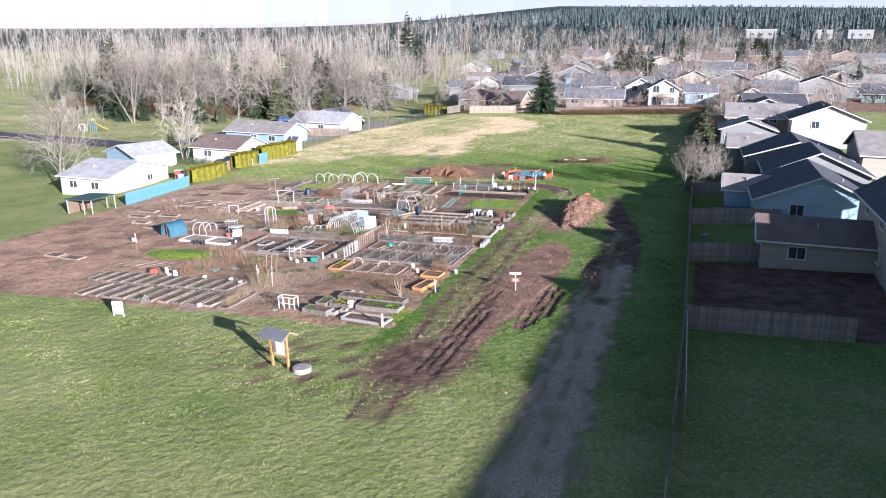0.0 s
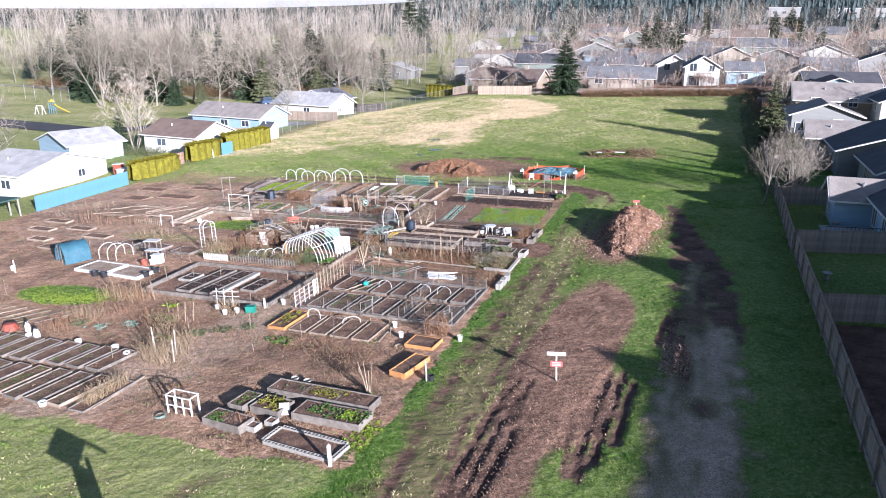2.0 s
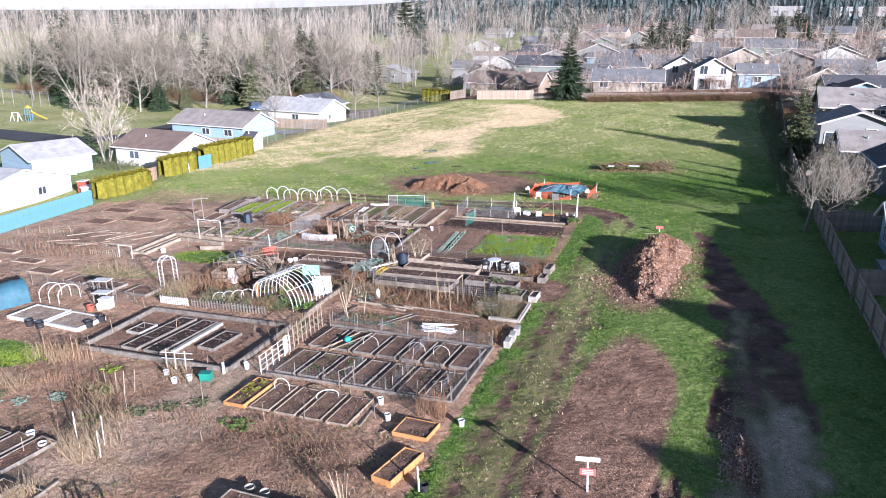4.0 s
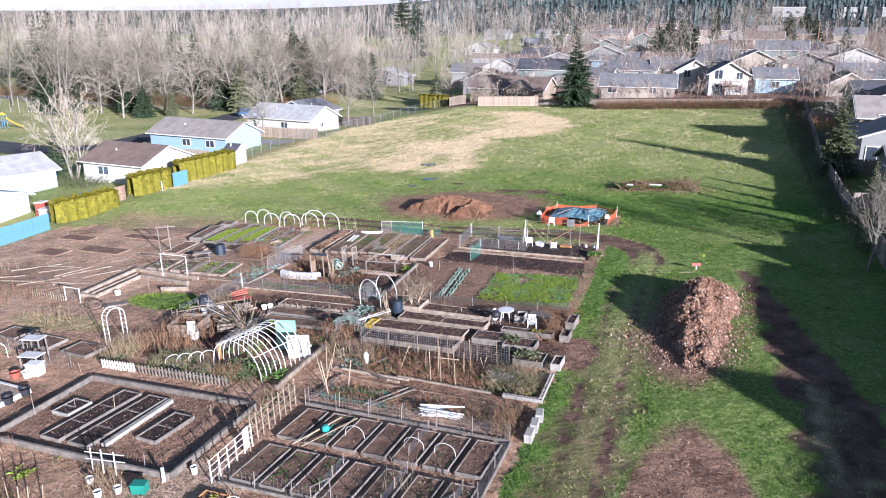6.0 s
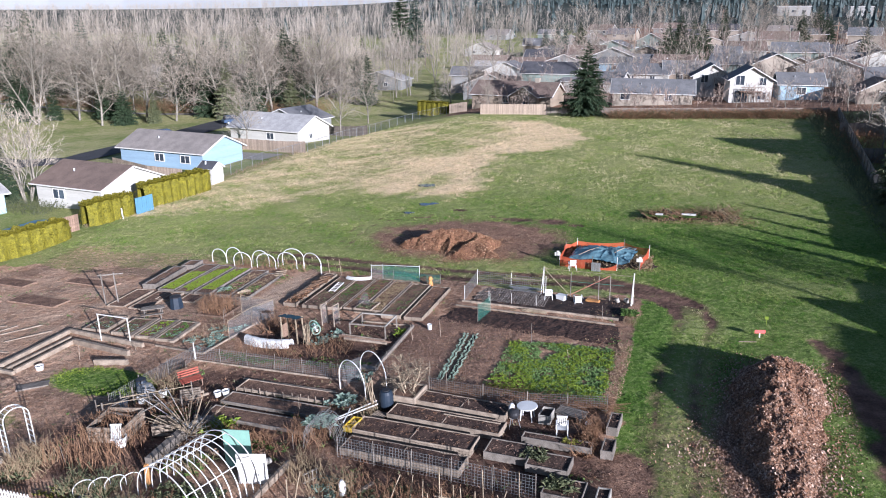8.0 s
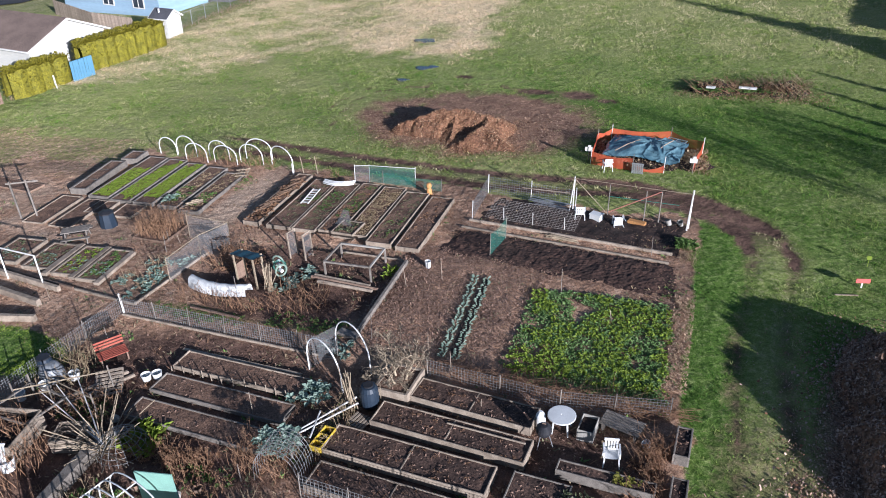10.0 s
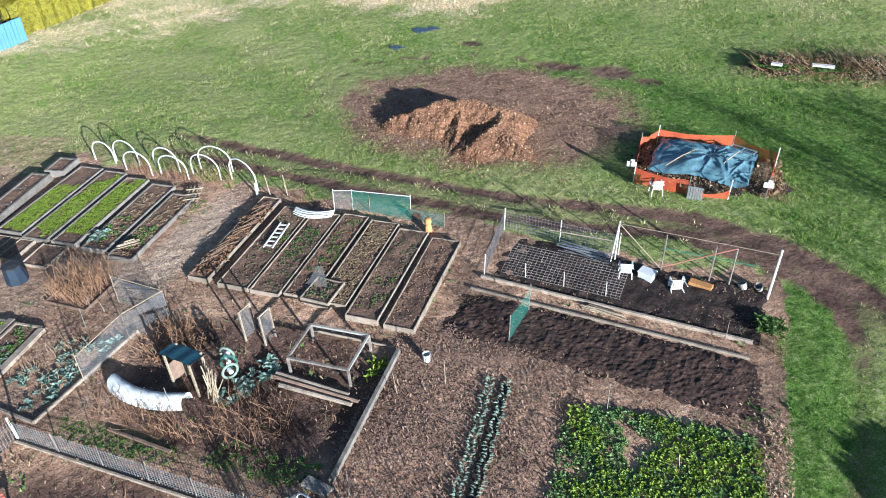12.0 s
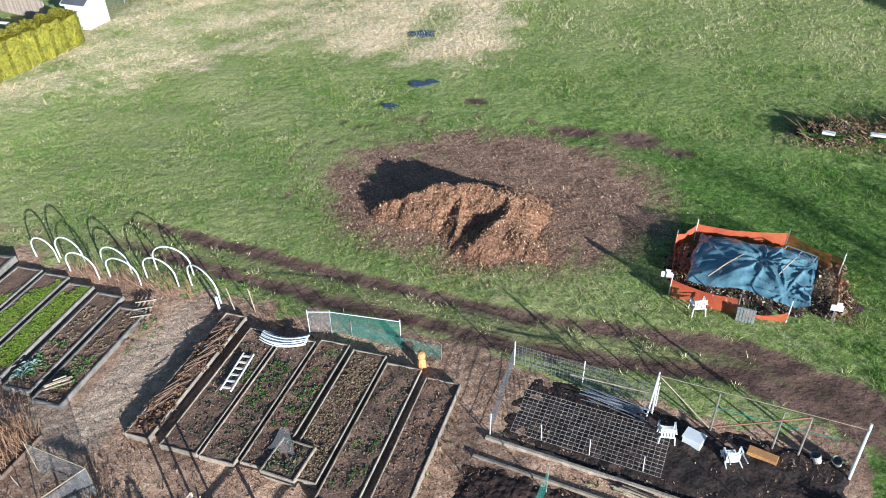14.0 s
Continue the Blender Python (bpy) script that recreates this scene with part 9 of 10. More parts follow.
pl = thing("bamboo_ladder", "pale bamboo slats tied like a ladder lying on soil", "bamboo mat", stand(-40.3, 80.0, 25, 0.1))
for k in range(4):
    part("slat", Geo().rod((-0.35 + 0.2 * k, -0.8, 0.05), (-0.25 + 0.2 * k, 0.8, 0.12), 0.04, n=5), CANE, pl)
for y in (-0.5, 0, 0.5):
    part("cross_slat", Geo().rod((-0.45, y, 0.14), (0.45, y + 0.05, 0.16), 0.03, n=5), CANE, pl)
net_panel([(-32.6, 80.9), (-31.7, 81.15)], 1.15, GREY_NET, "low net between pale posts", True, 0.0, WHITE_PAINT)
net_panel([(-31.7, 81.15), (-28.7, 81.4)], 1.15, GREEN_NET, "green windbreak net on a pale frame", True, 0.05, WHITE_PAINT)
net_panel([(-30.8, 81.2), (-26.8, 80.95)], 0.75, GREEN_NET, "low green windbreak net at the bed ends", True, 0.1)
fig = thing("log_stump", "carved orange log stump beside the beds", "stump", stand(-27.4, 80.4))
part("stump", Geo().lathe([(0.2, 0), (0.17, 0.3), (0.12, 0.42), (0.18, 0.55), (0.13, 0.75), (0.02, 0.78)], 10), ORANGE_WOOD, fig)
poles(-36.0, 81.2, [(-0.4, 0, 1.3, -0.15, 0), (0.5, 0.2, 1.3, -0.1, 0)], 0.03, CANE, "pale stake at the garden edge")
for u, v, span, rot, h in ((-47.6, 82.0, 1.5, -3, 1.3), (-46.2, 82.2, 1.7, -4, 1.45), (-44.9, 81.5, 1.8, -3, 1.3), (-43.6, 82.3, 1.7, -4, 1.3), (-42.7, 81.7, 1.9, -4, 1.25), (-40.9, 82.1, 1.9, -5, 1.35), (-40.8, 82.9, 2.0, 3, 1.45), (-38.4, 81.9, 2.2, -20, 1.5)):
    pipe_hoop(u, v, span, h, rot, 0.035, None, "white plastic pipe hoop at the garden edge", "edge hoops")
solo("post", Geo().rod((0, 0, 0), (0, 0, 0.75), 0.06, n=8), WHITE_PAINT, "white pipe sleeve on a hoop foot", "post", stand(-37.15, 81.1))
stems(-42.5, 81.6, 8.0, 0.8, 110, 0.9, RUST, "dead vines climbing the edge hoops", 0, 0.35, 0.012, 4)
stems(-33.5, 81.3, 4.0, 0.8, 60, 0.45, RUST, "dead stalks along the garden edge", 0, 0.5, 0.01, 3)

# ---- green beds and tool corner at the back left ----
for u, v, w, l, mt in ((-47.5, 77.8, 1.5, 6.4, LIME), (-45.8, 77.7, 1.4, 6.5, LIME), (-44.1, 77.6, 1.4, 6.1, LIME), (-42.3, 77.5, 1.4, 5.9, None), (-40.6, 77.1, 1.4, 5.6, None)):
    bed(u, v, w, l, 0.25, 3, GREY_WOOD, SOIL, 0.09, "long timber bed carpeted with green cover crop" if mt else "long timber bed with litter and few greens", "cover crop beds")
    if mt:
        greens(u, v, 1.2, 5.9, 900, mt, 0.11, 0.05, "low bright green cover crop filling a bed", 3, 0.22, 0.5, 6, edge=0.25)
    else:
        greens(u, v, 1.1, 5.2, 80, STRAW, 0.15, 0.03, "dry litter on a long bed", 3, 0.22, 0.3)
        greens(u, v - 1.2, 1.0, 2.0, 20, KALE, 0.2, 0.09, "green leaves on a long bed", 3, 0.22)
greens(-42.4, 75.6, 0.5, 0.5, 4, BLUE_LEAF, 0.5, 0.2, "one large pale cabbage plant", 0, 0.2)
for k in range(6):
    lumber(-40.6, 75.2, rnd(-0.5, -0.2), rnd(-0.4, 0.2), rnd(0.2, 0.6), rnd(0, 0.4), 0.04, 0.04, CANE, "pale stick on a bed", 0.28 + 0.02 * k, "stick", 20, "loose sticks")
for u, v, w, l in ((-49.5, 77.2, 1.2, 4.6), (-49.4, 80.6, 1.2, 1.5)):
    bed(u, v, w, l, 0.4, 8, GREY_WOOD, SOIL, 0.14, "weathered grey timber trough bed", "trough beds", split=2 if l > 2 else 0)
for u, w, l, mt, n in ((-41.0, 1.35, 3.1, KALE, 40), (-42.6, 1.5, 2.9, LIME, 34), (-44.6, 1.7, 2.6, OLIVE, 30), (-47.0, 1.9, 2.5, OLIVE, 22)):
    bed(u, 67.9, w, l, 0.2, 5, PALE_WOOD, SOIL, 0.12, "timber bed with wide plank edges and mixed greens", "wide plank beds")
    greens(u, 67.9, w - 0.4, l - 0.4, n, mt, 0.16, 0.07, "mixed low greens in a plank bed", 5, 0.17, 0.8, 6)
    greens(u + 0.1, 67.5, w - 0.5, 1.4, 14, BLUE_LEAF, 0.15, 0.06, "grey leafy plants in a plank bed", 5, 0.17)
for u, v in ((-40.1, 67.8), (-41.8, 67.9), (-43.5, 67.8)):
    plank((u, v - 1.6), (u - 0.3, v + 1.6), 0.3, 0.16, PALE_WOOD, "wide pale plank between mixed beds", 0.06)
for i in range(2):
    bed(-44.2 - 2.0 * i, 73.6, 1.4, 1.6, 0.16, 4, PALE_WOOD, SOIL, 0.05, "low pale timber bed of dark soil", "small mixed beds")
    bed(-47.0 - 2.0 * i, 72.6, 1.5, 3.6, 0.16, 4, PALE_WOOD, SOIL, 0.05, "low pale timber bed of dark soil", "small mixed beds")
greens(-37.7, 67.0, 1.0, 2.2, 12, BLUE_LEAF, 0.4, 0.2, "large grey-green brassicas along a fence", 0, 0, 0.9, 8)
greens(-37.2, 69.2, 0.8, 1.6, 8, BLUE_LEAF, 0.35, 0.18, "grey-green brassicas along a fence", 0, 0, 0.9, 8)
plank((-40.9, 65.6), (-37.0, 65.3), 0.1, 0.15, PALE_WOOD, "pale border board round mixed beds")
plank((-37.0, 65.3), (-36.5, 70.5), 0.1, 0.15, PALE_WOOD, "pale border board round mixed beds")
plank((-48.5, 66.4), (-41.0, 65.6), 0.12, 0.18, BROWN_WOOD, "brown border board round mixed beds")
bin_ = thing("compost_bin", "dark blue-grey plastic compost bin with a lid", "compost bin", stand(-44.1, 71.8, 15))
part("body", Geo().lathe([(0.5, 0), (0.47, 0.3), (0.40, 0.85)], 8), BLUE_BIN, bin_)
part("lid", Geo().lathe([(0.44, 0.86), (0.44, 0.92), (0.2, 1.0), (0.05, 1.02)], 8), BLACK_PLASTIC, bin_)
pt_ = thing("picnic_table", "weathered grey wooden picnic table", "picnic table", stand(-44.6, 69.9, 35))
for k in range(5):
    part("board", Geo().box((0, -0.3 + 0.15 * k, 0.72), (1.5, 0.13, 0.04)), GREY_WOOD, pt_)
for s in (-1, 1):
    part("seat", Geo().box((0, s * 0.65, 0.44), (1.5, 0.24, 0.04)), GREY_WOOD, pt_)
    part("trestle", Geo().rod((s * 0.55, -0.65, 0), (s * 0.55, -0.2, 0.7), 0.045, n=4).rod((s * 0.55, 0.65, 0), (s * 0.55, 0.2, 0.7), 0.045, n=4).rod((s * 0.55, -0.7, 0.42), (s * 0.55, 0.7, 0.42), 0.04, n=4), GREY_WOOD, pt_)
stems(-40.8, 72.2, 2.4, 2.2, 260, 1.1, RUST, "round thicket of rusty dead stalks", 0, 0.25, 0.012, 4)
bed(-40.6, 72.0, 2.2, 2.2, 0.12, 0, BROWN_WOOD, SOIL, 0.06, "square low bed holding dead stalks", "small mixed beds")
net_panel([(-36.6, 67.5), (-36.5, 70.0), (-35.8, 71.7)], 1.4, GREY_NET, "grey bird netting fence on thin posts", True, 0.1, CANE)
net_panel([(-38.6, 71.9), (-35.8, 71.7)], 1.4, GREY_NET, "grey bird netting fence on thin posts", True, 0.1, CANE)

# ---- red soil plot with row cover and tool shelter ----
cov = solo("row_cover", Geo().sheet(20, 10, lambda a, b: Vector(((a - 0.5) * 3.3, 0.32 * -math.cos(math.pi * b) + 0.35 * (2 * a - 1) ** 2, 0.5 * math.sin(math.pi * b) ** 0.6 * (1 + 0.02 * math.sin(a * 31)) + 0.02 * noise.noise((a * 12, b * 5, 2))))), CLOTH, "white fleece row cover over low hoops", "row cover", stand(-33.8, 67.4, 0), smooth=True)
sh = thing("tool_shelter", "small teal roofed shelter on wooden posts", "shelter", stand(-32.5, 68.6, -8))
part("roof", Geo().sheet(12, 2, lambda a, b: Vector(((a - 0.5) * 1.5, (b - 0.5) * 0.8, 1.75 - 0.15 * b + 0.015 * math.sin(a * 60)))).sheet(12, 2, lambda a, b: Vector(((0.5 - a) * 1.5, (b - 0.5) * 0.8, 1.73 - 0.15 * b + 0.015 * math.sin(a * 60)))), TEAL, sh)
for x in (-0.6, 0.6):
    for y in (-0.32, 0.32):
        part("post", Geo().box((x, y, 0.83), (0.07, 0.07, 1.7)), CANE, sh)
part("side_board", Geo().box((-0.66, 0, 0.6), (0.03, 0.6, 0.9)), BROWN_WOOD, sh)
for k in range(3):
    rl = thing("hose_reel", "white and green hose reel hung on a post", "hose reel", stand(-31.7 + 0.35 * k, 69.8 - 0.35 * k, 30 * k, 0.25))
    part("rim", Geo().tube([Vector((0.3 * math.cos(a), 0.1, 0.4 + 0.3 * math.sin(a))) for a in [i * 0.4488 for i in range(15)]], 0.05, 6), GREEN_NET if k == 1 else BLUE_LEAF, rl)
    part("hub", Geo().rod((0, 0, 0.4), (0, 0.2, 0.4), 0.09, n=8), WHITE_PLASTIC, rl)
bu = thing("cane_bundle", "leaning bundle of pale stakes by the shelter", "canes", stand(-31.3, 68.2))
for k in range(14):
    part("cane", Geo().rod((R.gauss(0, 0.12), R.gauss(0, 0.08), 0), (R.gauss(0, 0.22), 0.25 + R.gauss(0, 0.1), rnd(0.9, 1.5)), 0.028, 0.02, n=5), CANE, bu)
greens(-30.5, 69.4, 0.9, 2.4, 18, BLUE_LEAF, 0.36, 0.18, "row of grey-green brassicas by the shelter", -25, 0, 0.9, 8)
for u in (-31.8, -30.9):
    fr = thing("post_arch", "narrow upright timber frame with netting", "frame", stand(u, 71.6, 80))
    for s in (-1, 1):
        part("post", Geo().box((s * 0.3, 0, 0.75), (0.06, 0.06, 1.55)), PALE_WOOD, fr)
    part("rail", Geo().box((0, 0.04, 1.45), (0.7, 0.04, 0.06)), PALE_WOOD, fr)
    part("net", Geo().sheet(3, 3, lambda a, b: Vector(((a - 0.5) * 0.6, 0.02, 0.1 + 1.3 * b))), GREY_NET, fr)
tf = thing("open_frame_table", "bare grey timber table frame on red soil", "frame", stand(-28.0, 71.2, 2))
for x, y in ((-1.25, -0.95), (1.2, -0.95), (1.25, 0.95), (-1.2, 0.95)):
    part("post", Geo().box((x, y, 0.42), (0.08, 0.08, 0.86)), GREY_WOOD, tf)
for p, q in (((-1.25, -0.95), (1.2, -0.95)), ((1.2, -0.95), (1.25, 0.95)), ((1.25, 0.95), (-1.2, 0.95)), ((-1.2, 0.95), (-1.25, -0.95))):
    part("rail", Geo().rod((*p, 0.84), (*q, 0.84), 0.06, n=4), GREY_WOOD if p[0] < 1 else CONCRETE, tf)
for k, (p, q) in enumerate((((-29.8, 69.8), (-26.1, 69.6)), ((-29.3, 69.5), (-26.3, 69.4)), ((-29.7, 70.0), (-26.6, 69.8)))):
    solo("log", Geo().rod((0, 0, 0.1), ((q[0] - p[0]), (q[1] - p[1]), 0.1), 0.1, 0.08, n=8), PALE_WOOD if k else BROWN_WOOD, "long pole log lying on the soil", "log", stand(*p), "loose logs")
plank((-25.55, 66.2), (-25.7, 72.4), 0.16, 0.25, GREY_WOOD, "grey edging plank beside wood chips")
plank((-26.4, 66.0), (-25.4, 65.8), 0.4, 0.2, GREY_WOOD, "grey block of timber at the path corner")
plank((-29.6, 72.6), (-26.0, 72.6), 0.05, 0.1, PALE_WOOD, "thin edging board on red soil")
greens(-26.2, 71.3, 0.6, 1.4, 10, LIME, 0.35, 0.08, "yellow-green stalks beside the frame", 0, 0, 1.6, 7)
stems(-33.0, 66.6, 5.0, 0.9, 110, 0.7, RUST, "low bare brown bushes before the row cover", 0, 0.5, 0.01, 4)
stems(-29.5, 67.6, 3.0, 2.2, 110, 0.8, RUST, "dead brown bush and weeds", 0, 0.45, 0.01, 4)
greens(-28.0, 66.2, 4.0, 1.2, 110, KALE, 0.14, 0.07, "green weeds along the wire fence")
greens(-33.6, 65.5, 5.0, 0.9, 110, KALE, 0.13, 0.06, "green weeds along the wire fence")
plank((-34.2, 65.9), (-31.4, 65.7), 0.12, 0.1, BROWN_WOOD, "dark plank lying in weeds")
greens(-24.0, 60.9, 0.7, 3.0, 12, OLIVE, 0.2, 0.08, "small weeds along the dark path")
greens(-12.6, 69.0, 1.2, 9.0, 60, KALE, 0.14, 0.08, "green weeds along the plot edge")
greens(-11.0, 44.0, 0.6, 26.0, 260, KALE, 0.15, 0.08, "coarse green weeds along the garden edge")

# ---- field edge: heaps, tarpaulin pen, signs, kiosk ----
def heap(u, v, ru, rv, h, material, label, seed, rot=0.0, peaks=((0, 0, 1),), bits=None, n=1500, name="chip_heap", size=0.09, rough=1.0, skirt=0.06, power=1.15):
    """A lumpy pile of soft ridges with loose strands and chips over it."""
    ob = thing(name, label, "heap", stand(u, v, rot))
    r = random.Random(seed)

    def top(x, y):
        z = 0.0
        wx, wy = x + 0.35 * noise.noise((x * 0.8, y * 0.8, seed + 1)), y + 0.35 * noise.noise((x * 0.8, y * 0.8, seed + 2))
        for px, py, ph in peaks:
            d = math.hypot((wx - px) / ru, (wy - py) / rv) / (0.55 + 0.45 * ph)
            z += (ph * max(0.0, 1 - d) ** power) ** 3
        z = z ** (1 / 3)
        edge = min(1, z * 6)
        return h * z + edge * rough * (0.20 * noise.noise((x * 1.3, y * 1.3, seed)) + 0.12 * noise.noise((x * 3, y * 3, seed)) + 0.06 * noise.noise((x * 7, y * 7, seed))) - 0.06

    X = ru + max(abs(q[0]) for q in peaks) + 0.2
    Y = rv + max(abs(q[1]) for q in peaks) + 0.2
    part("body", Geo().sheet(90, 90, lambda a, b: Vector(((2 * a - 1) * X, (2 * b - 1) * Y, top((2 * a - 1) * X, (2 * b - 1) * Y)))), material, ob)
    g = Geo()
    for _ in range(n):
        x, y = r.uniform(-X, X), r.uniform(-Y, Y)
        t = top(x, y)
        if t < 0.02 and r.random() > skirt:
            continue
        p = Vector((x, y, max(0.0, t) + 0.02))
        b = r.uniform(0, 6.283)
        s = size * r.uniform(0.5, 1.6)
        ex, ey = Vector((math.cos(b), math.sin(b), r.gauss(0, 0.6))) * s, Vector((-math.sin(b), math.cos(b), r.gauss(0, 0.8))) * s * r.uniform(0.15, 0.5)
        g.add([p - ex - ey, p + ex - ey * 0.6, p + ex * 0.8 + ey, p - ex + ey], [(0, 1, 2, 3)])
    tagged(part("chip_layer", g, bits or CHIP_BITS, ob), kind="stuff")
    return ob


def ridge_heap(name, label, crest, slope, material, bits, n, size, seed, lump, skirt, flat_top=0.0):
    """A tipped pile: slopes fall at one angle from crest lines of points (u, v, height); bits: (material, share) of the loose cover."""
    flat = [q for line in crest for q in line]
    u0, v0 = sum(q[0] for q in flat) / len(flat), sum(q[1] for q in flat) / len(flat)
    ob = thing(name, label, "heap", stand(u0, v0))
    r = random.Random(seed)

    def top(x, y):
        wx, wy = x + 0.3 * noise.noise((x * 0.7, y * 0.7, seed)), y + 0.3 * noise.noise((x * 0.7, y * 0.7, seed + 5))
        best = -9.0
        for line in crest:
            for (a, b, c), (d, e, f) in zip(line, line[1:]):
                ax, ay, dx, dy = a - u0, b - v0, d - a, e - b
                s = max(0.0, min(1.0, ((wx - ax) * dx + (wy - ay) * dy) / (dx * dx + dy * dy)))
                best = max(best, c + (f - c) * s - slope * max(0.0, math.hypot(wx - ax - s * dx, wy - ay - s * dy) - flat_top))
        k = max(0.0, min(1.0, best * 2.2 + 0.45))
        return best + lump * k * (0.30 * noise.noise((x * 1.1, y * 1.1, seed)) + 0.20 * noise.noise((x * 2.6, y * 2.6, seed)) + 0.13 * noise.noise((x * 6, y * 6, seed)) + 0.07 * noise.noise((x * 13, y * 13, seed)))

    reach = max(q[2] for q in flat) / slope + flat_top + skirt
    x0, x1 = min(q[0] for q in flat) - u0 - reach, max(q[0] for q in flat) - u0 + reach
    y0, y1 = min(q[1] for q in flat) - v0 - reach, max(q[1] for q in flat) - v0 + reach
    nx, ny = int((x1 - x0) / 0.085), int((y1 - y0) / 0.085)
    part("body", Geo().sheet(nx, ny, lambda a, b: Vector((x0 + (x1 - x0) * a, y0 + (y1 - y0) * b, max(-0.3, top(x0 + (x1 - x0) * a, y0 + (y1 - y0) * b))))), material, ob)
    layers = [Geo() for _ in bits]
    for _ in range(n):
        x, y = r.uniform(x0, x1), r.uniform(y0, y1)
        t = top(x, y)
        if t < 0.0 and r.random() > 0.55 * math.exp(t * 1.6):
            continue
        p = Vector((x, y, max(0.0, t) + 0.03))
        b, s = r.uniform(0, 6.283), size * r.uniform(0.5, 1.6)
        ex, ey = Vector((math.cos(b), math.sin(b), r.gauss(0, 0.6))) * s, Vector((-math.sin(b), math.cos(b), r.gauss(0, 0.8))) * s * r.uniform(0.25, 0.7)
        pick = r.random() + 0.35 * noise.noise((x * 0.5, y * 0.5, seed + 9))
        g = layers[-1]
        for k, (mt, share) in enumerate(bits):
            if pick < share:
                g = layers[k]
                break
        g.add([p - ex - ey, p + ex - ey * 0.6, p + ex * 0.8 + ey, p - ex + ey], [(0, 1, 2, 3)])
    for g, (mt, share) in zip(layers, bits):
        tagged(part("chip_layer", g, mt, ob), kind="stuff")
    return ob


RED_CHIP = mat("red_chips", (0.23, 0.115, 0.062), (0.13, 0.064, 0.037), scale=0.8, fine=9, contrast=0.7, bump=1.0)
TAN_CHIP = mat("tan_chips", (0.24, 0.135, 0.085), (0.13, 0.07, 0.045), scale=0.8, fine=9, contrast=0.7, bump=1.0)
LEAF_BITS = leafy("leaf_bits", (0.13, 0.068, 0.042), (0.46, 0.29, 0.19), through_light=0.0)
GOLD_BITS = leafy("gold_bits", (0.14, 0.068, 0.032), (0.45, 0.27, 0.14), through_light=0.0)
RUST_BITS = leafy("rust_bits", (0.15, 0.065, 0.035), (0.36, 0.19, 0.11), through_light=0.0)
ROSE_BITS = leafy("rose_bits", (0.26, 0.165, 0.12), (0.60, 0.43, 0.33), through_light=0.0)
ridge_heap("leaf_heap", "long tall ridge of brown leaves and wood chips on grass", (((-3.7, 70.2, 1.05), (-3.8, 69.2, 1.4), (-4.0, 67.7, 1.5), (-4.15, 66.2, 1.15), (-4.3, 64.7, 1.4), (-4.2, 62.5, 0.9), (-4.0, 60.4, 0.5), (-4.1, 58.6, 0.1)), ((-4.4, 64.2, 0.4), (-5.6, 62.7, -0.15), (-7.0, 61.8, -0.4)), ((-4.1, 61.5, 0.3), (-5.3, 59.8, -0.25))), 0.85, TAN_CHIP, ((RUST_BITS, 0.30), (LEAF_BITS, 0.62), (ROSE_BITS, 2.0)), 84000, 0.033, 5, 1.0, 0.8, 0.6)
ridge_heap("chip_heap", "red-brown heap of wood chips dug into a crescent", (((-33.0, 90.0, 0.6), (-31.8, 90.6, 1.1), (-30.4, 91.3, 1.4), (-28.6, 91.6, 1.4), (-26.6, 91.6, 1.15)), ((-29.4, 91.3, 1.25), (-28.9, 89.8, 0.75), (-28.7, 88.8, 0.3)), ((-26.8, 91.2, 1.1), (-26.7, 89.8, 0.95), (-27.3, 88.7, 0.85), (-27.7, 88.1, 0.55)), ((-26.6, 89.6, 0.9), (-25.2, 88.8, 0.5), (-24.2, 88.2, 0.15))), 0.62, RED_CHIP, ((RUST_BITS, 0.42), (GOLD_BITS, 0.74), (PALE_BITS, 2.0)), 56000, 0.024, 8, 0.5, 0.9)
litter("wood_chips", "brown leaves blown round the leaf heap", LEAF_BITS, 12000, (-8.6, -1.2, 56.5, 71), lambda U, V: np.clip(0.9 * blob(U, V, -5.2, 62.5, 2.6, 5.6, 0.5), 0, 1), 0.028, 71)
ridge_heap("litter_heap", "low mound of pale leaf litter beside the lane", (((1.2, 39.0, 0.12), (1.3, 40.3, 0.32), (1.3, 41.6, 0.25)),), 0.85, TAN_CHIP, ((LEAF_BITS, 0.5), (ROSE_BITS, 2.0)), 5000, 0.03, 15, 0.5, 0.4)
ridge_heap("brush_heap", "two low mounds of brush and rotting plants", (((-12.6, 103.6, 0.6), (-11.6, 103.7, 0.85), (-9.6, 103.9, 0.4), (-7.4, 104.1, 0.8), (-6.2, 104.3, 0.9), (-5.2, 104.4, 0.4)),), 0.62, DARK_SOIL, ((RUST, 0.36), (KALE, 0.62), (STRAW, 2.0)), 26000, 0.034, 10, 0.9, 0.7)
stems(-9.4, 103.8, 7.5, 2.2, 260, 0.7, RUST, "tangled cut branches on the brush heap", 8, 0.9, 0.02, 3, dz=0.2)
greens(-10.6, 103.4, 5.6, 2.4, 240, KALE, 0.26, 0.09, "green brambles on the brush heap", 8, 0.4, 1.0)
stems(-6.6, 104.5, 3.5, 2.5, 160, 0.9, STRAW, "pale dry brush on the heap", 8, 0.8, 0.015, 3, dz=0.3)
for u, v, L in ((-12.0, 102.6, 0.65), (-9.3, 102.9, 1.3)):
    lumber(u, v, -L / 2, 0, L / 2, -0.1, 0.3, 0.12, WHITE_PAINT, "white board lying on the brush heap", 0.62, "board")

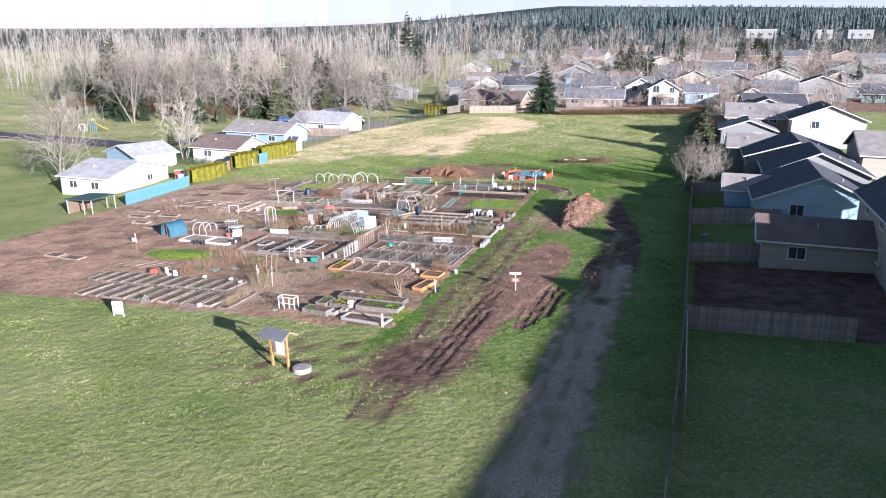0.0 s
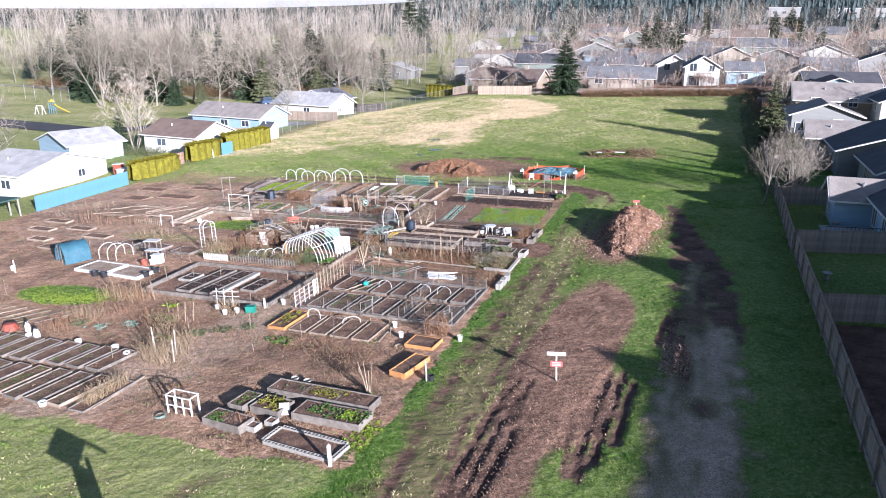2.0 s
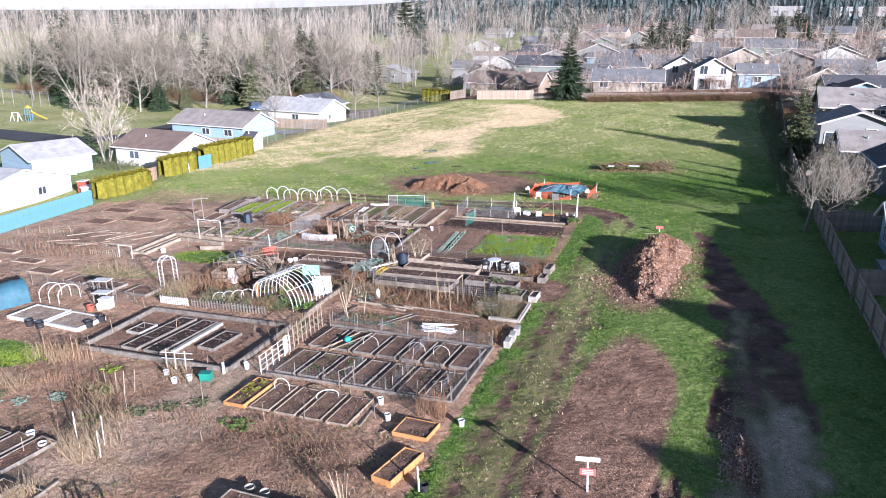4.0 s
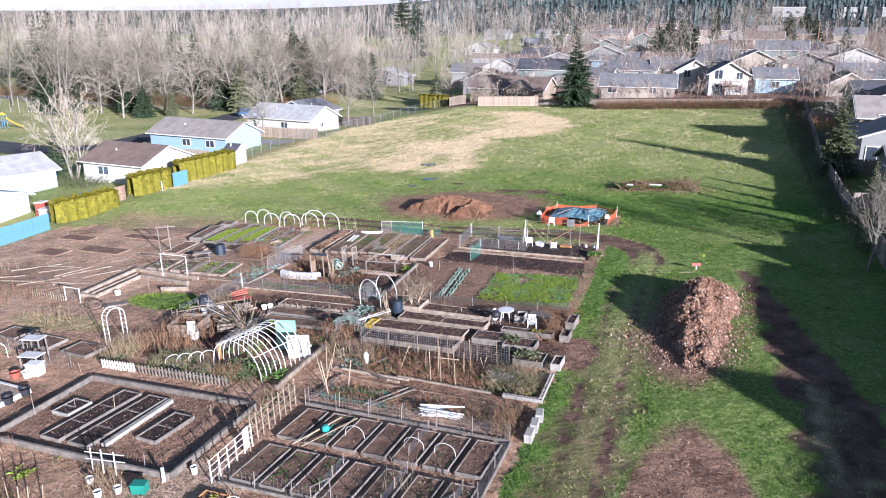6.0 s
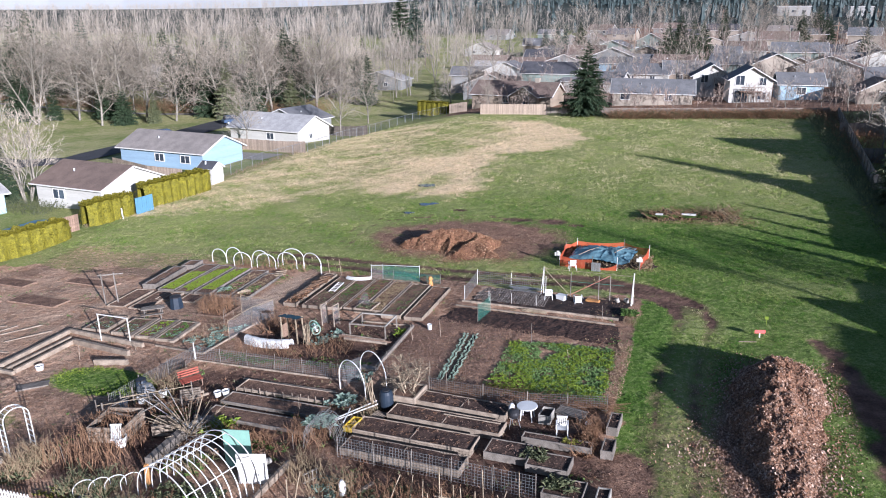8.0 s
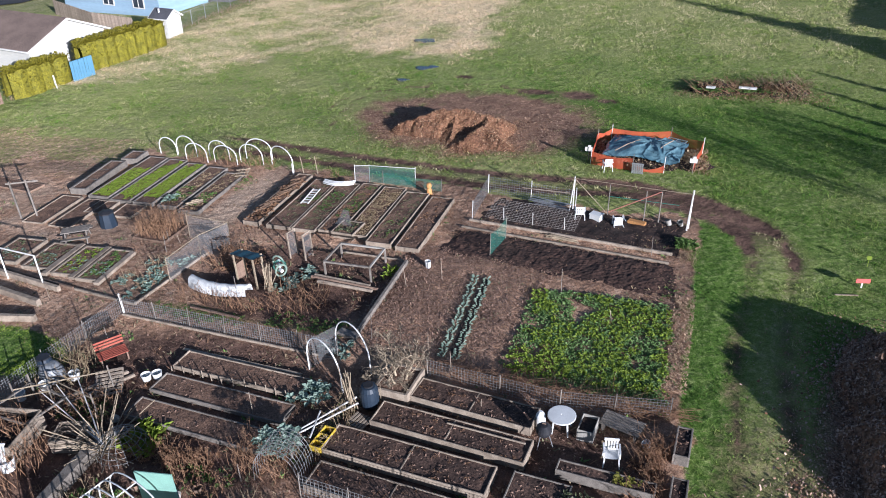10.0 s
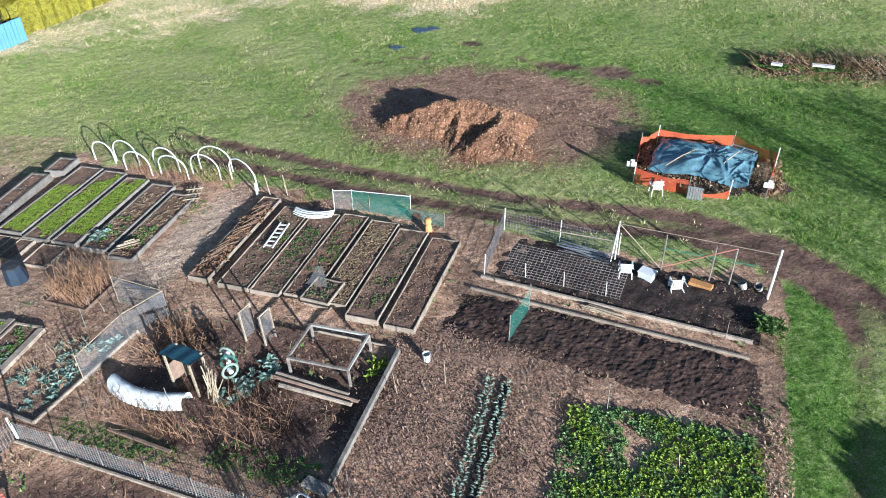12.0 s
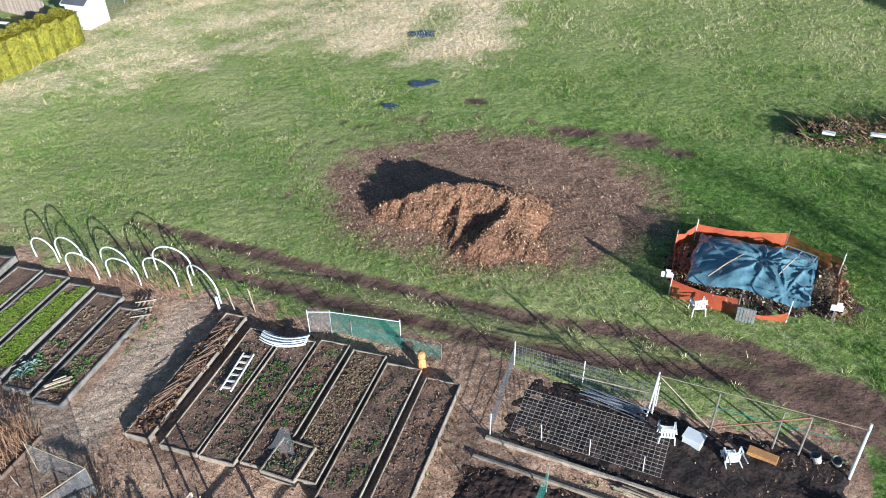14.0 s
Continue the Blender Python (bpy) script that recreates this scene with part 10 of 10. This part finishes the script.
PEN = [(-18.8, 87.3), (-16.1, 86.7), (-14.2, 86.8), (-12.5, 87.5), (-12.05, 90.6), (-14.2, 92.0), (-18.1, 91.7), (-18.9, 90.6)]
pen = thing("net_pen", "orange plastic mesh pen round a covered compost heap", "fence", Matrix.Translation(spot(-15.5, 89.2)))
o = spot(-15.5, 89.2)
for k, (a, b) in enumerate(zip(PEN, PEN[1:] + PEN[:1])):
    p, q = spot(*a) - o, spot(*b) - o
    low = 0.6 if k in (1, 2) else 0.88
    if k != 2:
        part("net", Geo().sheet(10, 4, lambda s, t: p.lerp(q, s) + Vector((0.08 * noise.noise((s * 4, t, k)), 0.08 * noise.noise((s * 4, t, k + 9)), t * (low - (0.15 + 0.25 * (k == 1)) * math.sin(math.pi * s))))), ORANGE_NET, pen, smooth=True)
    part("post", Geo().rod(p - Vector((0, 0, 0.1)), p + Vector((0, 0, 1.15)), 0.025, n=5), GREY_WOOD if k % 2 else WHITE_PAINT, pen)
heap(-15.5, 89.3, 3.4, 2.6, 0.55, DARK_SOIL, "compost heap of dark plant waste", 12, 0, ((0, 0, 1), (-1.6, 0, 0.6), (1.6, -0.4, 0.7)), STRAW, 5000, "compost_heap", 0.05, 0.5, 0.0)


def drape(a, b):
    """Cloth pulled tight over a low heap, creased from a few tie points."""
    x, y = (a - 0.5) * 4.9, (b - 0.5) * 3.7
    d = max(abs(x) / 2.75, abs(y) / 2.1)
    z = 0.62 * max(0, 1 - d ** 3) + 0.16
    crease = 0.0
    for cx, cy, k, ph in ((0.4, 0.2, 11, 0.0), (-2.2, 1.3, 9, 1.1), (2.3, 0.9, 13, 0.6), (1.4, -1.5, 12, 2.0)):
        r = math.hypot(x - cx, y - cy)
        ang = math.atan2(y - cy, x - cx)
        crease += (1 - abs(math.sin(0.5 * k * ang + ph + 0.5 * noise.noise((x, y, k))))) ** 3 * min(1, r * 1.4) * math.exp(-r * 0.75)
    z += 0.21 * crease + 0.16 * noise.noise((x * 0.9, y * 0.9, 6)) + 0.05 * noise.noise((x * 2.6, y * 2.6, 2))
    return Vector((x + 0.2 * noise.noise((a * 3, b * 3, 7)), y + 0.22 * noise.noise((a * 3, b * 3, 4)), z + 0.10))


solo("tarpaulin", Geo().sheet(110, 80, drape), TARP, "crumpled blue tarpaulin over the compost heap", "tarpaulin", stand(-15.6, 89.5, -6), smooth=True)
ridge_heap("straw_heap", "low tangle of pale straw beside the tarpaulin", (((-13.5, 88.5, 0.25), (-12.9, 89.4, 0.5), (-12.7, 90.3, 0.35)),), 0.7, DARK_SOIL, ((STRAW, 0.75), (RUST, 2.0)), 5000, 0.07, 14, 0.6, 0.3)
ridge_heap("straw_heap", "small heap of dark leaves and straw inside the pen", (((-18.3, 89.2, 0.3), (-18.2, 90.6, 0.35)),), 0.7, DARK_SOIL, ((RUST, 0.55), (STRAW, 2.0)), 2600, 0.05, 16, 0.6, 0.3)
fr = thing("metal_frame", "light grey metal frame lying on the tarpaulin", "frame", stand(-13.75, 90.7, -24, 0.72))
for y in (-0.2, 0.2):
    part("rail", Geo().rod((-0.65, y, 0.05), (0.65, y, 0.05), 0.028), GALV, fr)
for x in (-0.64, 0.0, 0.64):
    part("crossbar", Geo().rod((x, -0.2, 0.05), (x, 0.2, 0.05), 0.025), GALV, fr)
for u, v, rot, L in ((-16.7, 88.9, 52, 2.2), (-14.4, 89.2, 62, 2.0)):
    solo("pole", Geo().tube([(-L / 2, 0, 0.78), (0, 0, 0.95), (L / 2, 0, 0.97)], 0.035), PALE_WOOD, "weathered pole weighing down the tarpaulin", "pole", stand(u, v, rot), "tarpaulin poles")
lounge_chair(-17.6, 86.5, 200, label="small white plastic chair beside the orange pen")
cr = thing("wire_crate", "grey slatted crate leaning on the pen", "crate", stand(-15.75, 86.4, -5))
for k in range(6):
    part("slat", Geo().box((-0.3 + 0.12 * k, 0, 0.36), (0.1, 0.05, 0.72)), GALV, cr)
for z in (0.08, 0.64):
    part("rail", Geo().box((0, 0.04, z), (0.74, 0.03, 0.06)), GALV, cr)
for u, v in ((-19.0, 87.6), (-12.5, 87.2)):
    sg = thing("notice", "small white notice board on the pen", "sign", stand(u, v, 0))
    part("board", Geo().box((0, -0.05, 0.9), (0.45, 0.03, 0.28)), WHITE_PAINT, sg)
    part("board", Geo().box((0.05, -0.06, 1.08), (0.2, 0.03, 0.2)), WHITE_PAINT, sg)
    part("stake", Geo().rod((0, 0, -0.1), (0, 0, 1.0), 0.02), GREY_WOOD, sg)
stems(-12.1, 88.0, 1.2, 2.0, 60, 0.5, STRAW, "dry weeds along the orange pen", 0, 0.5, 0.01, 3)


def sign_post(u, v, rot, boards, h, label, name="sign", lines=True):
    sg = thing(name, label, "sign", stand(u, v, rot), "field signs")
    part("post", Geo().box((0, 0.03, h / 2 - 0.05), (0.07, 0.05, h)), WHITE_PAINT, sg)
    for z, w, hh, mt in boards:
        b = part("board", Geo().box((0, -0.015, z), (w, 0.03, hh)), mt, sg)
        if lines and mt is not WHITE_PAINT:
            for k in (-1, 0, 1):
                part("lettering", Geo().box((0, -0.036, z + k * hh * 0.26), (w * 0.7, 0.008, hh * 0.1)), WHITE_PAINT, b, "plain pale bar of lettering")
    return sg


SIGN_RED = mat("sign_red", (0.68, 0.13, 0.11), (0.6, 0.11, 0.1), rough=0.5, contrast=0.1)
sign_post(-4.45, 36.05, 8, ((1.55, 0.95, 0.2, WHITE_PAINT), (0.98, 0.62, 0.3, SIGN_RED)), 1.6, "white and red wooden sign on a white post")
sign_post(-4.4, 75.9, 12, ((0.40, 0.62, 0.22, SIGN_RED),), 0.5, "low red notice sign beyond the leaf heap", lines=False)
solo("marker_flag", Geo().box((0, 0, 0.5), (0.2, 0.02, 0.2)).rod((0, 0, 0), (0, 0, 0.5), 0.012), LIME, "small pale marker flag in grass", "flag", stand(-3.9, 78.0))
plank((-5.6, 75.0), (-4.6, 75.2), 0.08, 0.04, CANE, "short stick lying on grass")

ki = thing("notice_kiosk", "wooden notice kiosk with a grey roof and white board", "kiosk", stand(-15.8, 17.4, -14))
for s in (-1, 1):
    part("post", Geo().box((s * 0.72, 0, 1.1), (0.14, 0.14, 2.3)), ORANGE_WOOD, ki)
part("board", Geo().box((0.12, 0.0, 1.45), (1.2, 0.06, 1.05)), WHITE_PAINT, ki)
part("panel", Geo().box((-0.42, -0.04, 1.4), (0.34, 0.04, 0.8)), BROWN_WOOD, ki)
part("rail", Geo().box((0, 0, 0.86), (1.5, 0.08, 0.1)), ORANGE_WOOD, ki)
for s in (-1, 1):
    g = Geo()
    g.add([(-1.15, 0, 2.75), (1.15, 0, 2.75), (1.15, s * 0.75, 2.3), (-1.15, s * 0.75, 2.3), (-1.15, 0, 2.69), (1.15, 0, 2.69), (1.15, s * 0.75, 2.24), (-1.15, s * 0.75, 2.24)], [(0, 1, 2, 3), (7, 6, 5, 4), (0, 4, 5, 1), (1, 5, 6, 2), (2, 6, 7, 3), (3, 7, 4, 0)])
    part("roof", g, ROOFS["grey"], ki)
    part("rafter", Geo().rod((1.1, 0, 2.66), (1.1, s * 0.72, 2.24), 0.05, n=4), ORANGE_WOOD, ki)
    part("rafter", Geo().rod((-1.1, 0, 2.66), (-1.1, s * 0.72, 2.24), 0.05, n=4), ORANGE_WOOD, ki)
solo("concrete_disc", Geo().lathe([(0.62, 0), (0.62, 0.3), (0.58, 0.34), (0.05, 0.36)], 22), CONCRETE, "round concrete lid on the grass beside the kiosk", "manhole", stand(-14.1, 17.2))
ws = thing("field_sign", "white free-standing notice sign on the grass", "sign", stand(-34.2, 22.9, 10))
part("board", Geo().box((0, 0, 0.75), (0.9, 0.05, 1.1)), WHITE_PAINT, ws)
for s in (-1, 1):
    part("post", Geo().box((s * 0.42, 0.05, 0.6), (0.08, 0.08, 1.3)), WHITE_PAINT, ws)

# ---- open shed and yard clutter beyond the bare plot ----
sd = thing("open_shed", "low dark green flat-roofed shed with pale posts", "shed", stand(-69.6, 57.0, 0))
part("roof", Geo().box((0, 0, 2.0), (4.6, 4.6, 0.12)), mat("dark_green_roof", (0.05, 0.10, 0.09), (0.04, 0.08, 0.07)), sd)
for x in (-2.1, 0.7, 2.1):
    for y in (-2.1, 2.1):
        part("post", Geo().box((x, y, 0.95), (0.12, 0.12, 2.0)), CONCRETE, sd)
part("wall", Geo().box((-2.1, 0, 0.9), (0.1, 4.0, 1.9)), BROWN_WOOD, sd)
for u, v, mt, lab in ((-72.8, 79.6, RED_PAINT, "red metal locker beside the bungalow"), (-71.4, 80.3, CONCRETE, "grey covered boat or trailer in the yard")):
    b = thing("yard_box", lab, "box", stand(u, v, 10))
    part("body", Geo().box((0, 0, 0.8 if mt is RED_PAINT else 0.5), (0.9, 1.1, 1.6) if mt is RED_PAINT else (2.0, 3.6, 1.0)), mt, b)
    part("lid", Geo().box((0, 0, 1.66 if mt is RED_PAINT else 1.06), (1.0, 1.2, 0.08) if mt is RED_PAINT else (2.1, 3.7, 0.1)), WHITE_PAINT, b)
solo("tarpaulin", Geo().sheet(10, 10, lambda a, b: Vector(((a - 0.5) * 3, (b - 0.5) * 4, 1.2 - 0.3 * abs(a - 0.5) + 0.06 * noise.noise((a * 5, b * 5, 3))))), BLUE_PAINT, "blue tarpaulin stretched over the yard", "tarpaulin", stand(-71.5, 84.2, 0))
for k in range(9):
    stems(-65 + 1.8 * (k % 5), 60 + 3.6 * (k // 5), 1.5, 1.5, 8, 0.9, CANE, "thin stakes on the bare plot", 0, 0.15, 0.012, 0, "thin_stakes")
sign_post(-65.6, 90.5, 0, ((0.75, 0.16, 0.9, WHITE_PAINT),), 1.2, "white plastic post beside the hedge", "marker_post", False)

# ---- overgrown corners of the garden ----
def thicket(u, v, w, l, label, bush=None, dead=None, n=40, size=0.3, h=0.8, dz=0.0):
    """Bushy plants and dead stems grown into one another."""
    greens(u, v, w, l, n, bush or OLIVE, size, size * 0.22, label, R.uniform(-8, 8), dz, 1.4, 9, "bushy_plants")
    stems(u, v, w, l, n * 2, h, dead or RUST, "dead stalks standing among bushy plants", 0, 0.4, 0.011, 4, dz=dz)


for u, v, w, l, lab, bush, dead, n, size, h in (
        (-33.0, 51.6, 2.4, 1.2, "rounded grey-green lavender bushes", OLIVE, STRAW, 70, 0.34, 0.6),
        (-30.2, 51.1, 2.6, 1.0, "rounded grey lavender bushes along palings", BLUE_LEAF, STRAW, 60, 0.26, 0.6),
        (-28.9, 50.9, 1.6, 0.9, "brown and grey herb bushes by the greenhouse", OLIVE, RUST, 40, 0.3, 0.8),
        (-37.4, 52.2, 1.8, 2.6, "tangled climbers beside the arbor", OLIVE, STRAW, 50, 0.28, 1.2),
        (-33.6, 58.4, 2.2, 1.6, "dark green weeds between old timbers", KALE, RUST, 50, 0.22, 0.8),
        (-36.0, 56.6, 2.2, 1.6, "yellow-green weeds round a compost crate", YELLOW_LEAF, RUST, 44, 0.2, 0.9),
        (-36.2, 60.6, 2.0, 1.6, "pale dead shrub beside the wire fence", OLIVE, STRAW, 24, 0.22, 1.1),
        (-29.0, 57.4, 3.6, 1.0, "low reddish brambles before the dark beds", RUST, RUST, 70, 0.22, 0.5),
        (-27.4, 56.6, 2.6, 1.4, "dark herbs and stones in a shaded strip", KALE, RUST, 40, 0.2, 0.5),
        (-30.0, 54.6, 2.0, 1.6, "dark leafy weeds behind the greenhouse", KALE, STRAW, 40, 0.24, 0.7),
        (-19.0, 55.0, 8.0, 1.4, "brown and olive weeds before a wire fence", OLIVE, RUST, 110, 0.22, 0.7),
        (-18.0, 53.6, 8.0, 1.2, "brown weeds between bean poles", RUST, RUST, 120, 0.2, 0.6),
        (-13.2, 53.9, 2.6, 2.2, "grey-brown lavender bushes at the block wall", OLIVE, STRAW, 90, 0.32, 0.9),
        (-12.3, 53.6, 0.9, 2.0, "yellow-green herbs against the block wall", YELLOW_LEAF, STRAW, 30, 0.24, 0.5),
        (-22.6, 54.6, 1.6, 1.6, "grey broccoli plants among poles", BLUE_LEAF, STRAW, 26, 0.34, 1.0),
        (-12.4, 50.2, 1.3, 3.0, "grey dry brush along the plot edge", STRAW, RUST, 60, 0.2, 0.7),
        (-20.4, 50.9, 4.0, 1.8, "low green plants under netting", KALE, RUST, 80, 0.14, 0.4),
        (-15.6, 50.9, 4.0, 1.8, "low grey-green weeds under netting", OLIVE, RUST, 80, 0.14, 0.4),
        (-24.0, 60.4, 1.2, 4.0, "weeds and dry stalks along the dark path", OLIVE, STRAW, 40, 0.2, 0.7),
        (-12.6, 61.6, 1.2, 3.2, "brown leafless bushes beside planter boxes", RUST, RUST, 50, 0.22, 0.8),
        (-34.6, 70.4, 2.6, 2.4, "tangled bare bushes behind the row cover", RUST, RUST, 50, 0.22, 0.9),
        (-24.6, 48.2, 1.6, 3.6, "dry stalks along the lattice fence", OLIVE, STRAW, 30, 0.2, 0.9),
        (-38.4, 68.0, 1.8, 3.0, "grey-green brassicas in a netted corner", BLUE_LEAF, STRAW, 30, 0.28, 0.5)):
    thicket(u, v, w, l, lab, bush, dead, n, size, h)
net_panel([(-22.6, 50.2), (-18.8, 50.0)], 0.35, GREEN_NET, "slack green net over low plants", False, 0.2)
net_panel([(-22.4, 51.2), (-19.2, 51.3)], 0.3, GREEN_NET, "slack green net over low plants", False, 0.2)

# wire dome, leaning chair, bag, pallet and compost box
dm = thing("wire_dome", "round wire mesh cloche over bean canes", "cloche", stand(-30.9, 57.2))
for k in range(9):
    a = math.pi * k / 9
    part("wire", Geo().tube([Vector((0.95 * math.cos(t) * math.cos(a), 0.95 * math.cos(t) * math.sin(a), 0.9 * math.sin(t))) for t in [math.pi * i / 12 for i in range(13)]], 0.008, 4), WIRE, dm)
for z in (0.15, 0.35, 0.55, 0.72, 0.84):
    rr = 0.95 * math.sqrt(max(0.01, 1 - (z / 0.9) ** 2))
    part("wire", Geo().tube([Vector((rr * math.cos(t), rr * math.sin(t), z)) for t in [i * 0.2618 for i in range(25)]], 0.008, 4), WIRE, dm)
ch = thing("garden_chair", "white slatted plastic chair back leaning on crates", "chair", stand(-34.4, 55.0, 20, 0.35) @ Matrix.Rotation(radians(-20), 4, "X"))
for k in range(6):
    part("slat", Geo().box((-0.22 + 0.088 * k, 0, 0.4), (0.055, 0.03, 0.75)), WHITE_PLASTIC, ch)
for z in (0.05, 0.78):
    part("rail", Geo().box((0, 0, z), (0.56, 0.05, 0.08)), WHITE_PLASTIC, ch)
BAG = mat("grey_bag", (0.22, 0.23, 0.24), (0.14, 0.15, 0.16), rough=0.4, scale=3, fine=9, contrast=0.3, bump=0.6)
solo("plastic_bag", Geo().sheet(18, 10, lambda a, b: Vector((0.55 * math.cos(6.2832 * a) * math.sin(math.pi * (0.5 - 0.5 * b)) ** 0.5 * (1 + 0.15 * noise.noise((math.cos(6.2832 * a) * 2, math.sin(6.2832 * a) * 2, b * 3))), 0.5 * math.sin(6.2832 * a) * math.sin(math.pi * (0.5 - 0.5 * b)) ** 0.5, 0.75 * math.sin(math.pi * 0.5 * b)))), BAG, "bulging grey plastic sack beside the wire fence", "sack", stand(-36.7, 59.8), smooth=True)
pal = thing("pallet", "pale slatted pallet leaning over timber", "pallet", stand(-33.9, 60.0, 35, 0.15) @ Matrix.Rotation(radians(14), 4, "X"))
for k in range(7):
    part("slat", Geo().box((0, -0.6 + 0.2 * k, 0.12), (1.1, 0.12, 0.025)), PALE_WOOD, pal)
for x in (-0.5, 0, 0.5):
    part("bearer", Geo().box((x, 0, 0.05), (0.07, 1.35, 0.1)), PALE_WOOD, pal)
cb = thing("compost_box", "weathered open timber compost box", "compost box", stand(-35.4, 56.2, 12))
for s in (-1, 1):
    for z in (0.14, 0.42, 0.70):
        part("plank", Geo().box((s * 0.95, 0, z), (0.06, 2.0, 0.25)), PALE_WOOD, cb)
        part("plank", Geo().box((0, s * 1.0, z), (1.84, 0.06, 0.25)), PALE_WOOD, cb)
part("compost", Geo().sheet(10, 10, lambda a, b: Vector(((a - 0.5) * 1.84, (b - 0.5) * 1.94, 0.5 + 0.15 * noise.noise((a * 5, b * 5, 2))))), DARK_SOIL, cb)
for p, q in (((-36.6, 57.9), (-33.6, 59.9)), ((-37.2, 56.8), (-35.0, 58.2)), ((-35.8, 58.9), (-33.0, 58.3))):
    a, b = spot(*p, 0.9), spot(*q, 1.0)
    solo("pole", Geo().rod((0, 0, 0), b - a, 0.03, 0.025, n=6), CANE, "long pale pole propped across the plot", "pole", Matrix.Translation(a), "propped poles")
    for e in (p, q):
        solo("stake", Geo().rod((0, 0, -0.1), (0, 0, 1.25), 0.03, n=5), GREY_WOOD, "grey wooden stake holding a pole", "stake", stand(*e), "garden stakes")
for u, v, r in ((-27.6, 55.9, 0.16), (-28.4, 56.2, 0.2), (-27.0, 56.3, 0.14), (-29.2, 55.8, 0.15), (-26.4, 55.8, 0.18), (-33.0, 57.6, 0.2), (-32.3, 58.4, 0.16)):
    if r > 0.155:
        solo("stone", Geo().lathe([(r, 0), (r * 1.2, 0.1), (r * 0.9, 0.2), (r * 0.3, 0.25)], 7), CONCRETE, "pale rounded stone among herbs", "stone", stand(u, v, 40 * r), "loose stones")
    else:
        bucket(u, v, BROWN_WOOD, r, 0.24, "brown plant pot among herbs")
for _ in range(46):
    u, v = rnd(-48, -12.5), rnd(30, 80)
    if masks(np.array([u]), np.array([v]))[0]["soil"][0] > 0.6:
        solo("stake", Geo().rod((0, 0, -0.1), (R.gauss(0, 0.05), R.gauss(0, 0.05), rnd(0.5, 1.3)), 0.018, 0.014, n=5), R.choice((CANE, PALE_WOOD, GREY_WOOD)), "thin wooden stake standing in garden soil", "stake", stand(u, v), "garden stakes")

# slanting nets, a can and poles in the wired plot
for u, v0, v1 in ((-18.5, 42.6, 44.6), (-15.6, 42.3, 44.8), (-15.9, 46.0, 48.2), (-12.9, 42.4, 44.2)):
    wire_panel([(u, v0), (u + 0.1, v1)], 0.5, "low slanting wire net between two beds", 0.12, 0.007, GALV, PALE_WOOD, 0.9, 0.12)
can = thing("watering_can", "round teal plastic watering can on a bed", "watering can", stand(-20.5, 46.9, 30, 0.16))
part("body", Geo().lathe([(0.14, 0), (0.19, 0.1), (0.19, 0.22), (0.12, 0.32)], 14), mat("teal_plastic", (0.04, 0.36, 0.32), (0.03, 0.30, 0.27), rough=0.4, contrast=0.1, bump=0), can)
part("spout", Geo().rod((0.15, 0, 0.1), (0.38, 0, 0.34), 0.03, 0.02), GREEN_PLASTIC, can)
for p, q in (((-21.4, 45.4), (-20.3, 48.2)), ((-20.9, 45.3), (-19.5, 48.3))):
    plank(p, q, 0.05, 0.05, CANE, "long pale cane laid over the beds", 0.24)
